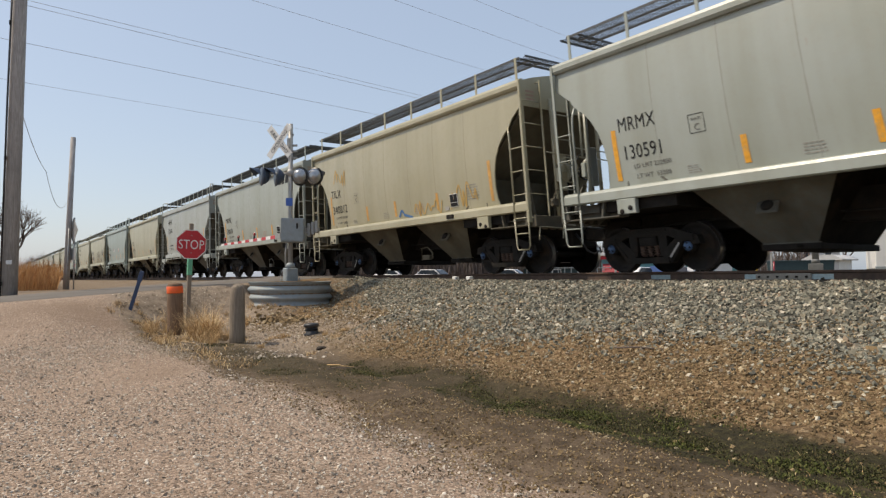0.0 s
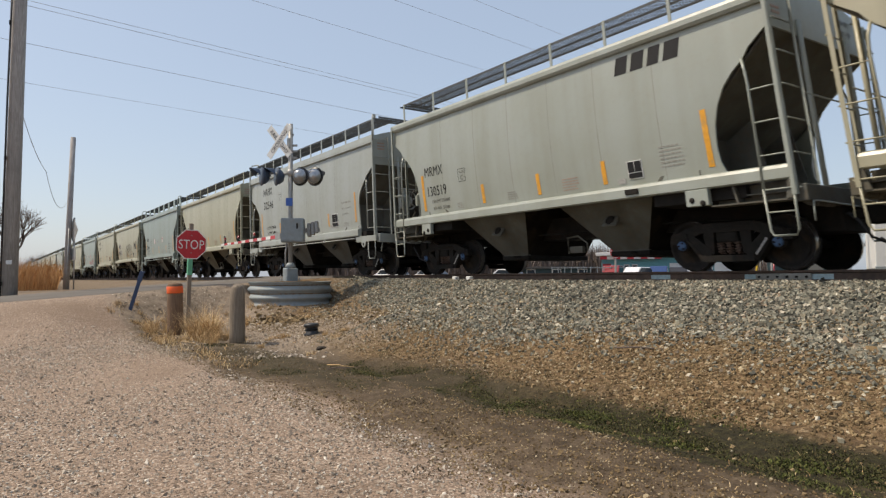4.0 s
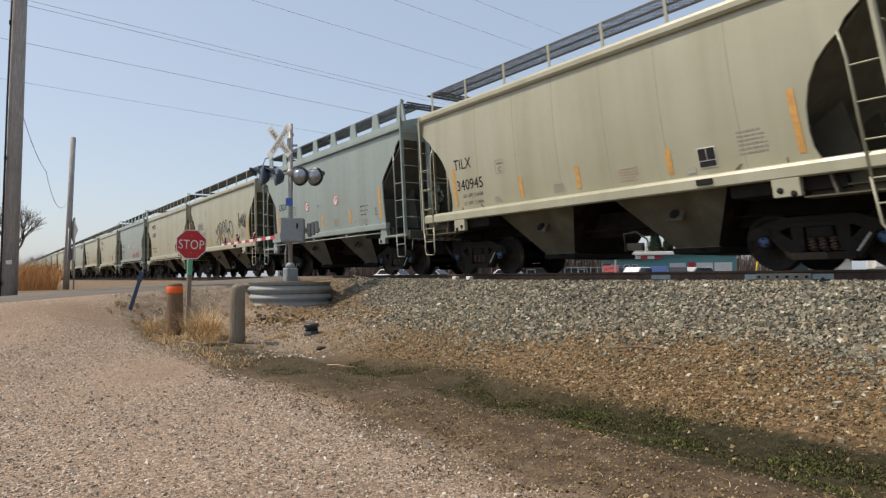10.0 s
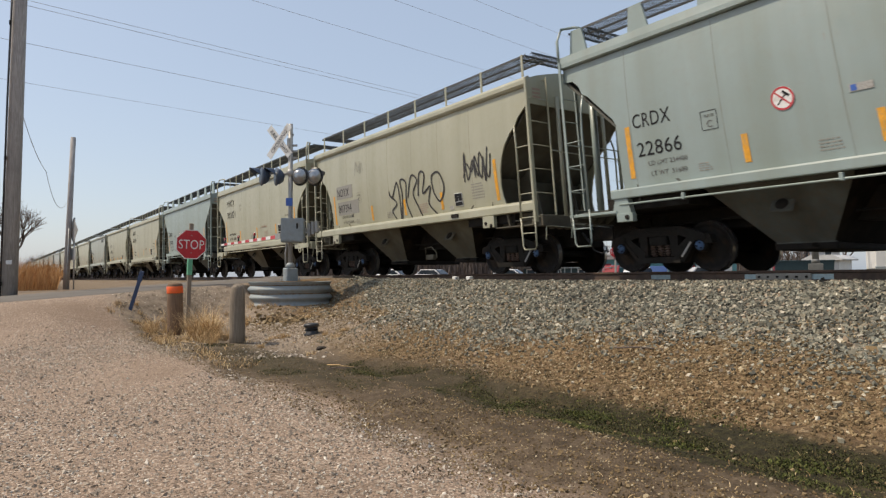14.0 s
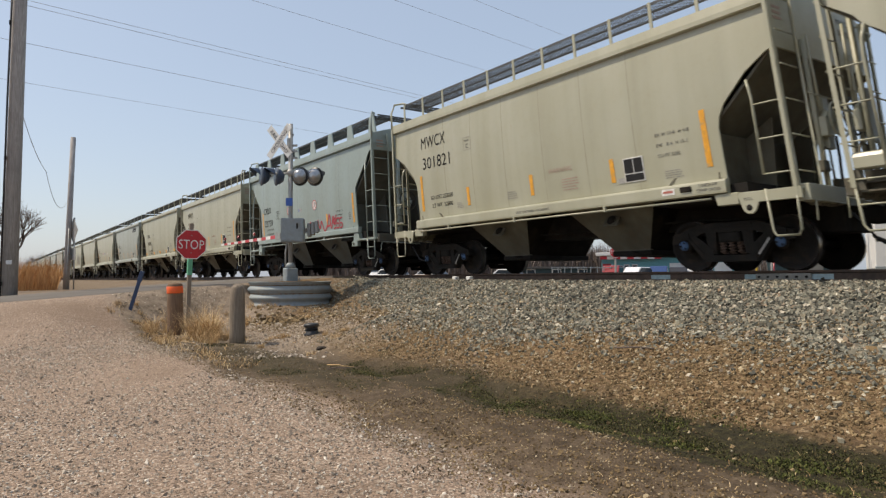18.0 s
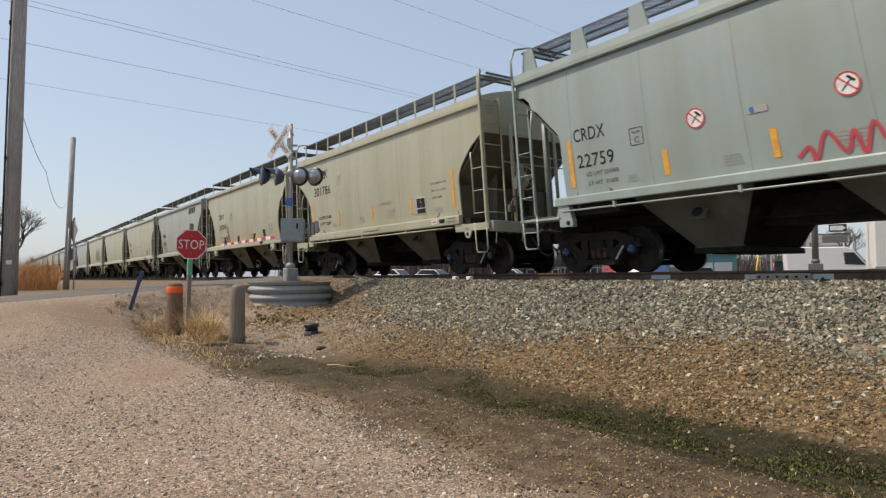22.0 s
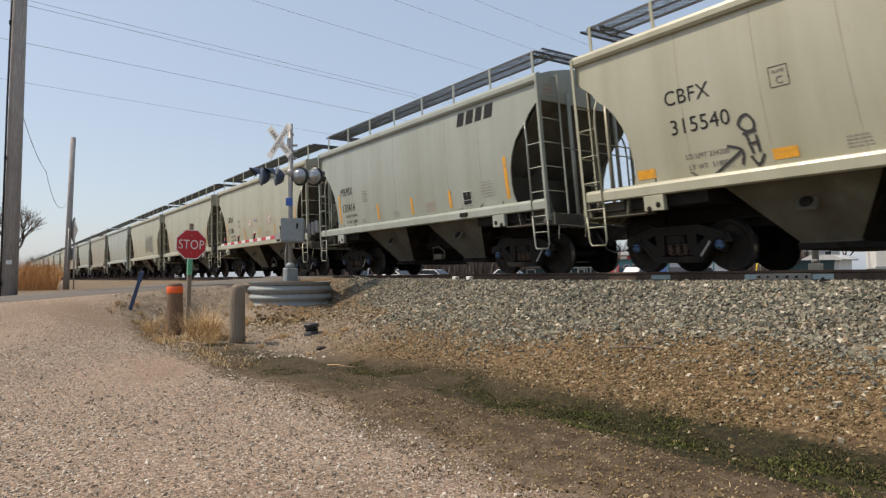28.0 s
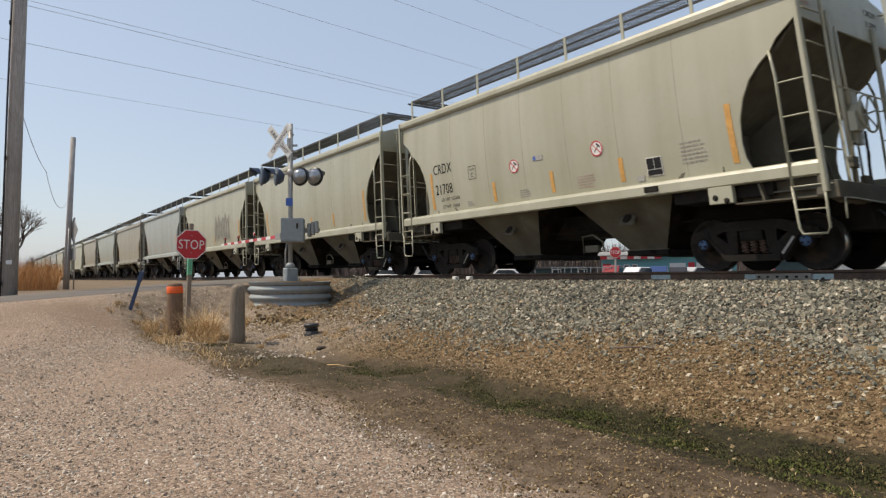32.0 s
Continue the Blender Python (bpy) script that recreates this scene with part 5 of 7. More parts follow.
def build_car(style):
    car = empty("hopper_car", pose(0, TRACK_Y, 0), "two-bay covered hopper car", "hopper car", "hopper cars of the train")
    plate, (ends, panel, web) = side_plate(style), end_sheets(style)
    half = pose(0, 0, 0, 0, 0, 180)
    r0, r1 = RAIL[style]
    near = -HALF_W
    for turn in (Matrix(), half):
        sheet = part("side_sheet", plate, None, car, at=turn)
        for x in SEAMS[style]:
            part("weld_seam", SEAM_ME[style], None, sheet, at=pose(x, 0, 0))
        part("end_slope_sheet", ends, None, car, at=turn)
        part("bolster_web", web, None, car, "grimy upright web over the truck, darkened for shade", turn)
        part("end_panel", panel, None, car, at=turn)
        cap = bmesh.new()
        if style == "curved":       # a rolled rail, rounder than the boxed rail of the others
            across(cap, [(near - 0.02, r0), (near - 0.055, r0 + 0.05), (near - 0.055, r1 - 0.09), (near - 0.03, r1 - 0.03), (near + 0.03, r1), (near + 0.07, r1 - 0.01), (near + 0.07, r0)], -5.85, 5.85)
        else:
            across(cap, [(near - 0.015, r0), (near - 0.05, r0 + 0.02), (near - 0.05, r0 + 0.10), (near - 0.03, r1 - 0.02), (near + 0.03, r1), (near + 0.07, r0)], -5.84, 5.84)
        part("roof_rail", cap, PAINT, car, at=turn)
        sill = bmesh.new()
        if style == "curved":
            across(sill, [(near + 0.06, 1.37), (near - 0.03, 1.37), (near - 0.055, 1.39), (near - 0.055, 1.54), (near - 0.03, 1.59), (near + 0.03, 1.615), (near + 0.11, 1.60)], -5.80, 5.80)
        elif style == "angular":
            across(sill, [(near + 0.06, 1.26), (near - 0.055, 1.27), (near - 0.06, 1.30), (near - 0.06, 1.46), (near - 0.05, 1.49), (near + 0.08, 1.52)], -4.72, 4.72)
        else:
            across(sill, [(near + 0.06, 1.385), (near - 0.055, 1.385), (near - 0.06, 1.40), (near - 0.06, 1.53), (near - 0.05, 1.56), (near + 0.08, 1.575)], -4.78, 4.78)
        part("side_sill", sill, PAINT, car, at=turn)
        for s in (-1, 1):
            pad = bmesh.new()
            if style == "curved":
                prism(pad, [(s * 3.98, 1.09), (s * 4.41, 1.09), (s * 4.41, 1.368), (s * 3.98, 1.368)], near - 0.06, near + 0.04)
                holes = ((4.10, 1.19), (4.30, 1.13))
                web_ = bmesh.new()
                box(web_, min(s * 4.41, s * 5.78), max(s * 4.41, s * 5.78), near + 0.22, near + 0.25, 1.08, 1.368)
                box(web_, min(s * 4.41, s * 5.84), max(s * 4.41, s * 5.84), near - 0.02, near + 0.25, 1.055, 1.08)
                prism(web_, [(s * 4.86, 1.08), (s * 4.90, 1.08), (s * 4.84, 1.368), (s * 4.80, 1.368)], near + 0.02, near + 0.22)
                prism(web_, [(s * 5.70, 1.08), (s * 5.84, 1.08), (s * 5.84, 1.368), (s * 5.76, 1.368)], near - 0.04, near + 0.02)
                part("bolster_gusset", web_, GRIMY_SHADED, car, "recessed dark web below the sill", turn)
            elif style == "angular":
                prism(pad, [(s * 4.90, 1.20), (s * 4.98, 1.235), (s * 5.92, 1.235), (s * 5.92, 1.06), (s * 5.24, 1.06), (s * 5.17, 0.93), (s * 5.11, 0.885), (s * 5.03, 0.885), (s * 4.97, 0.93), (s * 4.93, 1.05)], near - 0.065, near - 0.03)
                holes = ((5.07, 0.985),)
                block = bevel(prism(bmesh.new(), [(s * 4.50, 1.06), (s * 4.88, 1.06), (s * 4.90, 1.255), (s * 4.46, 1.255)], near - 0.02, near + 0.12), 0.01)
                part("sill_bracket", block, PAINT, car, at=turn)
                shelf = box(bmesh.new(), min(s * 4.9, s * 5.92), max(s * 4.9, s * 5.92), near - 0.03, near + 0.4, 1.20, 1.235)
                part("step_shelf", shelf, PAINT, car, at=turn)
            else:
                prism(pad, [(s * 4.31, 0.94), (s * 4.69, 0.94), (s * 4.69, 1.10), (s * 4.31, 1.10)], near - 0.06, near + 0.06)
                holes = ((4.44, 1.02),)
                block = prism(bmesh.new(), [(s * 4.36, 1.10), (s * 4.80, 1.10), (s * 4.72, 1.38), (s * 4.42, 1.38)], near - 0.03, near + 0.10)
                part("sill_bracket", block, PAINT, car, at=turn)
                shelf = box(bmesh.new(), min(s * 4.69, s * 5.92), max(s * 4.69, s * 5.92), near - 0.06, near + 0.3, 1.11, 1.165)
                part("step_shelf", bevel(shelf, 0.008), PAINT, car, at=turn)
            b_ = part("jacking_pad", bevel(pad, 0.006), PAINT, car, at=turn)
            for hx, hz in holes:
                part("lift_hole", lathe(bmesh.new(), [(0.01, near - 0.072), (0.05, near - 0.070), (0.05, near - 0.05)], "y", 12), BLACK_STEEL, b_, at=pose(s * hx, 0, hz))
        # running board along the roof edge, with its posts
        walkway = part("running_board", GRATING, None, car, "grey grating walkway on posts", turn @ pose(0, -1.36, BOARD[style]))
        posts = {"curved": 8, "angular": 12, "gusset": 8}[style]
        for k in range(posts):
            x = -5.5 + k * 11.0 / (posts - 1)
            post = part("board_post" if style != "gusset" else "board_gusset", ROOF_POST if style != "gusset" else GUSSET, None, walkway, at=pose(x, -0.04, -0.585))
        for s in (-1, 1):
            ls, le, st = LADDERS[style, s]
            a = part("side_ladder", ls, None, car, at=turn)
            foot, step_, count = RUNGS[style]
            for k in range(count):
                part("rung", RUNG_X, None, a, at=pose(s * 5.625, -HALF_W - 0.05, foot + k * step_))
            b = part("end_ladder", le, None, car, at=turn)
            for k in range(7 if style == "gusset" else 6):
                part("rung", RUNG_Y, None, b, at=pose(s * 5.92, -HALF_W + 0.22, foot + k * step_))
            part("stirrup_step", st, None, car, at=turn)
            if style != "curved":
                part("handrail", tube(bmesh.new(), [(s * 5.87, -HALF_W - 0.04, r1 - 0.2), (s * 5.87, -HALF_W - 0.04, r1 + 0.36), (s * 5.80, -HALF_W + 0.04, BOARD[style] + 0.05), (s * 5.6, -1.36, BOARD[style] + 0.08), (s * 5.45, -1.36, BOARD[style] + 0.02)], 0.03, 6), PAINT, car, at=turn)
            part("end_post", tube(bmesh.new(), [(s * 5.88, -0.74, 1.2), (s * 5.86, -0.74, PANEL[style] + 0.25)], 0.045 if style != "gusset" else 0.075, 8), PAINT, car, at=turn)
    part("roof", ROOF_ME[style], None, car)
    for s in (-1, 1):
        part("end_walkway", END_GRATING, None, car, "grey grating across the roof end", pose(s * 5.55 + 0.25, 0, BOARD[style], 0, 0, 90))
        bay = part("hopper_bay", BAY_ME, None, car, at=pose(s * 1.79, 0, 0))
        gate = part("outlet_gate", bevel(box(bmesh.new(), -0.5, 0.5, -0.62, 1.44, 0.33, 0.44), 0.015), BLACK_STEEL, bay)
        part("gate_shaft", tube(bmesh.new(), [(0.2, -0.85, 0.4), (0.2, 0.85, 0.4)], 0.03, 8), TRUCK_IRON, bay)
        for y_, tilt in ((-1.0, -35), (1.0, 35)):
            at_ = pose(0, y_ * 1.1, 1.04, tilt if y_ < 0 else tilt + 180, 0, 0)
            boss = part("vibrator_bracket", bevel(box(bmesh.new(), -0.19, 0.19, -0.025, 0.02, -0.15, 0.15), 0.02), GRIMY_SHADED, bay, "grimy vibrator bracket plate", at_)
            part("socket", lathe(bmesh.new(), [(0.03, -0.045), (0.09, -0.05), (0.11, -0.03), (0.11, 0.0)], "y", 10), BLACK_STEEL, boss)
        part("end_sill", bevel(box(bmesh.new(), -0.1, 0.1, -1.58, 1.58, 1.02, 1.28), 0.012), PAINT if style == "angular" else GRIMY_SHADED, car, at=pose(s * 5.9, 0, 0))
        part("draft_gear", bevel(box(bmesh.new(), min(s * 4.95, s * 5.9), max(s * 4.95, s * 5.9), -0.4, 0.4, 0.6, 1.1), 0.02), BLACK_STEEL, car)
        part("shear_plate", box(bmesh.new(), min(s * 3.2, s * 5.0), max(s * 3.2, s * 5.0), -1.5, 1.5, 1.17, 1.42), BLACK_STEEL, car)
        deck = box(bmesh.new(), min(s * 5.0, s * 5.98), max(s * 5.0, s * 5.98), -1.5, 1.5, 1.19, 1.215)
        part("end_platform", deck, GRIMY_SHADED, car, "dirty crossover platform at the car end")
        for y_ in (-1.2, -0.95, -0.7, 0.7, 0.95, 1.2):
            part("platform_bracket", prism(bmesh.new(), [(s * 5.5, 1.19), (s * 5.98, 1.19), (s * 5.94, 0.98), (s * 5.8, 0.98)], y_ - 0.015, y_ + 0.015), GRIMY_SHADED, car)
        part("grab_iron", tube(bmesh.new(), [(s * 5.98, -1.1, 2.75), (s * 6.02, -0.9, 2.72), (s * 6.02, 0.9, 2.72), (s * 5.98, 1.1, 2.75)], 0.014, 6), PAINT, car)
        part("uncoupling_lever", tube(bmesh.new(), [(s * 6.02, -1.55, 0.72), (s * 6.02, -1.5, 1.02), (s * 6.06, -1.35, 1.02), (s * 6.12, -0.15, 0.98)], 0.013, 6), PAINT, car)
        turn = Matrix() if s > 0 else half
        part("coupler", COUPLER_ME, None, car, at=turn)
        part("air_hose", HOSE_ME, None, car, at=turn)
        truck = part("truck", BOLSTER, None, car, "dark cast-iron four-wheel truck", pose(s * TRUCK_X, 0, 0))
        for y in (-1.0, 1.0):
            part("side_frame", SIDE_FRAME, None, truck, at=pose(0, y, 0))
            if y < 0:
                part("stencil", ribbon(bmesh.new(), [(0.50, 0.27), (0.72, 0.53)], 0.035, -0.094), STENCIL, truck, "small white stencil, unreadable", pose(0, y, 0))
            for k in (-0.16, 0, 0.16):
                part("spring", SPRING_ME, None, truck, at=pose(k, y * 1.0, 0.29))
        for bx0 in (-0.42, 0.42):
            part("brake_beam", bevel(box(bmesh.new(), bx0 - 0.05, bx0 + 0.05, -0.85, 0.85, 0.28, 0.46), 0.01), TRUCK_IRON, truck)
        for ax in (-AXLE_X, AXLE_X):
            part("wheelset", WHEELSET, None, truck, "rust-brown wheels with blue bearing caps", pose(ax, 0, WHEEL_R))
    part("centre_sill", bevel(box(bmesh.new(), -5.9, 5.9, -0.32, 0.32, 0.78, 1.30), 0.01), BLACK_STEEL, car)
    part("brake_pipe", tube(bmesh.new(), [(-5.5, -0.5, 0.86), (-3.0, -0.55, 0.95), (0, -0.5, 0.9), (3.0, -0.55, 0.95), (5.5, -0.5, 0.86)], 0.025, 6), BLACK_STEEL, car)
    part("bay_floor", box(bmesh.new(), -3.5, 3.5, -1.41, 1.41, 1.60, 1.64), BLACK_STEEL, car)
    if style == "curved":
        part("valve_bracket", bevel(prism(tube(bmesh.new(), [(0.55, -1.1, 0.4), (0.55, -1.1, 0.75), (0.85, -1.1, 0.78), (1.1, -1.1, 0.62), (1.1, -1.1, 0.45)], 0.022, 6), [(0.62, 0.42), (0.98, 0.42), (0.98, 0.56), (0.62, 0.56)], -1.14, -1.04), 0.008), GRIMY_SHADED, car, "dark pipe bracket under the sill")
    if style != "curved":
        pipe_z = 1.19 if style == "angular" else 1.27
        for x in (-3.2, -0.6, 2.1):
            part("pipe_clip", bevel(box(bmesh.new(), x - 0.03, x + 0.03, -HALF_W - 0.06, -HALF_W, pipe_z - 0.03, pipe_z + 0.09), 0.006), PAINT, car)
        part("sill_pipe", tube(bmesh.new(), [(-4.6, -HALF_W - 0.03, pipe_z), (4.4, -HALF_W - 0.03, pipe_z)], 0.02, 6), PAINT, car, "thin pipe clipped below the side sill")
    part("air_reservoir", tube(bmesh.new(), [(-4.9, 0.75, 1.0), (-3.6, 0.75, 1.0)], 0.2, 12), BLACK_STEEL, car)
    part("brake_cylinder", tube(bmesh.new(), [(-0.3, 0.5, 1.0), (0.4, 0.5, 1.0)], 0.16, 12), BLACK_STEEL, car)
    return car


SEAM_ME = {st: seam_mesh(st) for st in STYLES}
GRATING, END_GRATING, ROOF_ME, BAY_ME, GUSSET = mesh_panel(11.2, 0.68), mesh_panel(2.7, 0.5), {st: roof_sheet(st) for st in STYLES}, hopper_bay(), gusset_post()
LADDERS = {(st, s): ladder_meshes(s, st) for st in STYLES for s in (-1, 1)}

CREAM, PALE, GREY, GREEN, WHITE = (0.385, 0.381, 0.288, 1), (0.40, 0.398, 0.312, 1), (0.322, 0.352, 0.32, 1), (0.26, 0.325, 0.316, 1), (0.34, 0.37, 0.358, 1)
TAWNY = (0.39, 0.363, 0.255, 1)
# Tan for far cars only, desaturated so the colour includes distance haze.
HAZED_TAN = (0.30, 0.275, 0.215, 1)
# style, colour, centre at the start, mark, number, load limit, light weight, end with the brake wheel, what is painted on it
CARS = [
    ("curved", GREY, -4.13, "MRMX", "130591", "LD LMT 232800", "LT WT  53200", -1, "logo", "pale grey covered hopper car with orange stripes"),
    ("curved", TAWNY, -16.9, "TILX", "340812", "LD LMT 232600", "LT WT  53400", 1, "ochre", "cream covered hopper car with faded ochre and blue spray paint"),
    ("curved", GREY, -29.48, "MRMX", "130519", "LD LMT 232800", "LT WT  53200", -1, "logo", "pale grey covered hopper car with a dark slanted emblem"),
    ("angular", WHITE, -42.42, "NAHX", "32546", "LD LMT 232600", "LT WT  53400", 1, "", "off-white angular-ended covered hopper car"),
    ("curved", CREAM, -55.49, "TILX", "340945", "LD LMT 232600", "LT WT  53400", 1, "", "cream covered hopper car with rusty streaks"),
    ("gusset", GREEN, -68.2, "CRDX", "22866", "LD LMT 234400", "LT WT  51600", 1, "signs", "pale grey-green covered hopper car with round red signs"),
    ("curved", CREAM, -81.00, "NDYX", "807394", "LD LMT 232800", "LT WT  53200", -1, "tags", "cream covered hopper car with black spray-painted tags"),
    ("angular", CREAM, -93.48, "MWCX", "301821", "LD LMT 233200", "LT WT  52800", 1, "warning", "cream angular-ended covered hopper car"),
    ("gusset", GREEN, -106.50, "CRDX", "22759", "LD LMT 234400", "LT WT  51600", 1, "signs red", "pale grey-green covered hopper car with red spray-painted tag"),
    ("angular", CREAM, -119.48, "MWCX", "301786", "LD LMT 233100", "LT WT  52900", 1, "warning", "cream angular-ended covered hopper car with a red notice"),
    ("curved", CREAM, -132.30, "CBFX", "315540", "LD LMT 234200", "LT WT  51800", 1, "scrawl", "cream covered hopper car with a black scrawled tag"),
    ("curved", GREY, -145.10, "MRMX", "130414", "LD LMT 232700", "LT WT  53300", -1, "logo", "pale grey covered hopper car with a dark slanted emblem"),
    ("curved", PALE, -157.98, "CRDX", "21708", "LD LMT 232600", "LT WT  53400", 1, "signs", "beige covered hopper car with round red signs"),
    ("curved", PALE, -170.83, "", "", "", "", 1, "", "beige covered hopper car with a yellow stripe"),
    ("curved", PALE, -183.68, "", "", "", "", 1, "haze", "beige covered hopper car with faded dark spray paint"),
]
for i, c in enumerate((WHITE, HAZED_TAN, GREY, HAZED_TAN, PALE, GREY, PALE, WHITE, HAZED_TAN, PALE, GREY, PALE)):
    CARS.append((("curved", "angular", "curved")[i % 3], c, -196.53 - CAR_PITCH * i, "", "", "", "", 1, "far", "covered hopper car far down the train"))


LETTER_PATCH = worn("grey_repaint", (0.27, 0.265, 0.24), 0.6, scale=5, spread=0.1)


def small_print(car, x, z, w, h, rows, mat_=None):
    """Print too small to read: plain bars."""
    bm = bmesh.new()
    r = random.Random(int(x * 100) + int(z * 1000))
    rows = rows * 2 if rows < 4 else rows
    for k in range(rows):
        zz = z + h / 2 - (k + 0.5) * h / rows
        xa = x - w / 2
        end = x + w / 2 - r.uniform(0.0, 0.25) * w
        while xa < end - 0.02:
            ww = min(r.uniform(0.03, 0.11), end - xa)
            box(bm, xa, xa + ww, -HALF_W - 0.005, -HALF_W - 0.003, zz - h / rows * 0.2, zz + h / rows * 0.2)
            xa += ww + 0.022
    tagged(part("small_print", bm, mat_ or LETTER_FADED, car), "small unreadable print", kind="stuff")


def strokes(car, chains, width, mat_, label):
    bm = bmesh.new()
    for ch in chains:
        pts = []
        for i in range(len(ch) - 1):        # smooth the chain
            p0, p1, p2, p3 = (Vector(ch[max(0, min(len(ch) - 1, i + k))]) for k in (-1, 0, 1, 2))
            for s in range(6):
                t = s / 6
                pts.append(0.5 * ((2 * p1) + (p2 - p0) * t + (2 * p0 - 5 * p1 + 4 * p2 - p3) * t * t + (3 * p1 - p0 - 3 * p2 + p3) * t ** 3))
        pts.append(Vector(ch[-1]))
        ribbon(bm, pts, width, -HALF_W - 0.012)
    ob = part("spray_tag", bm, mat_, car, label)
    return ob


def zigzag(x0, x1, z0, z1, count, seed):
    r = random.Random(seed)
    pts = []
    for k in range(count):
        pts.append((x0 + (x1 - x0) * k / (count - 1) + r.uniform(-0.08, 0.08), (z1 if k % 2 else z0) + r.uniform(-0.14, 0.14)))
    return pts


def no_hammer_sign(car, x, z, size=0.165):
    ring = [(math.cos(2 * math.pi * k / 26), math.sin(2 * math.pi * k / 26)) for k in range(26)]
    plate = part("round_sign", prism(bmesh.new(), [(size * a, size * b) for a, b in ring], -HALF_W - 0.010, -HALF_W - 0.003), WHITE_PAINT, car, "round white sign with a red ring and crossed hammer", pose(x, 0, z))
    ring_ = bmesh.new()
    for (a, b), (c, d) in zip(ring, ring[1:] + ring[:1]):
        ring_.faces.new([ring_.verts.new((r_ * size * u, -HALF_W - 0.0125, r_ * size * v)) for r_, u, v in ((0.83, a, b), (0.99, a, b), (0.99, c, d), (0.83, c, d))])
    part("red_ring", ring_, RED_PAINT, plate)
    part("hammer", ribbon(ribbon(bmesh.new(), [(-0.48 * size, -0.48 * size), (0.42 * size, 0.42 * size)], 0.12 * size, -HALF_W - 0.0125), [(0.06 * size, 0.6 * size), (0.6 * size, 0.12 * size)], 0.22 * size, -HALF_W - 0.0128), LETTER, plate)
    part("red_bar", ribbon(bmesh.new(), [(-0.6 * size, 0.6 * size), (0.6 * size, -0.6 * size)], 0.13 * size, -HALF_W - 0.0135), RED_PAINT, plate)


def dress_car(car, style, color, mark, number, load, light, brake, extra):
    """Colours a copied car and adds its own lettering, stripes, brake wheel and sprayed tags."""
    for o in car.children_recursive:
        o.color = color
    big = style == "angular"
    stripes = {"curved": (-4.38, -1.76, 0.22, 2.12, 4.47), "angular": (-4.46, -2.36, 0.0, 2.33, 4.43), "gusset": (-4.28, -1.98, 0.04, 2.25, 4.32)}[style]
    if mark == "TILX":
        stripes = (-4.42, -1.88, -0.12, 2.12, 4.47)
    vivid = STRIPE if (mark in ("MRMX", "CBFX", "NDYX") or style != "curved" and mark and mark != "NAHX") else STRIPE_PALE
    for k, x in enumerate(stripes):
        tall = k in (0, 4)
        if mark == "CBFX":
            dims = (x - 0.2, x + 0.2, 1.70, 1.87)
        else:
            dims = (x - 0.055, x + 0.055, 1.72 if not tall else 1.74, 2.18 if not tall else 2.72)
        bm = bmesh.new()
        steps = 1 + int((dims[3] - dims[2]) / 0.12)
        rows_ = [[bm.verts.new((xx, -HALF_W - 0.006, dims[2] + (dims[3] - dims[2]) * q / steps)) for xx in dims[:2]] for q in range(steps + 1)]
        back = [[bm.verts.new((v.co.x, -HALF_W + 0.002, v.co.z)) for v in r_] for r_ in (rows_[0], rows_[-1])]
        for r0_, r1_ in zip(rows_, rows_[1:]):
            bm.faces.new((r0_[0], r0_[1], r1_[1], r1_[0]))
        bm.faces.new((back[0][0], back[0][1], rows_[0][1], rows_[0][0]))
        bm.faces.new((rows_[-1][0], rows_[-1][1], back[1][1], back[1][0]))
        part("reflective_stripe", bm, vivid, car, "orange reflective stripe" if vivid is STRIPE else "faded orange reflective stripe")
    y = -HALF_W - 0.0055
    if mark:
        size = 0.46 if big else 0.38
        zt, zn = (3.46, 2.88) if big else ((2.92, 2.39) if mark == "CBFX" else (2.66, 2.12))
        xt = (-4.4 if mark == "MWCX" else -4.25) if big else -3.75 if mark == "CBFX" else -4.15 if style == "gusset" else -4.12 if mark == "NDYX" else -4.38 if mark == "TILX" else -4.26
        wide = 1.0 if big or style == "gusset" or mark == "CBFX" else 0.94 if mark == "TILX" else 0.80
        part("reporting_mark", text_mesh(mark, size, LETTER, 1.06, 0.95 if mark == "CBFX" else 0.9 if mark == "TILX" else 0.78), None, car, "black reporting mark", pose(xt, y, zt))
        part("car_number", text_mesh(number, size, LETTER, 1.04, wide), None, car, "black car number", pose(xt + 0.04, y, zn))
        tagged(part("load_limit", text_mesh(load, 0.15 if big else 0.12, LETTER if big else LETTER_SOFT, 1.05), None, car, at=pose(xt + (0.35 if big else 0.25), y, 2.02 if big else 1.93)), "small black lettering", kind="stuff")
        tagged(part("light_weight", text_mesh(light, 0.15 if big else 0.12, LETTER if big else LETTER_SOFT, 1.05), None, car, at=pose(xt + (0.4 if big else 0.28), y, 1.80 if big else 1.74)), "small black lettering", kind="stuff")
        zs = 3.28 if big else 2.52
        xs_ = -2.25 if big else -2.55
        if mark == "CBFX":
            xs_, zs = -1.62, 2.96
        sq = bmesh.new()
        for a, b in (((-0.15, -0.16), (0.15, -0.16)), ((0.15, -0.16), (0.15, 0.16)), ((0.15, 0.16), (-0.15, 0.16)), ((-0.15, 0.16), (-0.15, -0.16))):
            ribbon(sq, [a, b], 0.011, y)
        plate = part("plate_code_box", sq, LETTER if mark in ("MRMX", "CRDX", "CBFX") else LETTER_FADED, car, "small square outline", pose(xs_, 0, zs))
        part("code_letter", text_mesh("C", 0.17, LETTER_SOFT, 1, 1, "CENTER"), None, plate, at=pose(0, y, -0.12))
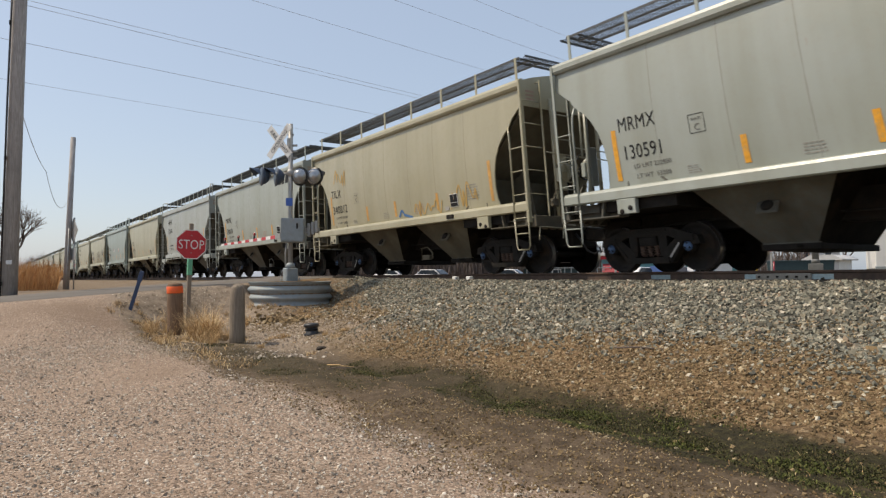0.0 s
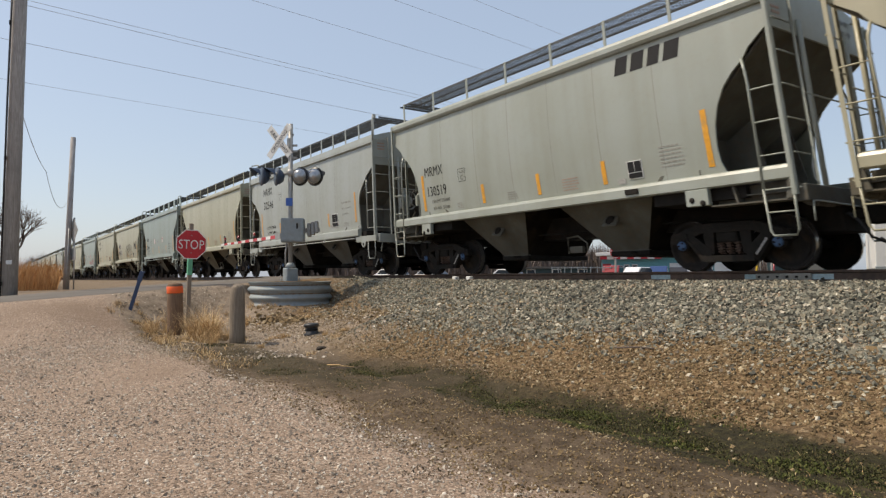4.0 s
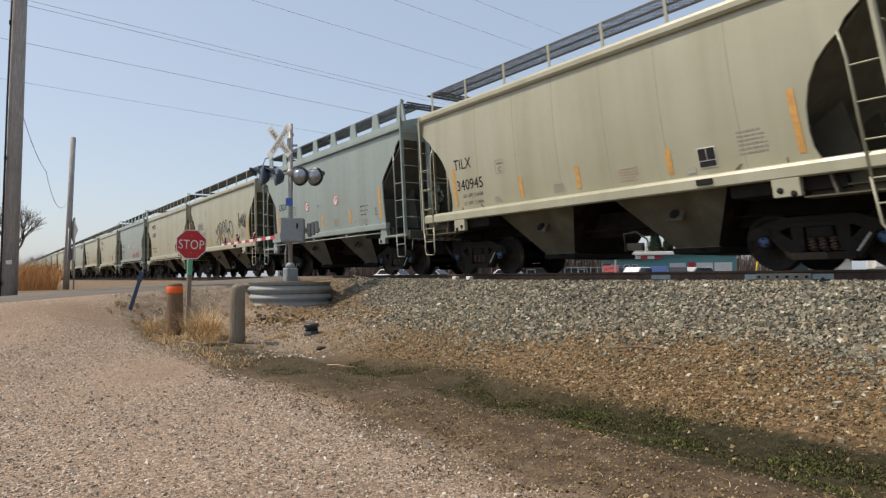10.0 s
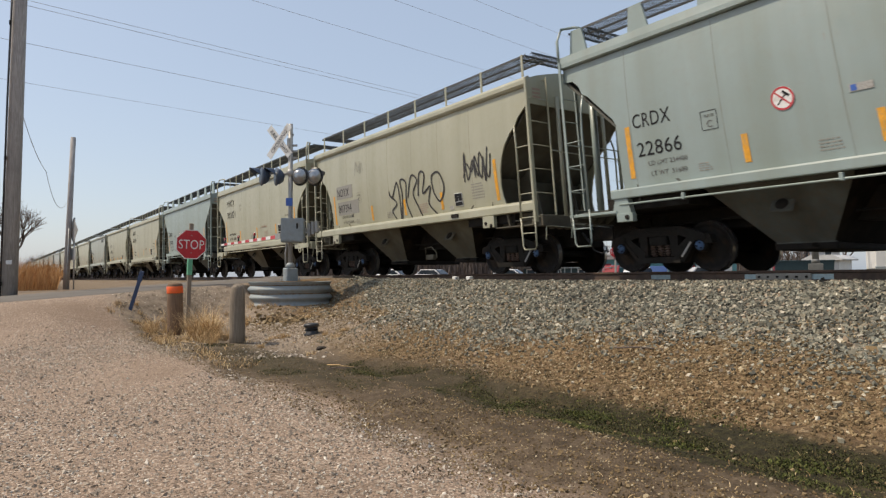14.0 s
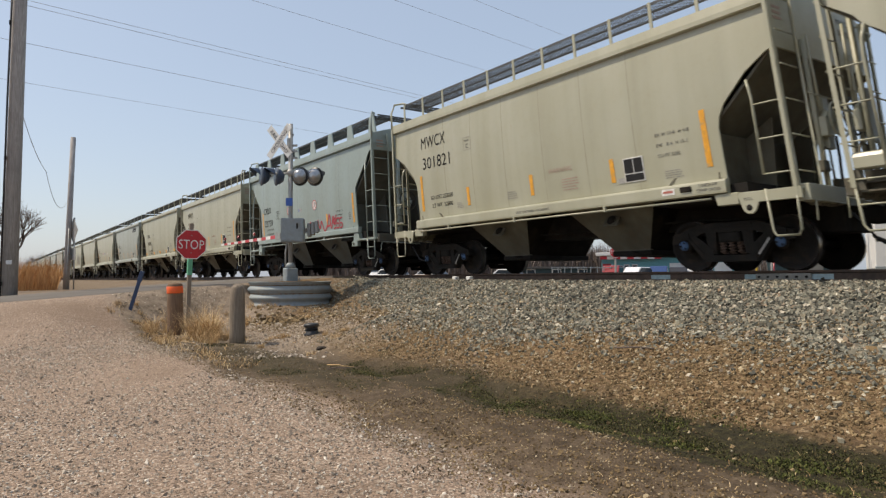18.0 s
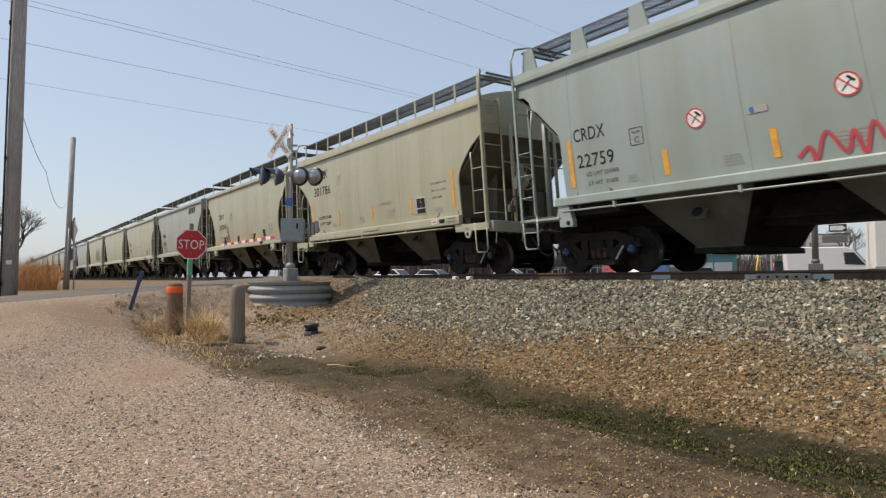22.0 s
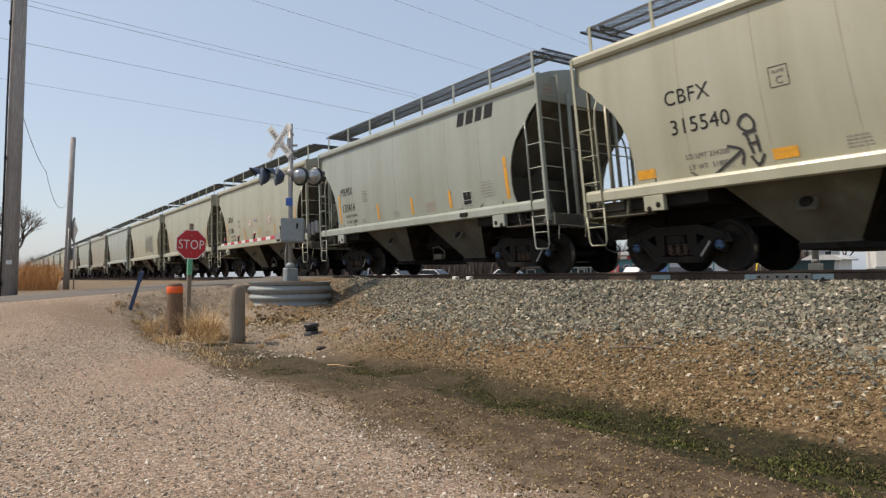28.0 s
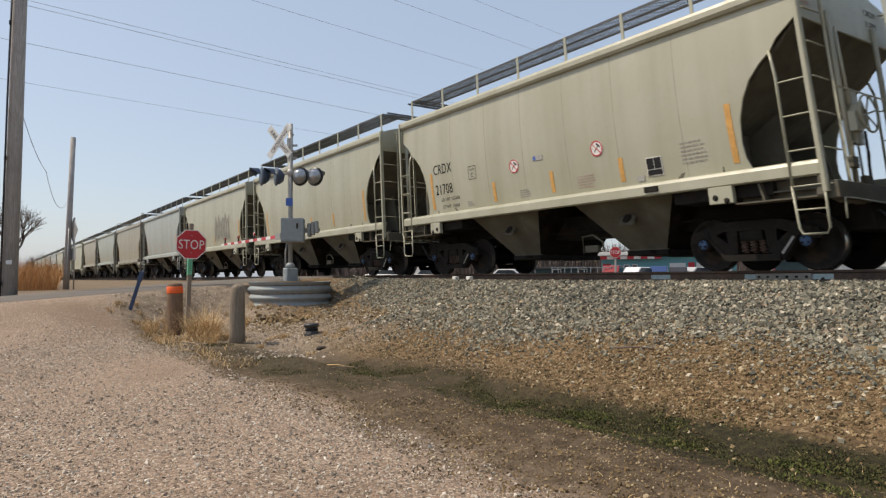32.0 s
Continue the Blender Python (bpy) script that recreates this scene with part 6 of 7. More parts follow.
        part("code_word", text_mesh("PLATE", 0.07, LETTER_SOFT, 1, 1, "CENTER"), None, plate, at=pose(0, y, 0.055))
        if style != "gusset":
            k_ = 1.35 if big else 1.0
            card = part("route_card", bevel(box(bmesh.new(), -0.17 * k_, 0.17 * k_, -0.012, 0, -0.17 * k_, 0.17 * k_), 0.003), WHITE_PAINT, car, "black consolidated stencil panel with white rim", pose(2.85 if big else 2.88, -HALF_W - 0.001, 1.91))
            for (a, b, c, d) in ((-0.156, -0.007, -0.045, 0.156), (0.007, 0.156, -0.045, 0.156), (-0.156, 0.156, -0.156, -0.06)):
                part("stencil_field", box(bmesh.new(), a * k_, b * k_, -0.016, -0.011, c * k_, d * k_), LETTER, card)
        if style == "curved":
            small_print(car, 3.75, 2.05, 0.55, 0.42, 3)
        else:
            xq = 3.0 if style == "gusset" else 3.42
            for k, words in enumerate(("EX W 10-8  H 4-8", "EW   8-4  H 15-1", "CU FT 3280" if style == "gusset" else "CU FT 3250")):
                tagged(part("dimension_words", text_mesh(words, 0.088 if big else 0.066, LETTER if not big else LETTER_SOFT if mark != "NAHX" else LETTER_FADED, 1.08), None, car, at=pose(xq, y, 2.42 - k * 0.19 if big else 2.19 - k * 0.135)), "small black lettering", kind="stuff")
            small_print(car, xq + 0.3, 1.72, 0.4, 0.16, 2, LETTER_FADED)
        small_print(car, -2.75, 1.76, 0.26, 0.16, 2)
        small_print(car, -0.65, 1.80, 0.42, 0.2, 2)
        small_print(car, 1.2, 1.84, 0.5, 0.28, 5, LETTER_PINK)
        part("notice_tag", box(bmesh.new(), 2.44, 2.62, -HALF_W - 0.011, -HALF_W - 0.003, 1.68, 1.78), STENCIL, car, "small white notice tag")
        if style == "curved":
            part("sill_bracket", bevel(box(bmesh.new(), 2.7, 3.0, -HALF_W - 0.085, -HALF_W - 0.04, 1.43, 1.53), 0.008), BLACK_STEEL, car)
    if "tags" in extra:
        for x0_, x1_, z0_, z1_ in ((xt - 0.06, xt + 1.12, zt - 0.08, zt + 0.36), (xt - 0.02, xt + 1.5, zn - 0.08, zn + 0.36)):
            part("repaint_patch", box(bmesh.new(), x0_, x1_, -HALF_W - 0.006, -HALF_W - 0.001, z0_, z1_), LETTER_PATCH, car, "grey repainted patch behind the lettering")
        strokes(car, [zigzag(-2.75, -2.25, 3.3, 3.6, 7, 41), zigzag(-2.7, -2.3, 3.25, 3.7, 5, 43)], 0.014, LETTER_FADED, "thin faded scribble")
    if "logo" in extra:
        bm = bmesh.new()
        for k, (xa, w) in enumerate(((2.67, 0.34), (3.06, 0.34), (3.45, 0.31), (3.81, 0.37))):
            s = 0.07
            prism(bm, [(xa, 3.76), (xa + w - 0.05, 3.76), (xa + w - 0.05 + s, 4.10), (xa + s, 4.10)], y, y + 0.006)
        part("emblem", bm, LETTER, car, "dark slanted emblem of plain blocks")
    if "signs" in extra:
        xs_, zs_ = ((-1.26, 1.23), 2.60) if style == "gusset" else ((-0.95, 1.58), 2.45)
        for xx in xs_:
            no_hammer_sign(car, xx, zs_, 0.185 if style == "gusset" else 0.16)
        part("sticker", box(bmesh.new(), -0.30, 0.02, -HALF_W - 0.011, -HALF_W - 0.003, 2.47, 2.58), STENCIL, car, "small white and blue sticker")
        part("sticker_mark", box(bmesh.new(), -0.28, -0.20, -HALF_W - 0.013, -HALF_W - 0.0115, 2.48, 2.57), BLUE_PLASTIC, car)
        if style == "gusset":
            small_print(car, 4.05, 1.98, 0.18, 0.26, 2, LETTER_SOFT)
    if "warning" in extra:
        for k, words in enumerate(("2 INCH HF", "COMP SHOES")):
            tagged(part("sill_stencil", text_mesh(words, 0.075, LETTER_SOFT, 1.0, 1.0, "CENTER"), None, car, at=pose(4.40, -HALF_W - 0.064, 1.405 - 0.085 * k)), "small black lettering", kind="stuff")
        tagged(part("sill_stencil", text_mesh("PULL", 0.07, LETTER_SOFT, 1.0, 1.0, "CENTER"), None, car, at=pose(5.07, -HALF_W - 0.068, 1.10)), "small black lettering", kind="stuff")
        part("sill_label", box(bmesh.new(), 3.48, 3.74, -HALF_W - 0.066, -HALF_W - 0.058, 1.33, 1.44), WHITE_PAINT, car, "small white label with red print")
        part("sill_label_print", box(bmesh.new(), 3.51, 3.71, -HALF_W - 0.069, -HALF_W - 0.0662, 1.365, 1.405), LETTER_RED, car)
        part("sill_card_holder", bevel(box(bmesh.new(), 3.86, 4.08, -HALF_W - 0.085, -HALF_W - 0.055, 1.35, 1.44), 0.008), BLACK_STEEL, car, "small dark card holder on the sill")
        part("warning_words", text_mesh("WARNING", 0.14, LETTER_PINK, 1.05, 1, "CENTER"), None, car, "red lettering", pose(0.92, y, 2.12))
        part("sill_words", text_mesh("VENT CAR WHEN UNLOADING", 0.075, LETTER_SOFT, 1.0, 1.0, "CENTER"), None, car, "black lettering on the sill", pose(0.05, -HALF_W - 0.064, 1.34))
    if "ochre" in extra:
        strokes(car, [zigzag(0.95, 2.3, 1.75, 1.95, 12, 3), zigzag(2.75, 3.9, 1.8, 2.2, 11, 4), zigzag(-4.15, -3.2, 3.1, 3.5, 9, 5)], 0.035, SPRAY_OCHRE, "ochre spray-painted tag, faded")
        strokes(car, [zigzag(0.05, 0.85, 1.62, 1.74, 7, 5)], 0.07, SPRAY_BLUE, "blue spray-painted tag")
    if "tags" in extra:
        chains = [[(-0.6, 2.5), (-0.45, 2.28), (-0.2, 2.62), (-0.1, 2.7), (0.0, 2.3), (-0.05, 1.6)], [(-0.6, 2.4), (-0.2, 2.1), (-0.5, 1.9), (-0.3, 1.65)], [(0.02, 1.62), (0.15, 2.3), (0.1, 2.75), (0.4, 2.65), (0.35, 2.1), (0.55, 1.62)],
                  [(0.45, 2.2), (0.7, 2.8), (1.0, 2.65), (0.75, 2.3), (0.95, 1.9), (1.1, 1.62)], [(1.0, 2.2), (1.15, 2.82), (1.4, 2.75), (1.25, 2.25), (1.65, 2.4), (1.5, 1.95), (1.85, 1.62)], [(1.8, 2.2), (1.75, 2.65), (2.1, 2.72), (2.3, 2.3), (2.05, 1.95), (1.8, 2.2)]]
        strokes(car, chains, 0.055, SPRAY_BLACK, "large black spray-painted outline tag")
        strokes(car, [zigzag(3.25, 4.25, 2.35, 2.95, 10, 9), zigzag(3.2, 4.3, 2.45, 2.85, 8, 10)], 0.045, SPRAY_BLACK, "black spray-painted tag")
    if "red" in extra:
        strokes(car, [zigzag(0.35, 2.5, 1.62, 1.9, 14, 12), zigzag(2.3, 3.0, 1.72, 2.02, 6, 14)], 0.06, SPRAY_RED, "red spray-painted tag")
        for k, xx in enumerate((2.75, 3.0, 3.25)):
            strokes(car, [[(xx + 0.2, 1.98), (xx, 1.95), (xx, 1.82), (xx + 0.18, 1.78), (xx + 0.16, 1.66), (xx - 0.02, 1.64)]], 0.05, SPRAY_RED, "red spray-painted stroke")
    if "scrawl" in extra:
        loops = [[(-2.37, 2.45), (-2.25, 2.48), (-2.16, 2.35), (-2.19, 2.22), (-2.33, 2.23), (-2.42, 2.35), (-2.36, 2.45)], [(-2.38, 2.18), (-2.14, 2.21)], [(-2.33, 2.2), (-2.26, 1.85)], [(-2.16, 2.14), (-2.15, 1.86)], [(-2.32, 2.0), (-2.13, 2.03)],
                 [(-2.31, 1.82), (-2.21, 1.66), (-2.09, 1.82)], [(-2.23, 1.7), (-2.15, 1.41), (-2.05, 1.5), (-2.1, 1.62)], [(-3.2, 1.56), (-2.98, 1.62), (-2.45, 1.93)], [(-2.69, 2.04), (-2.44, 1.93), (-2.48, 1.7)]]
        strokes(car, loops, 0.045, SPRAY_BLACK, "black scrawled spray tag with an arrow")
    if "haze" in extra:
        strokes(car, [zigzag(0.5, 3.0, 2.0, 3.1, 10, 31), zigzag(0.6, 3.0, 1.9, 2.9, 9, 33)], 0.11, LETTER_FADED, "faded dark spray-painted tag")
    # hand brake at one end
    if mark:
        s = brake
        col = part("brake_mount", bevel(box(bmesh.new(), s * 5.92 - 0.05, s * 5.92 + 0.05, -0.66, -0.46, 1.9, 2.75), 0.01), PAINT, car)
        housing = bmesh.new()
        lathe(housing, [(0.05, s * 5.93), (0.20, s * 5.94), (0.21, s * 6.03), (0.13, s * 6.08), (0.05, s * 6.09)], "x", 16)
        for v in housing.verts:
            v.co.y -= 0.57
            v.co.z += 2.33
        box(housing, min(s * 5.93, s * 6.05), max(s * 5.93, s * 6.05), -0.80, -0.60, 2.08, 2.40)
        case = part("brake_housing", bevel(housing, 0.012), PAINT, car, "hand brake gear housing")
        wheel = torus(bmesh.new(), 0.29, 0.018, (s * 6.14, -0.57, 2.35))
        rim_mat = LAMP_BLACK if s < 0 or style == "gusset" else PAINT
        hand = part("brake_wheel", wheel, rim_mat, car, "spoked hand brake wheel")
        for k in range(6):
            a = 2 * math.pi * k / 6 + 0.3
            part("spoke", tube(bmesh.new(), [(s * 6.10, -0.57, 2.35), (s * 6.14, -0.57 + 0.29 * math.cos(a), 2.35 + 0.29 * math.sin(a))], 0.014, 5), rim_mat, hand).color = color
        stay = part("brake_stay", tube(bmesh.new(), [(s * 5.96, -0.80, 3.75), (s * 5.99, -0.79, 2.5)], 0.022, 6), PAINT, car, "thin stay above the hand brake")
        for o in (col, case, hand, stay):
            o.color = color
        part("brake_rod", tube(bmesh.new(), [(s * 6.02, -0.52, 2.1), (s * 6.01, -0.5, 1.75), (s * 5.97, -0.44, 1.6), (s * 5.95, -0.44, 1.0)], 0.022, 6), BLACK_STEEL, car)
        part("brake_pipe_loop", tube(bmesh.new(), [(s * 5.95, -0.95, 1.2), (s * 5.98, -0.95, 1.75), (s * 5.98, -0.85, 1.9), (s * 5.97, -0.7, 1.85), (s * 5.96, -0.68, 1.22)], 0.016, 6), GRIMY_SHADED, car).color = color
        for a, b, c, d, e, f in ((5.95, 0.06, -1.02, -0.84, 1.5, 1.68), (5.93, 0.05, -0.62, -0.40, 1.22, 1.42)):
            part("retainer_valve", bevel(box(bmesh.new(), s * a - b, s * a + b, c, d, e, f), 0.015), GRIMY_SHADED, car, "small dirty valve at the car end").color = color
    # lettering on the end panel and the placard between the ladder stiles
    if mark:
        for k, words in enumerate((mark, number)):
            tagged(part("end_lettering", text_mesh(words, 0.15, LETTER_SOFT, 1.05), None, car, at=pose(5.842, 0.55, RAIL[style][1] - 0.16 - 0.2 * k, 0, 0, 90)), "small black lettering", kind="stuff")
        bars = bmesh.new()
        for k in range(3):
            box(bars, 5.838, 5.842, -1.46, -1.22, RAIL[style][1] - 0.30 - 0.09 * k, RAIL[style][1] - 0.255 - 0.09 * k)
        tagged(part("end_notice", bars, LETTER_PINK, car), "faded red unreadable print", kind="stuff")


train = []
bare = {}
for style, color, x, *rest in CARS:
    if style not in bare:
        bare[style] = car = build_car(style)
        car.matrix_basis = pose(x, TRACK_Y, 0)
    else:
        car = copy_thing(bare[style], pose(x, TRACK_Y, 0))
    train.append((car, x))
# lettering and tags come after the copying, so that each car carries only its own
for (car, _), (style, color, x, mark, number, load, light, brake, extra, label) in zip(train, CARS):
    tagged(car, label)
    before = set(car.children_recursive)
    dress_car(car, style, color, mark, number, load, light, brake, extra)
    for o in car.children_recursive:
        if o not in before and not o.name.startswith(("brake", "sill", "end_", "retainer", "spoke")):
            hug(o, style)


# ---- beyond the track ----
GROUND_Z = -0.8
TEAL = worn("teal_siding", (0.10, 0.30, 0.33), 0.6, scale=3, spread=0.12)
SHED_WHITE = worn("white_siding", (0.66, 0.66, 0.64), 0.6, scale=2, spread=0.08)
ROOF_GREY = worn("pale_roofing", (0.48, 0.48, 0.47), 0.8, scale=2, spread=0.12)
DARK_ROOF = worn("dark_shingle", (0.09, 0.085, 0.08), 0.9, scale=3, spread=0.2)
DARK_TEAL = worn("dark_teal_steel", (0.012, 0.035, 0.04), 0.6, scale=3, spread=0.2)
GLASS = Nodes("dark_glass", 0.08).color((0.03, 0.04, 0.05)).m
TYRE = worn("tyre_rubber", (0.02, 0.02, 0.02), 0.9)
YELLOW = worn("yellow_paint", (0.65, 0.42, 0.03), 0.5)
CAR_PAINTS = {k: worn(k + "_car_paint", c, 0.3, scale=2, spread=0.05) for k, c in (("white", (0.7, 0.7, 0.7)), ("red", (0.27, 0.02, 0.025)), ("blue", (0.025, 0.06, 0.17)), ("dark", (0.03, 0.03, 0.035)), ("silver", (0.42, 0.43, 0.44)))}


def spot(px_, depth, z=GROUND_Z):
    """A place on the ground beyond the track, by the bearing of a column and its depth."""
    lat = (px_ - 784) / 1168.66 * depth
    f = Vector((-math.sin(radians(YAW)), math.cos(radians(YAW)), 0))
    r_ = Vector((math.cos(radians(YAW)), math.sin(radians(YAW)), 0))
    p = f * depth + r_ * lat
    return Vector((p.x, p.y, z))


def house(px_, depth, w, d, h, roof_h, wall, roof, turn, label, doors=(), windows=()):
    p = spot(px_, depth)
    g = empty("building", pose(p.x, p.y, p.z, 0, 0, turn), label, "building")
    part("wall", bevel(box(bmesh.new(), -w / 2, w / 2, -d / 2, d / 2, 0, h), 0.02), wall, g)
    part("roof", prism(bmesh.new(), [(-w / 2 - 0.4, h), (w / 2 + 0.4, h), (w / 2 + 0.4, h + 0.12), (w * 0.35, h + roof_h), (-w * 0.35, h + roof_h), (-w / 2 - 0.4, h + 0.12)], -d / 2 - 0.4, d / 2 + 0.4), roof, g)
    for x, ww, hh in doors:
        dr = part("garage_door", bevel(box(bmesh.new(), x - ww / 2, x + ww / 2, -d / 2 - 0.05, -d / 2 + 0.05, 0.02, hh), 0.01), SHED_WHITE, g)
        for k in range(3):
            part("door_panel", box(bmesh.new(), x - ww / 2 + 0.1, x + ww / 2 - 0.1, -d / 2 - 0.07, -d / 2 - 0.052, 0.15 + k * hh / 3.2, 0.02 + (k + 0.9) * hh / 3.2), SHED_WHITE, dr)
    for x, z, ww, hh in windows:
        fr = part("window", bevel(box(bmesh.new(), x - ww / 2, x + ww / 2, -d / 2 - 0.05, -d / 2 + 0.03, z, z + hh), 0.01), SHED_WHITE, g)
        part("pane", box(bmesh.new(), x - ww / 2 + 0.08, x + ww / 2 - 0.08, -d / 2 - 0.065, -d / 2 - 0.052, z + 0.08, z + hh - 0.08), GLASS, fr)
    return g


def facing(px_):
    return YAW - math.degrees(math.atan((px_ - 784) / 1168.66))


shop = house(1180, 70, 12.8, 8, 2.72, 0.02, TEAL, SHED_WHITE, facing(1180), "low teal workshop with white flat roof, garage doors and red sign",
             doors=((1.0, 1.5, 1.9), (3.5, 1.5, 1.9), (5.2, 1.6, 1.9)), windows=((-3.9, 0.9, 0.55, 0.9), (-3.1, 0.9, 0.55, 0.9), (-5.6, 0.9, 0.6, 0.9)))
part("fascia", bevel(box(bmesh.new(), -6.9, 6.9, -4.9, -4.3, 2.72, 3.05), 0.03), SHED_WHITE, shop, "broad white roof edge")
part("wall_sign", bevel(box(bmesh.new(), 2.0, 2.6, -4.12, -4.02, 1.35, 1.95), 0.02), RED_PAINT, shop, "small red wall sign")
house(1468, 60, 2.6, 3, 1.9, 0.5, SHED_WHITE, ROOF_GREY, facing(1468) - 20, "small white gabled shed", windows=((0.5, 0.7, 0.5, 0.6),))
house(1448, 95, 5.2, 6, 4.6, 1.6, ROOF_GREY, ROOF_GREY, facing(1448), "grey two-storey house behind the trees", windows=((-1.4, 2.8, 0.9, 1.1), (1.2, 2.8, 0.9, 1.1)))
house(985, 95, 9, 9, 1.7, 0.3, DARK_TEAL, DARK_ROOF, facing(990), "long low dark building behind a fence", windows=((-3.5, 0.9, 1.2, 0.7), (0, 0.9, 1.2, 0.7), (3.5, 0.9, 1.2, 0.7)))
fence = empty("fence", pose(*spot(1045, 62)[:], 0, 0, facing(1045)), "pale metal fence of upright posts", "fence")
for k in range(13):
    part("fence_post", bevel(box(bmesh.new(), -0.04, 0.04, -0.04, 0.04, 0, 1.55), 0.008), GALV, fence, at=pose(-3.6 + k * 0.6, 0, 0))
for z in (0.4, 1.45):
    part("fence_rail", bevel(box(bmesh.new(), -3.65, 3.65, -0.02, 0.02, z - 0.03, z + 0.03), 0.006), GALV, fence)
q = spot(1345, 46)
g = empty("street_sign", pose(q.x, q.y, q.z, 0, 0, facing(1345)), "green street sign on a thin post", "street sign")
part("post", tube(bmesh.new(), [(0, 0, 0), (0, 0, 2.5)], 0.03, 6), GALV_DULL, g)
part("sign_plate", bevel(box(bmesh.new(), -0.45, 0.45, -0.05, -0.03, 2.05, 2.4), 0.006), SIGN_GREEN, g)
p = spot(1443, 27)
g = empty("signal_mast", pose(p.x, p.y, p.z, 0, 0, facing(1443)), "grey steel signal mast with cabinet and signs beyond the track", "signal mast")
part("mast", tube(bmesh.new(), [(0, 0, -0.2), (0, 0, 7.1)], 0.125, 12), MAST_GREY, g)
part("cabinet", bevel(box(bmesh.new(), -0.27, 0.27, -0.2, 0.2, 0.3, 1.15), 0.02), MAST_GREY, g, "grey steel cabinet at the foot of the mast")
part("collar", lathe(bmesh.new(), [(0.10, 1.15), (0.17, 1.18), (0.15, 1.30), (0.10, 1.36)], "z", 14), MAST_GREY, g)
part("signal_bracket", lathe(bmesh.new(), [(0.13, 6.75), (0.22, 6.85), (0.20, 7.05), (0.30, 7.12), (0.10, 7.2)], "z", 14), LAMP_BLACK, g, "black bracket on top of the mast")
head = lathe(bmesh.new(), [(0.02, -0.10), (0.40, -0.04), (0.40, 0.0), (0.20, 0.04), (0.17, 0.30), (0.02, 0.32)], "y", 24)
for v in head.verts:
    v.co.z *= 1.7
part("signal_head", head, LAMP_BLACK, g, "black oval signal head turned away", pose(-0.05, 0, 7.85))
part("sign_bracket", bevel(box(bmesh.new(), -0.1, 1.25, -0.04, 0.04, 2.30, 2.36), 0.008), MAST_GREY, g)
part("lower_plate", bevel(box(bmesh.new(), 0.25, 1.15, -0.07, -0.05, 1.98, 2.28), 0.006), MAST_GREY, g, "dull grey plate under the arrow sign")
arrow = part("arrow_sign", bevel(box(bmesh.new(), 0.50, 1.12, -0.075, -0.05, 2.42, 2.72), 0.006), LAMP_BLACK, g, "black sign with a white arrow")
part("white_arrow", prism(bmesh.new(), [(0.54, 2.48), (0.92, 2.48), (0.92, 2.44), (1.09, 2.57), (0.92, 2.70), (0.92, 2.66), (0.54, 2.66)], -0.08, -0.0755), WHITE_PAINT, arrow)
p = spot(1604, 26)
g = empty("box_trailer", pose(p.x, p.y, p.z, 0, 0, 30), "white box trailer parked beyond the track", "trailer")
part("box", bevel(box(bmesh.new(), -1.2, 5, -1.2, 1.2, 0.9, 2.85), 0.03), SHED_WHITE, g)
part("rub_rail", bevel(box(bmesh.new(), -1.22, 5.02, -1.24, -1.2, 0.86, 1.0), 0.01), GALV, g)
for x in (0.2, 4.0):
    for y in (-1.0, 1.0):
        part("wheel", lathe(bmesh.new(), [(0.2, y - 0.12), (0.42, y - 0.12), (0.45, y), (0.42, y + 0.12), (0.2, y + 0.12)], "y", 18), TYRE, g, at=pose(x, 0, 0.45))
part("bed", bevel(box(bmesh.new(), -1.2, 5, -0.6, 0.6, 0.5, 0.9), 0.02), BLACK_STEEL, g)
p = spot(1415, 57)
g = empty("dumpster", pose(p.x, p.y, p.z, 0, 0, 40), "dark teal steel dumpster with lid", "dumpster")
part("bin", prism(bmesh.new(), [(-2.3, 0.1), (2.3, 0.1), (2.4, 1.75), (-2.4, 1.75)], -1.0, 1.0), DARK_TEAL, g)
part("lid", bevel(box(bmesh.new(), -2.45, 2.45, -1.05, 1.05, 1.75, 1.88), 0.02), DARK_TEAL, g)
for px_, m_, lean_, h in ((1334, YELLOW, 8, 2.1), (1369, CAR_PAINTS["red"], 0, 1.6)):
    q = spot(px_, 46)
    bm = tube(bmesh.new(), [(0, 0, 0), (0, 0, h)], 0.06, 8)
    thing("guard_post", bm, m_, pose(q.x, q.y, q.z, 0, lean_, facing(px_)), "painted guard post beside the far lot", "post", "guard posts")


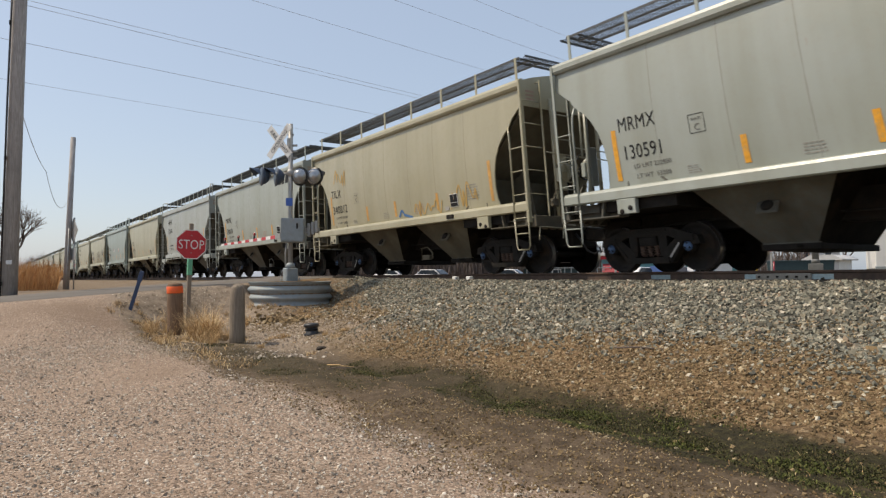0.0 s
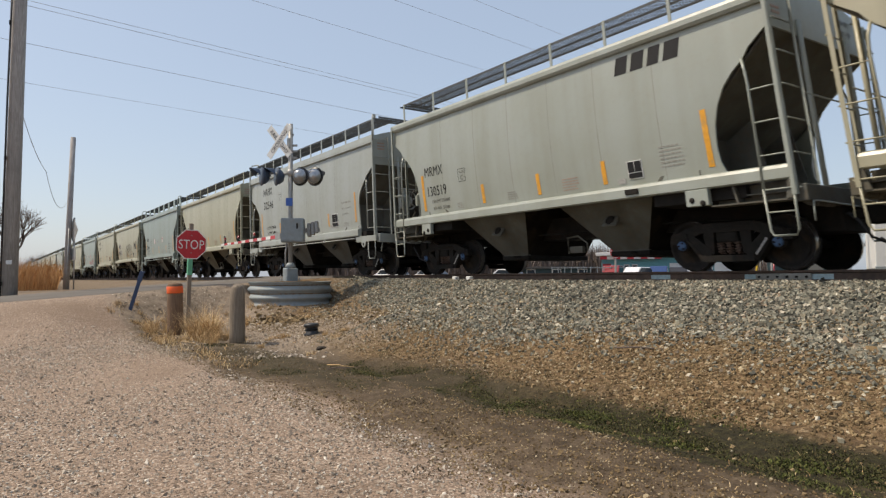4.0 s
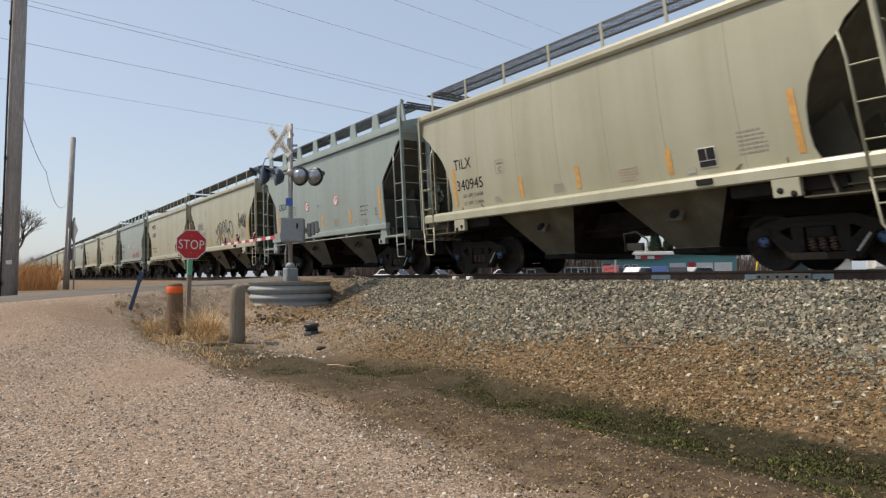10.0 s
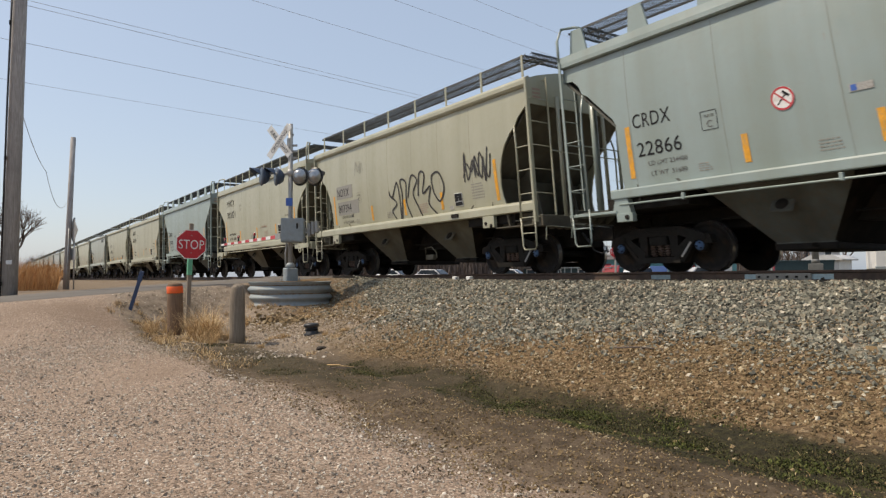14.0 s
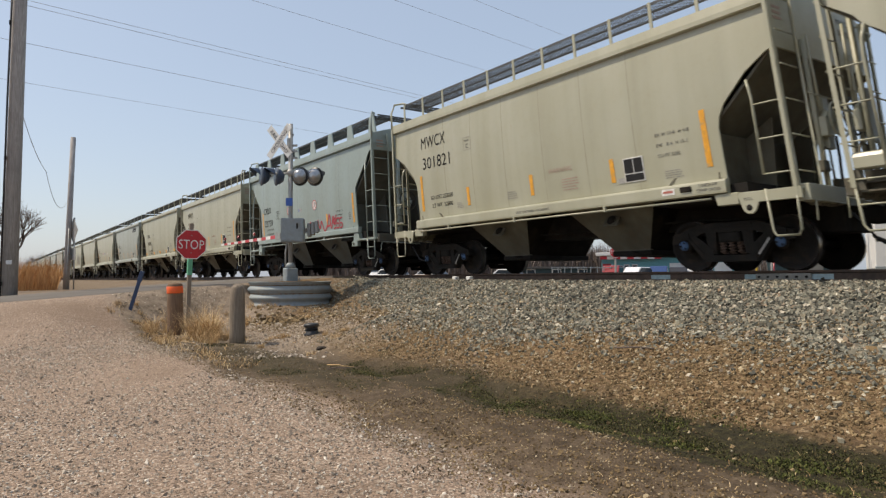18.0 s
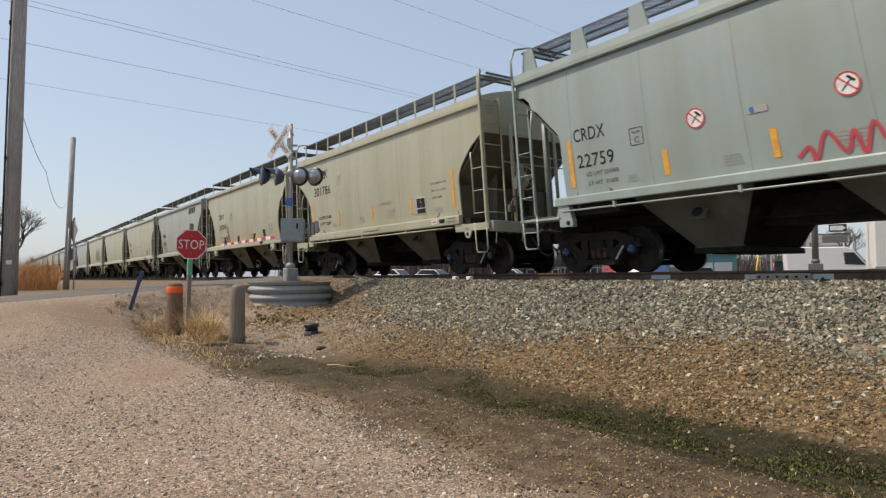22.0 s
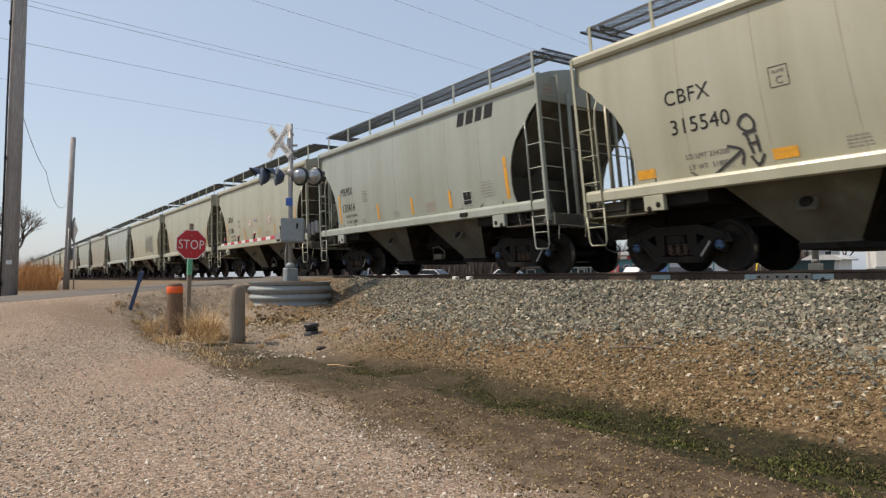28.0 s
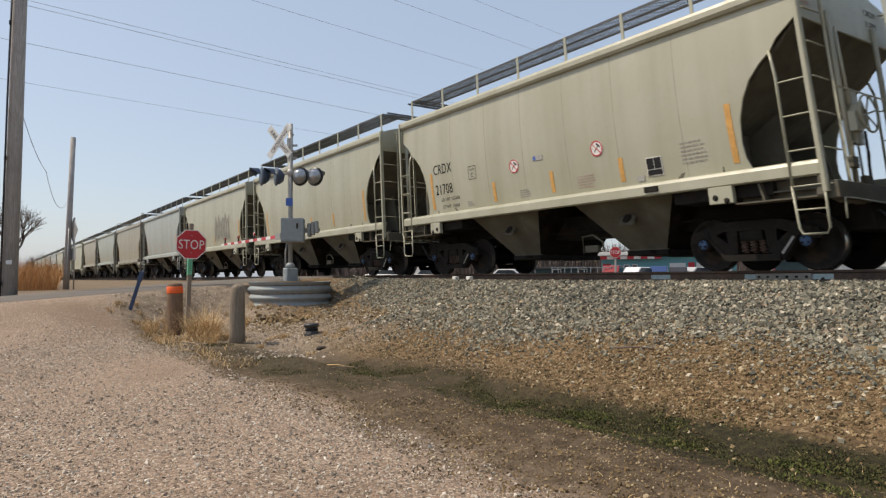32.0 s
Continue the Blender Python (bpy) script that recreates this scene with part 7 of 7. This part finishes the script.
def parked_car(px_, depth, turn, paint, label, tall=0.0):
    p = spot(px_, depth)
    g = empty("car", pose(p.x, p.y, p.z, 0, 0, turn), label, "car", "parked cars")
    bm = prism(bmesh.new(), [(-2.2, 0.3), (2.2, 0.3), (2.25, 0.7), (1.2, 0.92), (-1.9, 0.98), (-2.22, 0.8)], -0.88, 0.88)
    part("body", bevel(bm, 0.06), CAR_PAINTS[paint], g)
    bm = prism(bmesh.new(), [(1.1, 0.92), (0.45, 1.42 + tall), (-1.3, 1.44 + tall), (-1.85, 0.98)], -0.76, 0.76)
    part("cabin", bevel(bm, 0.05), CAR_PAINTS[paint], g)
    for y in (-0.765, 0.765):
        part("side_window", prism(bmesh.new(), [(0.9, 0.97), (0.4, 1.36 + tall), (-1.2, 1.38 + tall), (-1.6, 1.0)], y - 0.012, y + 0.012), GLASS, g)
    part("windscreen", prism(bmesh.new(), [(1.12, 0.97), (0.55, 1.38 + tall), (0.58, 1.38 + tall), (1.16, 0.97)], -0.66, 0.66), GLASS, g)
    for x in (-1.4, 1.4):
        for y in (-0.8, 0.8):
            wh = part("wheel", lathe(bmesh.new(), [(0.2, y - 0.1), (0.31, y - 0.1), (0.33, y), (0.31, y + 0.1), (0.2, y + 0.1)], "y", 18), TYRE, g, at=pose(x, 0, 0.33))
            part("rim", lathe(bmesh.new(), [(0.02, y + 0.11), (0.2, y + 0.105), (0.2, y - 0.105), (0.02, y - 0.11)], "y", 12), GALV, wh)
    return g


for args in ((1086, 63, 120, "red", "red parked car beyond the track", 0.2), (1133, 60, 100, "white", "white parked car beyond the track"), (1166, 62, 125, "blue", "blue parked car beyond the track", 0.1), (1200, 62, 125, "dark", "dark parked car beyond the track"), (1240, 63, 80, "silver", "silver parked car beyond the track"),
             (700, 62, 20, "white", "white parked car far beyond the track"), (770, 66, 20, "silver", "silver parked car far beyond the track"), (905, 70, 30, "white", "white parked car near the long building")):
    parked_car(*args)
for px_, dep in ((1365, 44), (1089, 46)):
    q = spot(px_, dep)
    stop_sign(pose(q.x, q.y, q.z), YAW - math.degrees(math.atan((px_ - 784) / 1168.66)), 0.0, 2.2 if px_ > 1200 else 1.95, "red stop sign beyond the track", GALV_DULL, "far stop signs", False)
# red and white striped edge over the front of the workshop, a red door below
for k in range(9):
    part("striped_edge", box(bmesh.new(), -6.45 + k * 0.66, -6.45 + (k + 1) * 0.66, -4.62, -4.5, 2.34, 2.66), RED_PAINT if k % 2 == 0 else WHITE_PAINT, shop, "red and white striped edge board")
part("red_door", bevel(box(bmesh.new(), -6.3, -5.45, -4.12, -4.02, 0.05, 1.9), 0.02), CAR_PAINTS["red"], shop, "dark red door beside the windows")


def big_white_van():
    g = empty("van", pose(0, 0, 0), "white delivery van driving along the far road", "van")
    bm = prism(bmesh.new(), [(-2.8, 0.35), (2.75, 0.35), (2.8, 0.9), (2.1, 1.25), (1.4, 2.35), (1.0, 2.55), (-2.75, 2.6), (-2.8, 1.2)], -0.98, 0.98)
    part("body", bevel(bm, 0.06), CAR_PAINTS["white"], g)
    for y in (-0.985, 0.985):
        part("cab_window", prism(bmesh.new(), [(1.95, 1.3), (1.4, 2.15), (0.75, 2.15), (0.75, 1.35)], y - 0.012, y + 0.012), GLASS, g)
    part("windscreen", prism(bmesh.new(), [(2.12, 1.3), (1.5, 2.25), (1.54, 2.27), (2.16, 1.3)], -0.85, 0.85), GLASS, g)
    for x in (-1.8, 1.8):
        for y in (-0.88, 0.88):
            part("wheel", lathe(bmesh.new(), [(0.2, y - 0.11), (0.33, y - 0.11), (0.35, y), (0.33, y + 0.11), (0.2, y + 0.11)], "y", 18), TYRE, g, at=pose(x, 0, 0.35))
    return g


def box_truck():
    g = empty("truck", pose(0, 0, 0), "white pickup truck towing a low white trailer", "truck")
    part("cab", bevel(prism(bmesh.new(), [(0.4, 0.45), (3.5, 0.45), (3.55, 0.95), (2.5, 1.12), (2.0, 1.75), (0.75, 1.78), (0.6, 1.12), (0.4, 1.1)], -0.95, 0.95), 0.06), CAR_PAINTS["white"], g)
    part("windscreen", prism(bmesh.new(), [(2.52, 1.15), (2.06, 1.7), (2.1, 1.72), (2.56, 1.15)], -0.8, 0.8), GLASS, g)
    for y in (-0.955, 0.955):
        part("side_window", prism(bmesh.new(), [(2.3, 1.16), (1.95, 1.66), (0.85, 1.68), (0.8, 1.16)], y - 0.012, y + 0.012), GLASS, g)
    part("trailer_bed", bevel(box(bmesh.new(), -3.6, 0.2, -1.1, 1.1, 0.75, 0.95), 0.02), GALV, g)
    part("load", bevel(box(bmesh.new(), -3.5, 0.0, -1.05, 1.05, 0.95, 1.85), 0.05), SHED_WHITE, g, "pale wrapped load")
    for x in (-2.6, -1.8, 1.0, 2.9):
        for y in (-0.9, 0.9):
            part("wheel", lathe(bmesh.new(), [(0.2, y - 0.11), (0.36, y - 0.11), (0.38, y), (0.36, y + 0.11), (0.2, y + 0.11)], "y", 18), TYRE, g, at=pose(x, 0, 0.38))
    return g


van, lorry = big_white_van(), box_truck()
suv = parked_car(1217, 57, 0, "white", "white car driving along the far road", 0.25)


# ---- trees ----
def bare_tree(x, y, z, h, seed, label):
    r = random.Random(seed)
    g = empty("bare_tree", pose(x, y, z), label, "tree", "bare trees")
    limbs, twigs = bmesh.new(), bmesh.new()
    tube(limbs, [(0, 0, -0.3), (0.05, 0, h * 0.2), (0.0, 0.05, h * 0.4)], h * 0.028, 8, r2=h * 0.02)

    def grow(p, d, ln, rad, level):
        e = p + d * ln
        mid = p + d * ln * 0.5 + Vector((r.uniform(-1, 1), r.uniform(-1, 1), 0)) * ln * 0.06
        tube(limbs if level < 2 else twigs, [p, mid, e], rad, 5 if level < 2 else 3, r2=rad * 0.6)
        if level >= 4:
            return
        for _ in range(5 if level < 3 else 4):
            nd = (d + Vector((r.uniform(-1, 1), r.uniform(-1, 1), r.uniform(-0.3, 0.8))) * 0.75).normalized()
            grow(p + d * ln * r.uniform(0.55, 1.0), nd, ln * r.uniform(0.55, 0.75), rad * 0.5, level + 1)

    for _ in range(5):
        grow(Vector((0, 0, h * r.uniform(0.28, 0.4))), Vector((r.uniform(-0.7, 0.7), r.uniform(-0.7, 0.7), 1)).normalized(), h * 0.27, h * 0.013, 1)
    part("trunk", limbs, BARK, g)
    part("crown", twigs, TWIG, g, "dense bare twigs")
    return g


def evergreen(x, y, z, h, seed):
    r = np.random.default_rng(seed)
    g = empty("evergreen_tree", pose(x, y, z), "dark green conifer behind the buildings", "tree", "evergreens")
    part("trunk", tube(bmesh.new(), [(0, 0, -0.2), (0, 0, h * 0.95)], h * 0.025, 7, r2=0.02), BARK, g)
    n_ = 7000
    f = r.uniform(0.08, 1.0, n_) ** 0.8
    rad = (1 - f) * h * 0.3 * r.uniform(0.35, 1.05, n_) + 0.05
    a = r.uniform(0, 2 * np.pi, n_)
    c = np.stack([rad * np.cos(a), rad * np.sin(a), f * h - rad * 0.25], 1)
    out = np.stack([np.cos(a), np.sin(a), np.full(n_, -0.35)], 1) * r.uniform(0.2, 0.5, (n_, 1)) * h * 0.09
    side = np.stack([-np.sin(a), np.cos(a), r.uniform(-0.4, 0.4, n_)], 1) * h * 0.016
    v = np.stack([c - side, c + side, c + out], 1).reshape(-1, 3)
    me = bpy.data.meshes.new("crown")
    me.from_pydata(v.tolist(), [], np.arange(n_ * 3).reshape(-1, 3).tolist())
    me.materials.append(NEEDLE)
    part("crown", me, None, g)
    return g


bare_tree(-70.8, 1.9, -0.5, 8.3, 5, "bare tree beyond the reeds")
for px_, dep, h, sd in ((1330, 85, 6.5, 3), (1305, 88, 6.0, 7), (1395, 78, 6.0, 9), (1420, 84, 6.5, 19), (1495, 70, 6.5, 12), (1378, 92, 7.0, 21)):
    q = spot(px_, dep)
    bare_tree(q.x, q.y, q.z, h, sd, "bare tree behind the far lot")
for px_, dep, h, sd in ((1262, 98, 7.5, 2), (1216, 96, 8.5, 4), (1160, 104, 8.5, 6), (1182, 108, 8.0, 8)):
    q = spot(px_, dep)
    evergreen(q.x, q.y, q.z, h, sd)
# distant wood at the end of the line and scrub behind the lots: fine twigs, joined
rt = np.random.default_rng(77)


def scrub(name, xs_, ys_, hs, label, seed, thick=0.12):
    per = 60
    x = np.repeat(xs_, per) + rt.normal(0, 1.0, len(xs_) * per)
    y = np.repeat(ys_, per) + rt.normal(0, 1.0, len(xs_) * per)
    h = np.repeat(hs, per) * rt.uniform(0.35, 1.05, len(x))
    blades(name, TWIG, np.stack([x, y, np.full(len(x), -0.8)], 1), h, 0.35, thick, label, "scrub", seed)


m = 260
scrub("distant_wood", rt.uniform(-430, -270, m), rt.uniform(15, 62, m), rt.uniform(6, 13, m), "far leafless wood at the end of the line", 41, 0.3)
bx_, dep_ = rt.uniform(1290, 1425, 60), rt.uniform(80, 100, 60)
sp = [spot(a, b) for a, b in zip(bx_, dep_)]
scrub("far_hedge", np.array([s_.x for s_ in sp]), np.array([s_.y for s_ in sp]), rt.uniform(2, 4.5, 60), "leafless brown hedge behind the far lot", 42)

bx_, dep_ = rt.uniform(520, 1135, 460), rt.uniform(98, 118, 460)
sp = [spot(a, b) for a, b in zip(bx_, dep_)]
scrub("far_thicket", np.array([s_.x for s_ in sp]), np.array([s_.y for s_ in sp]), rt.uniform(3.0, 6.5, 460), "leafless grey-brown thicket beyond the lots", 43, 0.2)


# ---- what moves ----
def motions():
    """The train rolls towards +x; the wheelsets of the nearer cars turn with it."""
    times = [t for t, _ in RUN]
    gone = [s_ for _, s_ in RUN]
    for car, x in train:
        walk(car, [(t, pose(x + s_, TRACK_Y, 0)) for t, s_ in RUN])
    # traffic on the road that runs behind the lots
    a, way = spot(1256, 58), Vector((math.cos(radians(34)), math.sin(radians(34)), 0))
    for car, t0, speed, shift, turn_, last in ((van, 21.5, 15.0, -10.0, 34, 0), (suv, 30.17, 19.5, 0.6, 34, 0), (lorry, 29.87, -15.0, 3.5, 214, 0)):
        side = Vector((-way.y, way.x, 0)) * shift
        rows = []
        for t in np.arange(0, 32.01, 0.5).tolist():
            d = speed * (t - t0)
            p_ = a + side + way * d
            if d < -38:         # west of the lots the road bends away from the railway
                p_ = a + side + way * -38 + Vector((-0.35, 0.94, 0)) * (-38 - d)
            bend = 0 if d > -38 else -70
            rows.append((t, pose(p_.x, p_.y, GROUND_Z, 0, 0, turn_ + bend)))
        walk(car, rows)
    fine = np.arange(0, 32.0001, 0.1)
    turn = np.interp(fine, times, gone) / WHEEL_R
    for k, (car, x) in enumerate(train[:15]):
        for truck in [o for o in car.children if o.name.startswith("truck")]:
            for ws in [o for o in truck.children if o.name.startswith("wheelset")]:
                ax = ws.location.x
                walk(ws, [(t, pose(ax, 0, WHEEL_R) @ Matrix.Rotation(a, 4, "Y")) for t, a in zip(fine.tolist(), turn.tolist())])


motions()
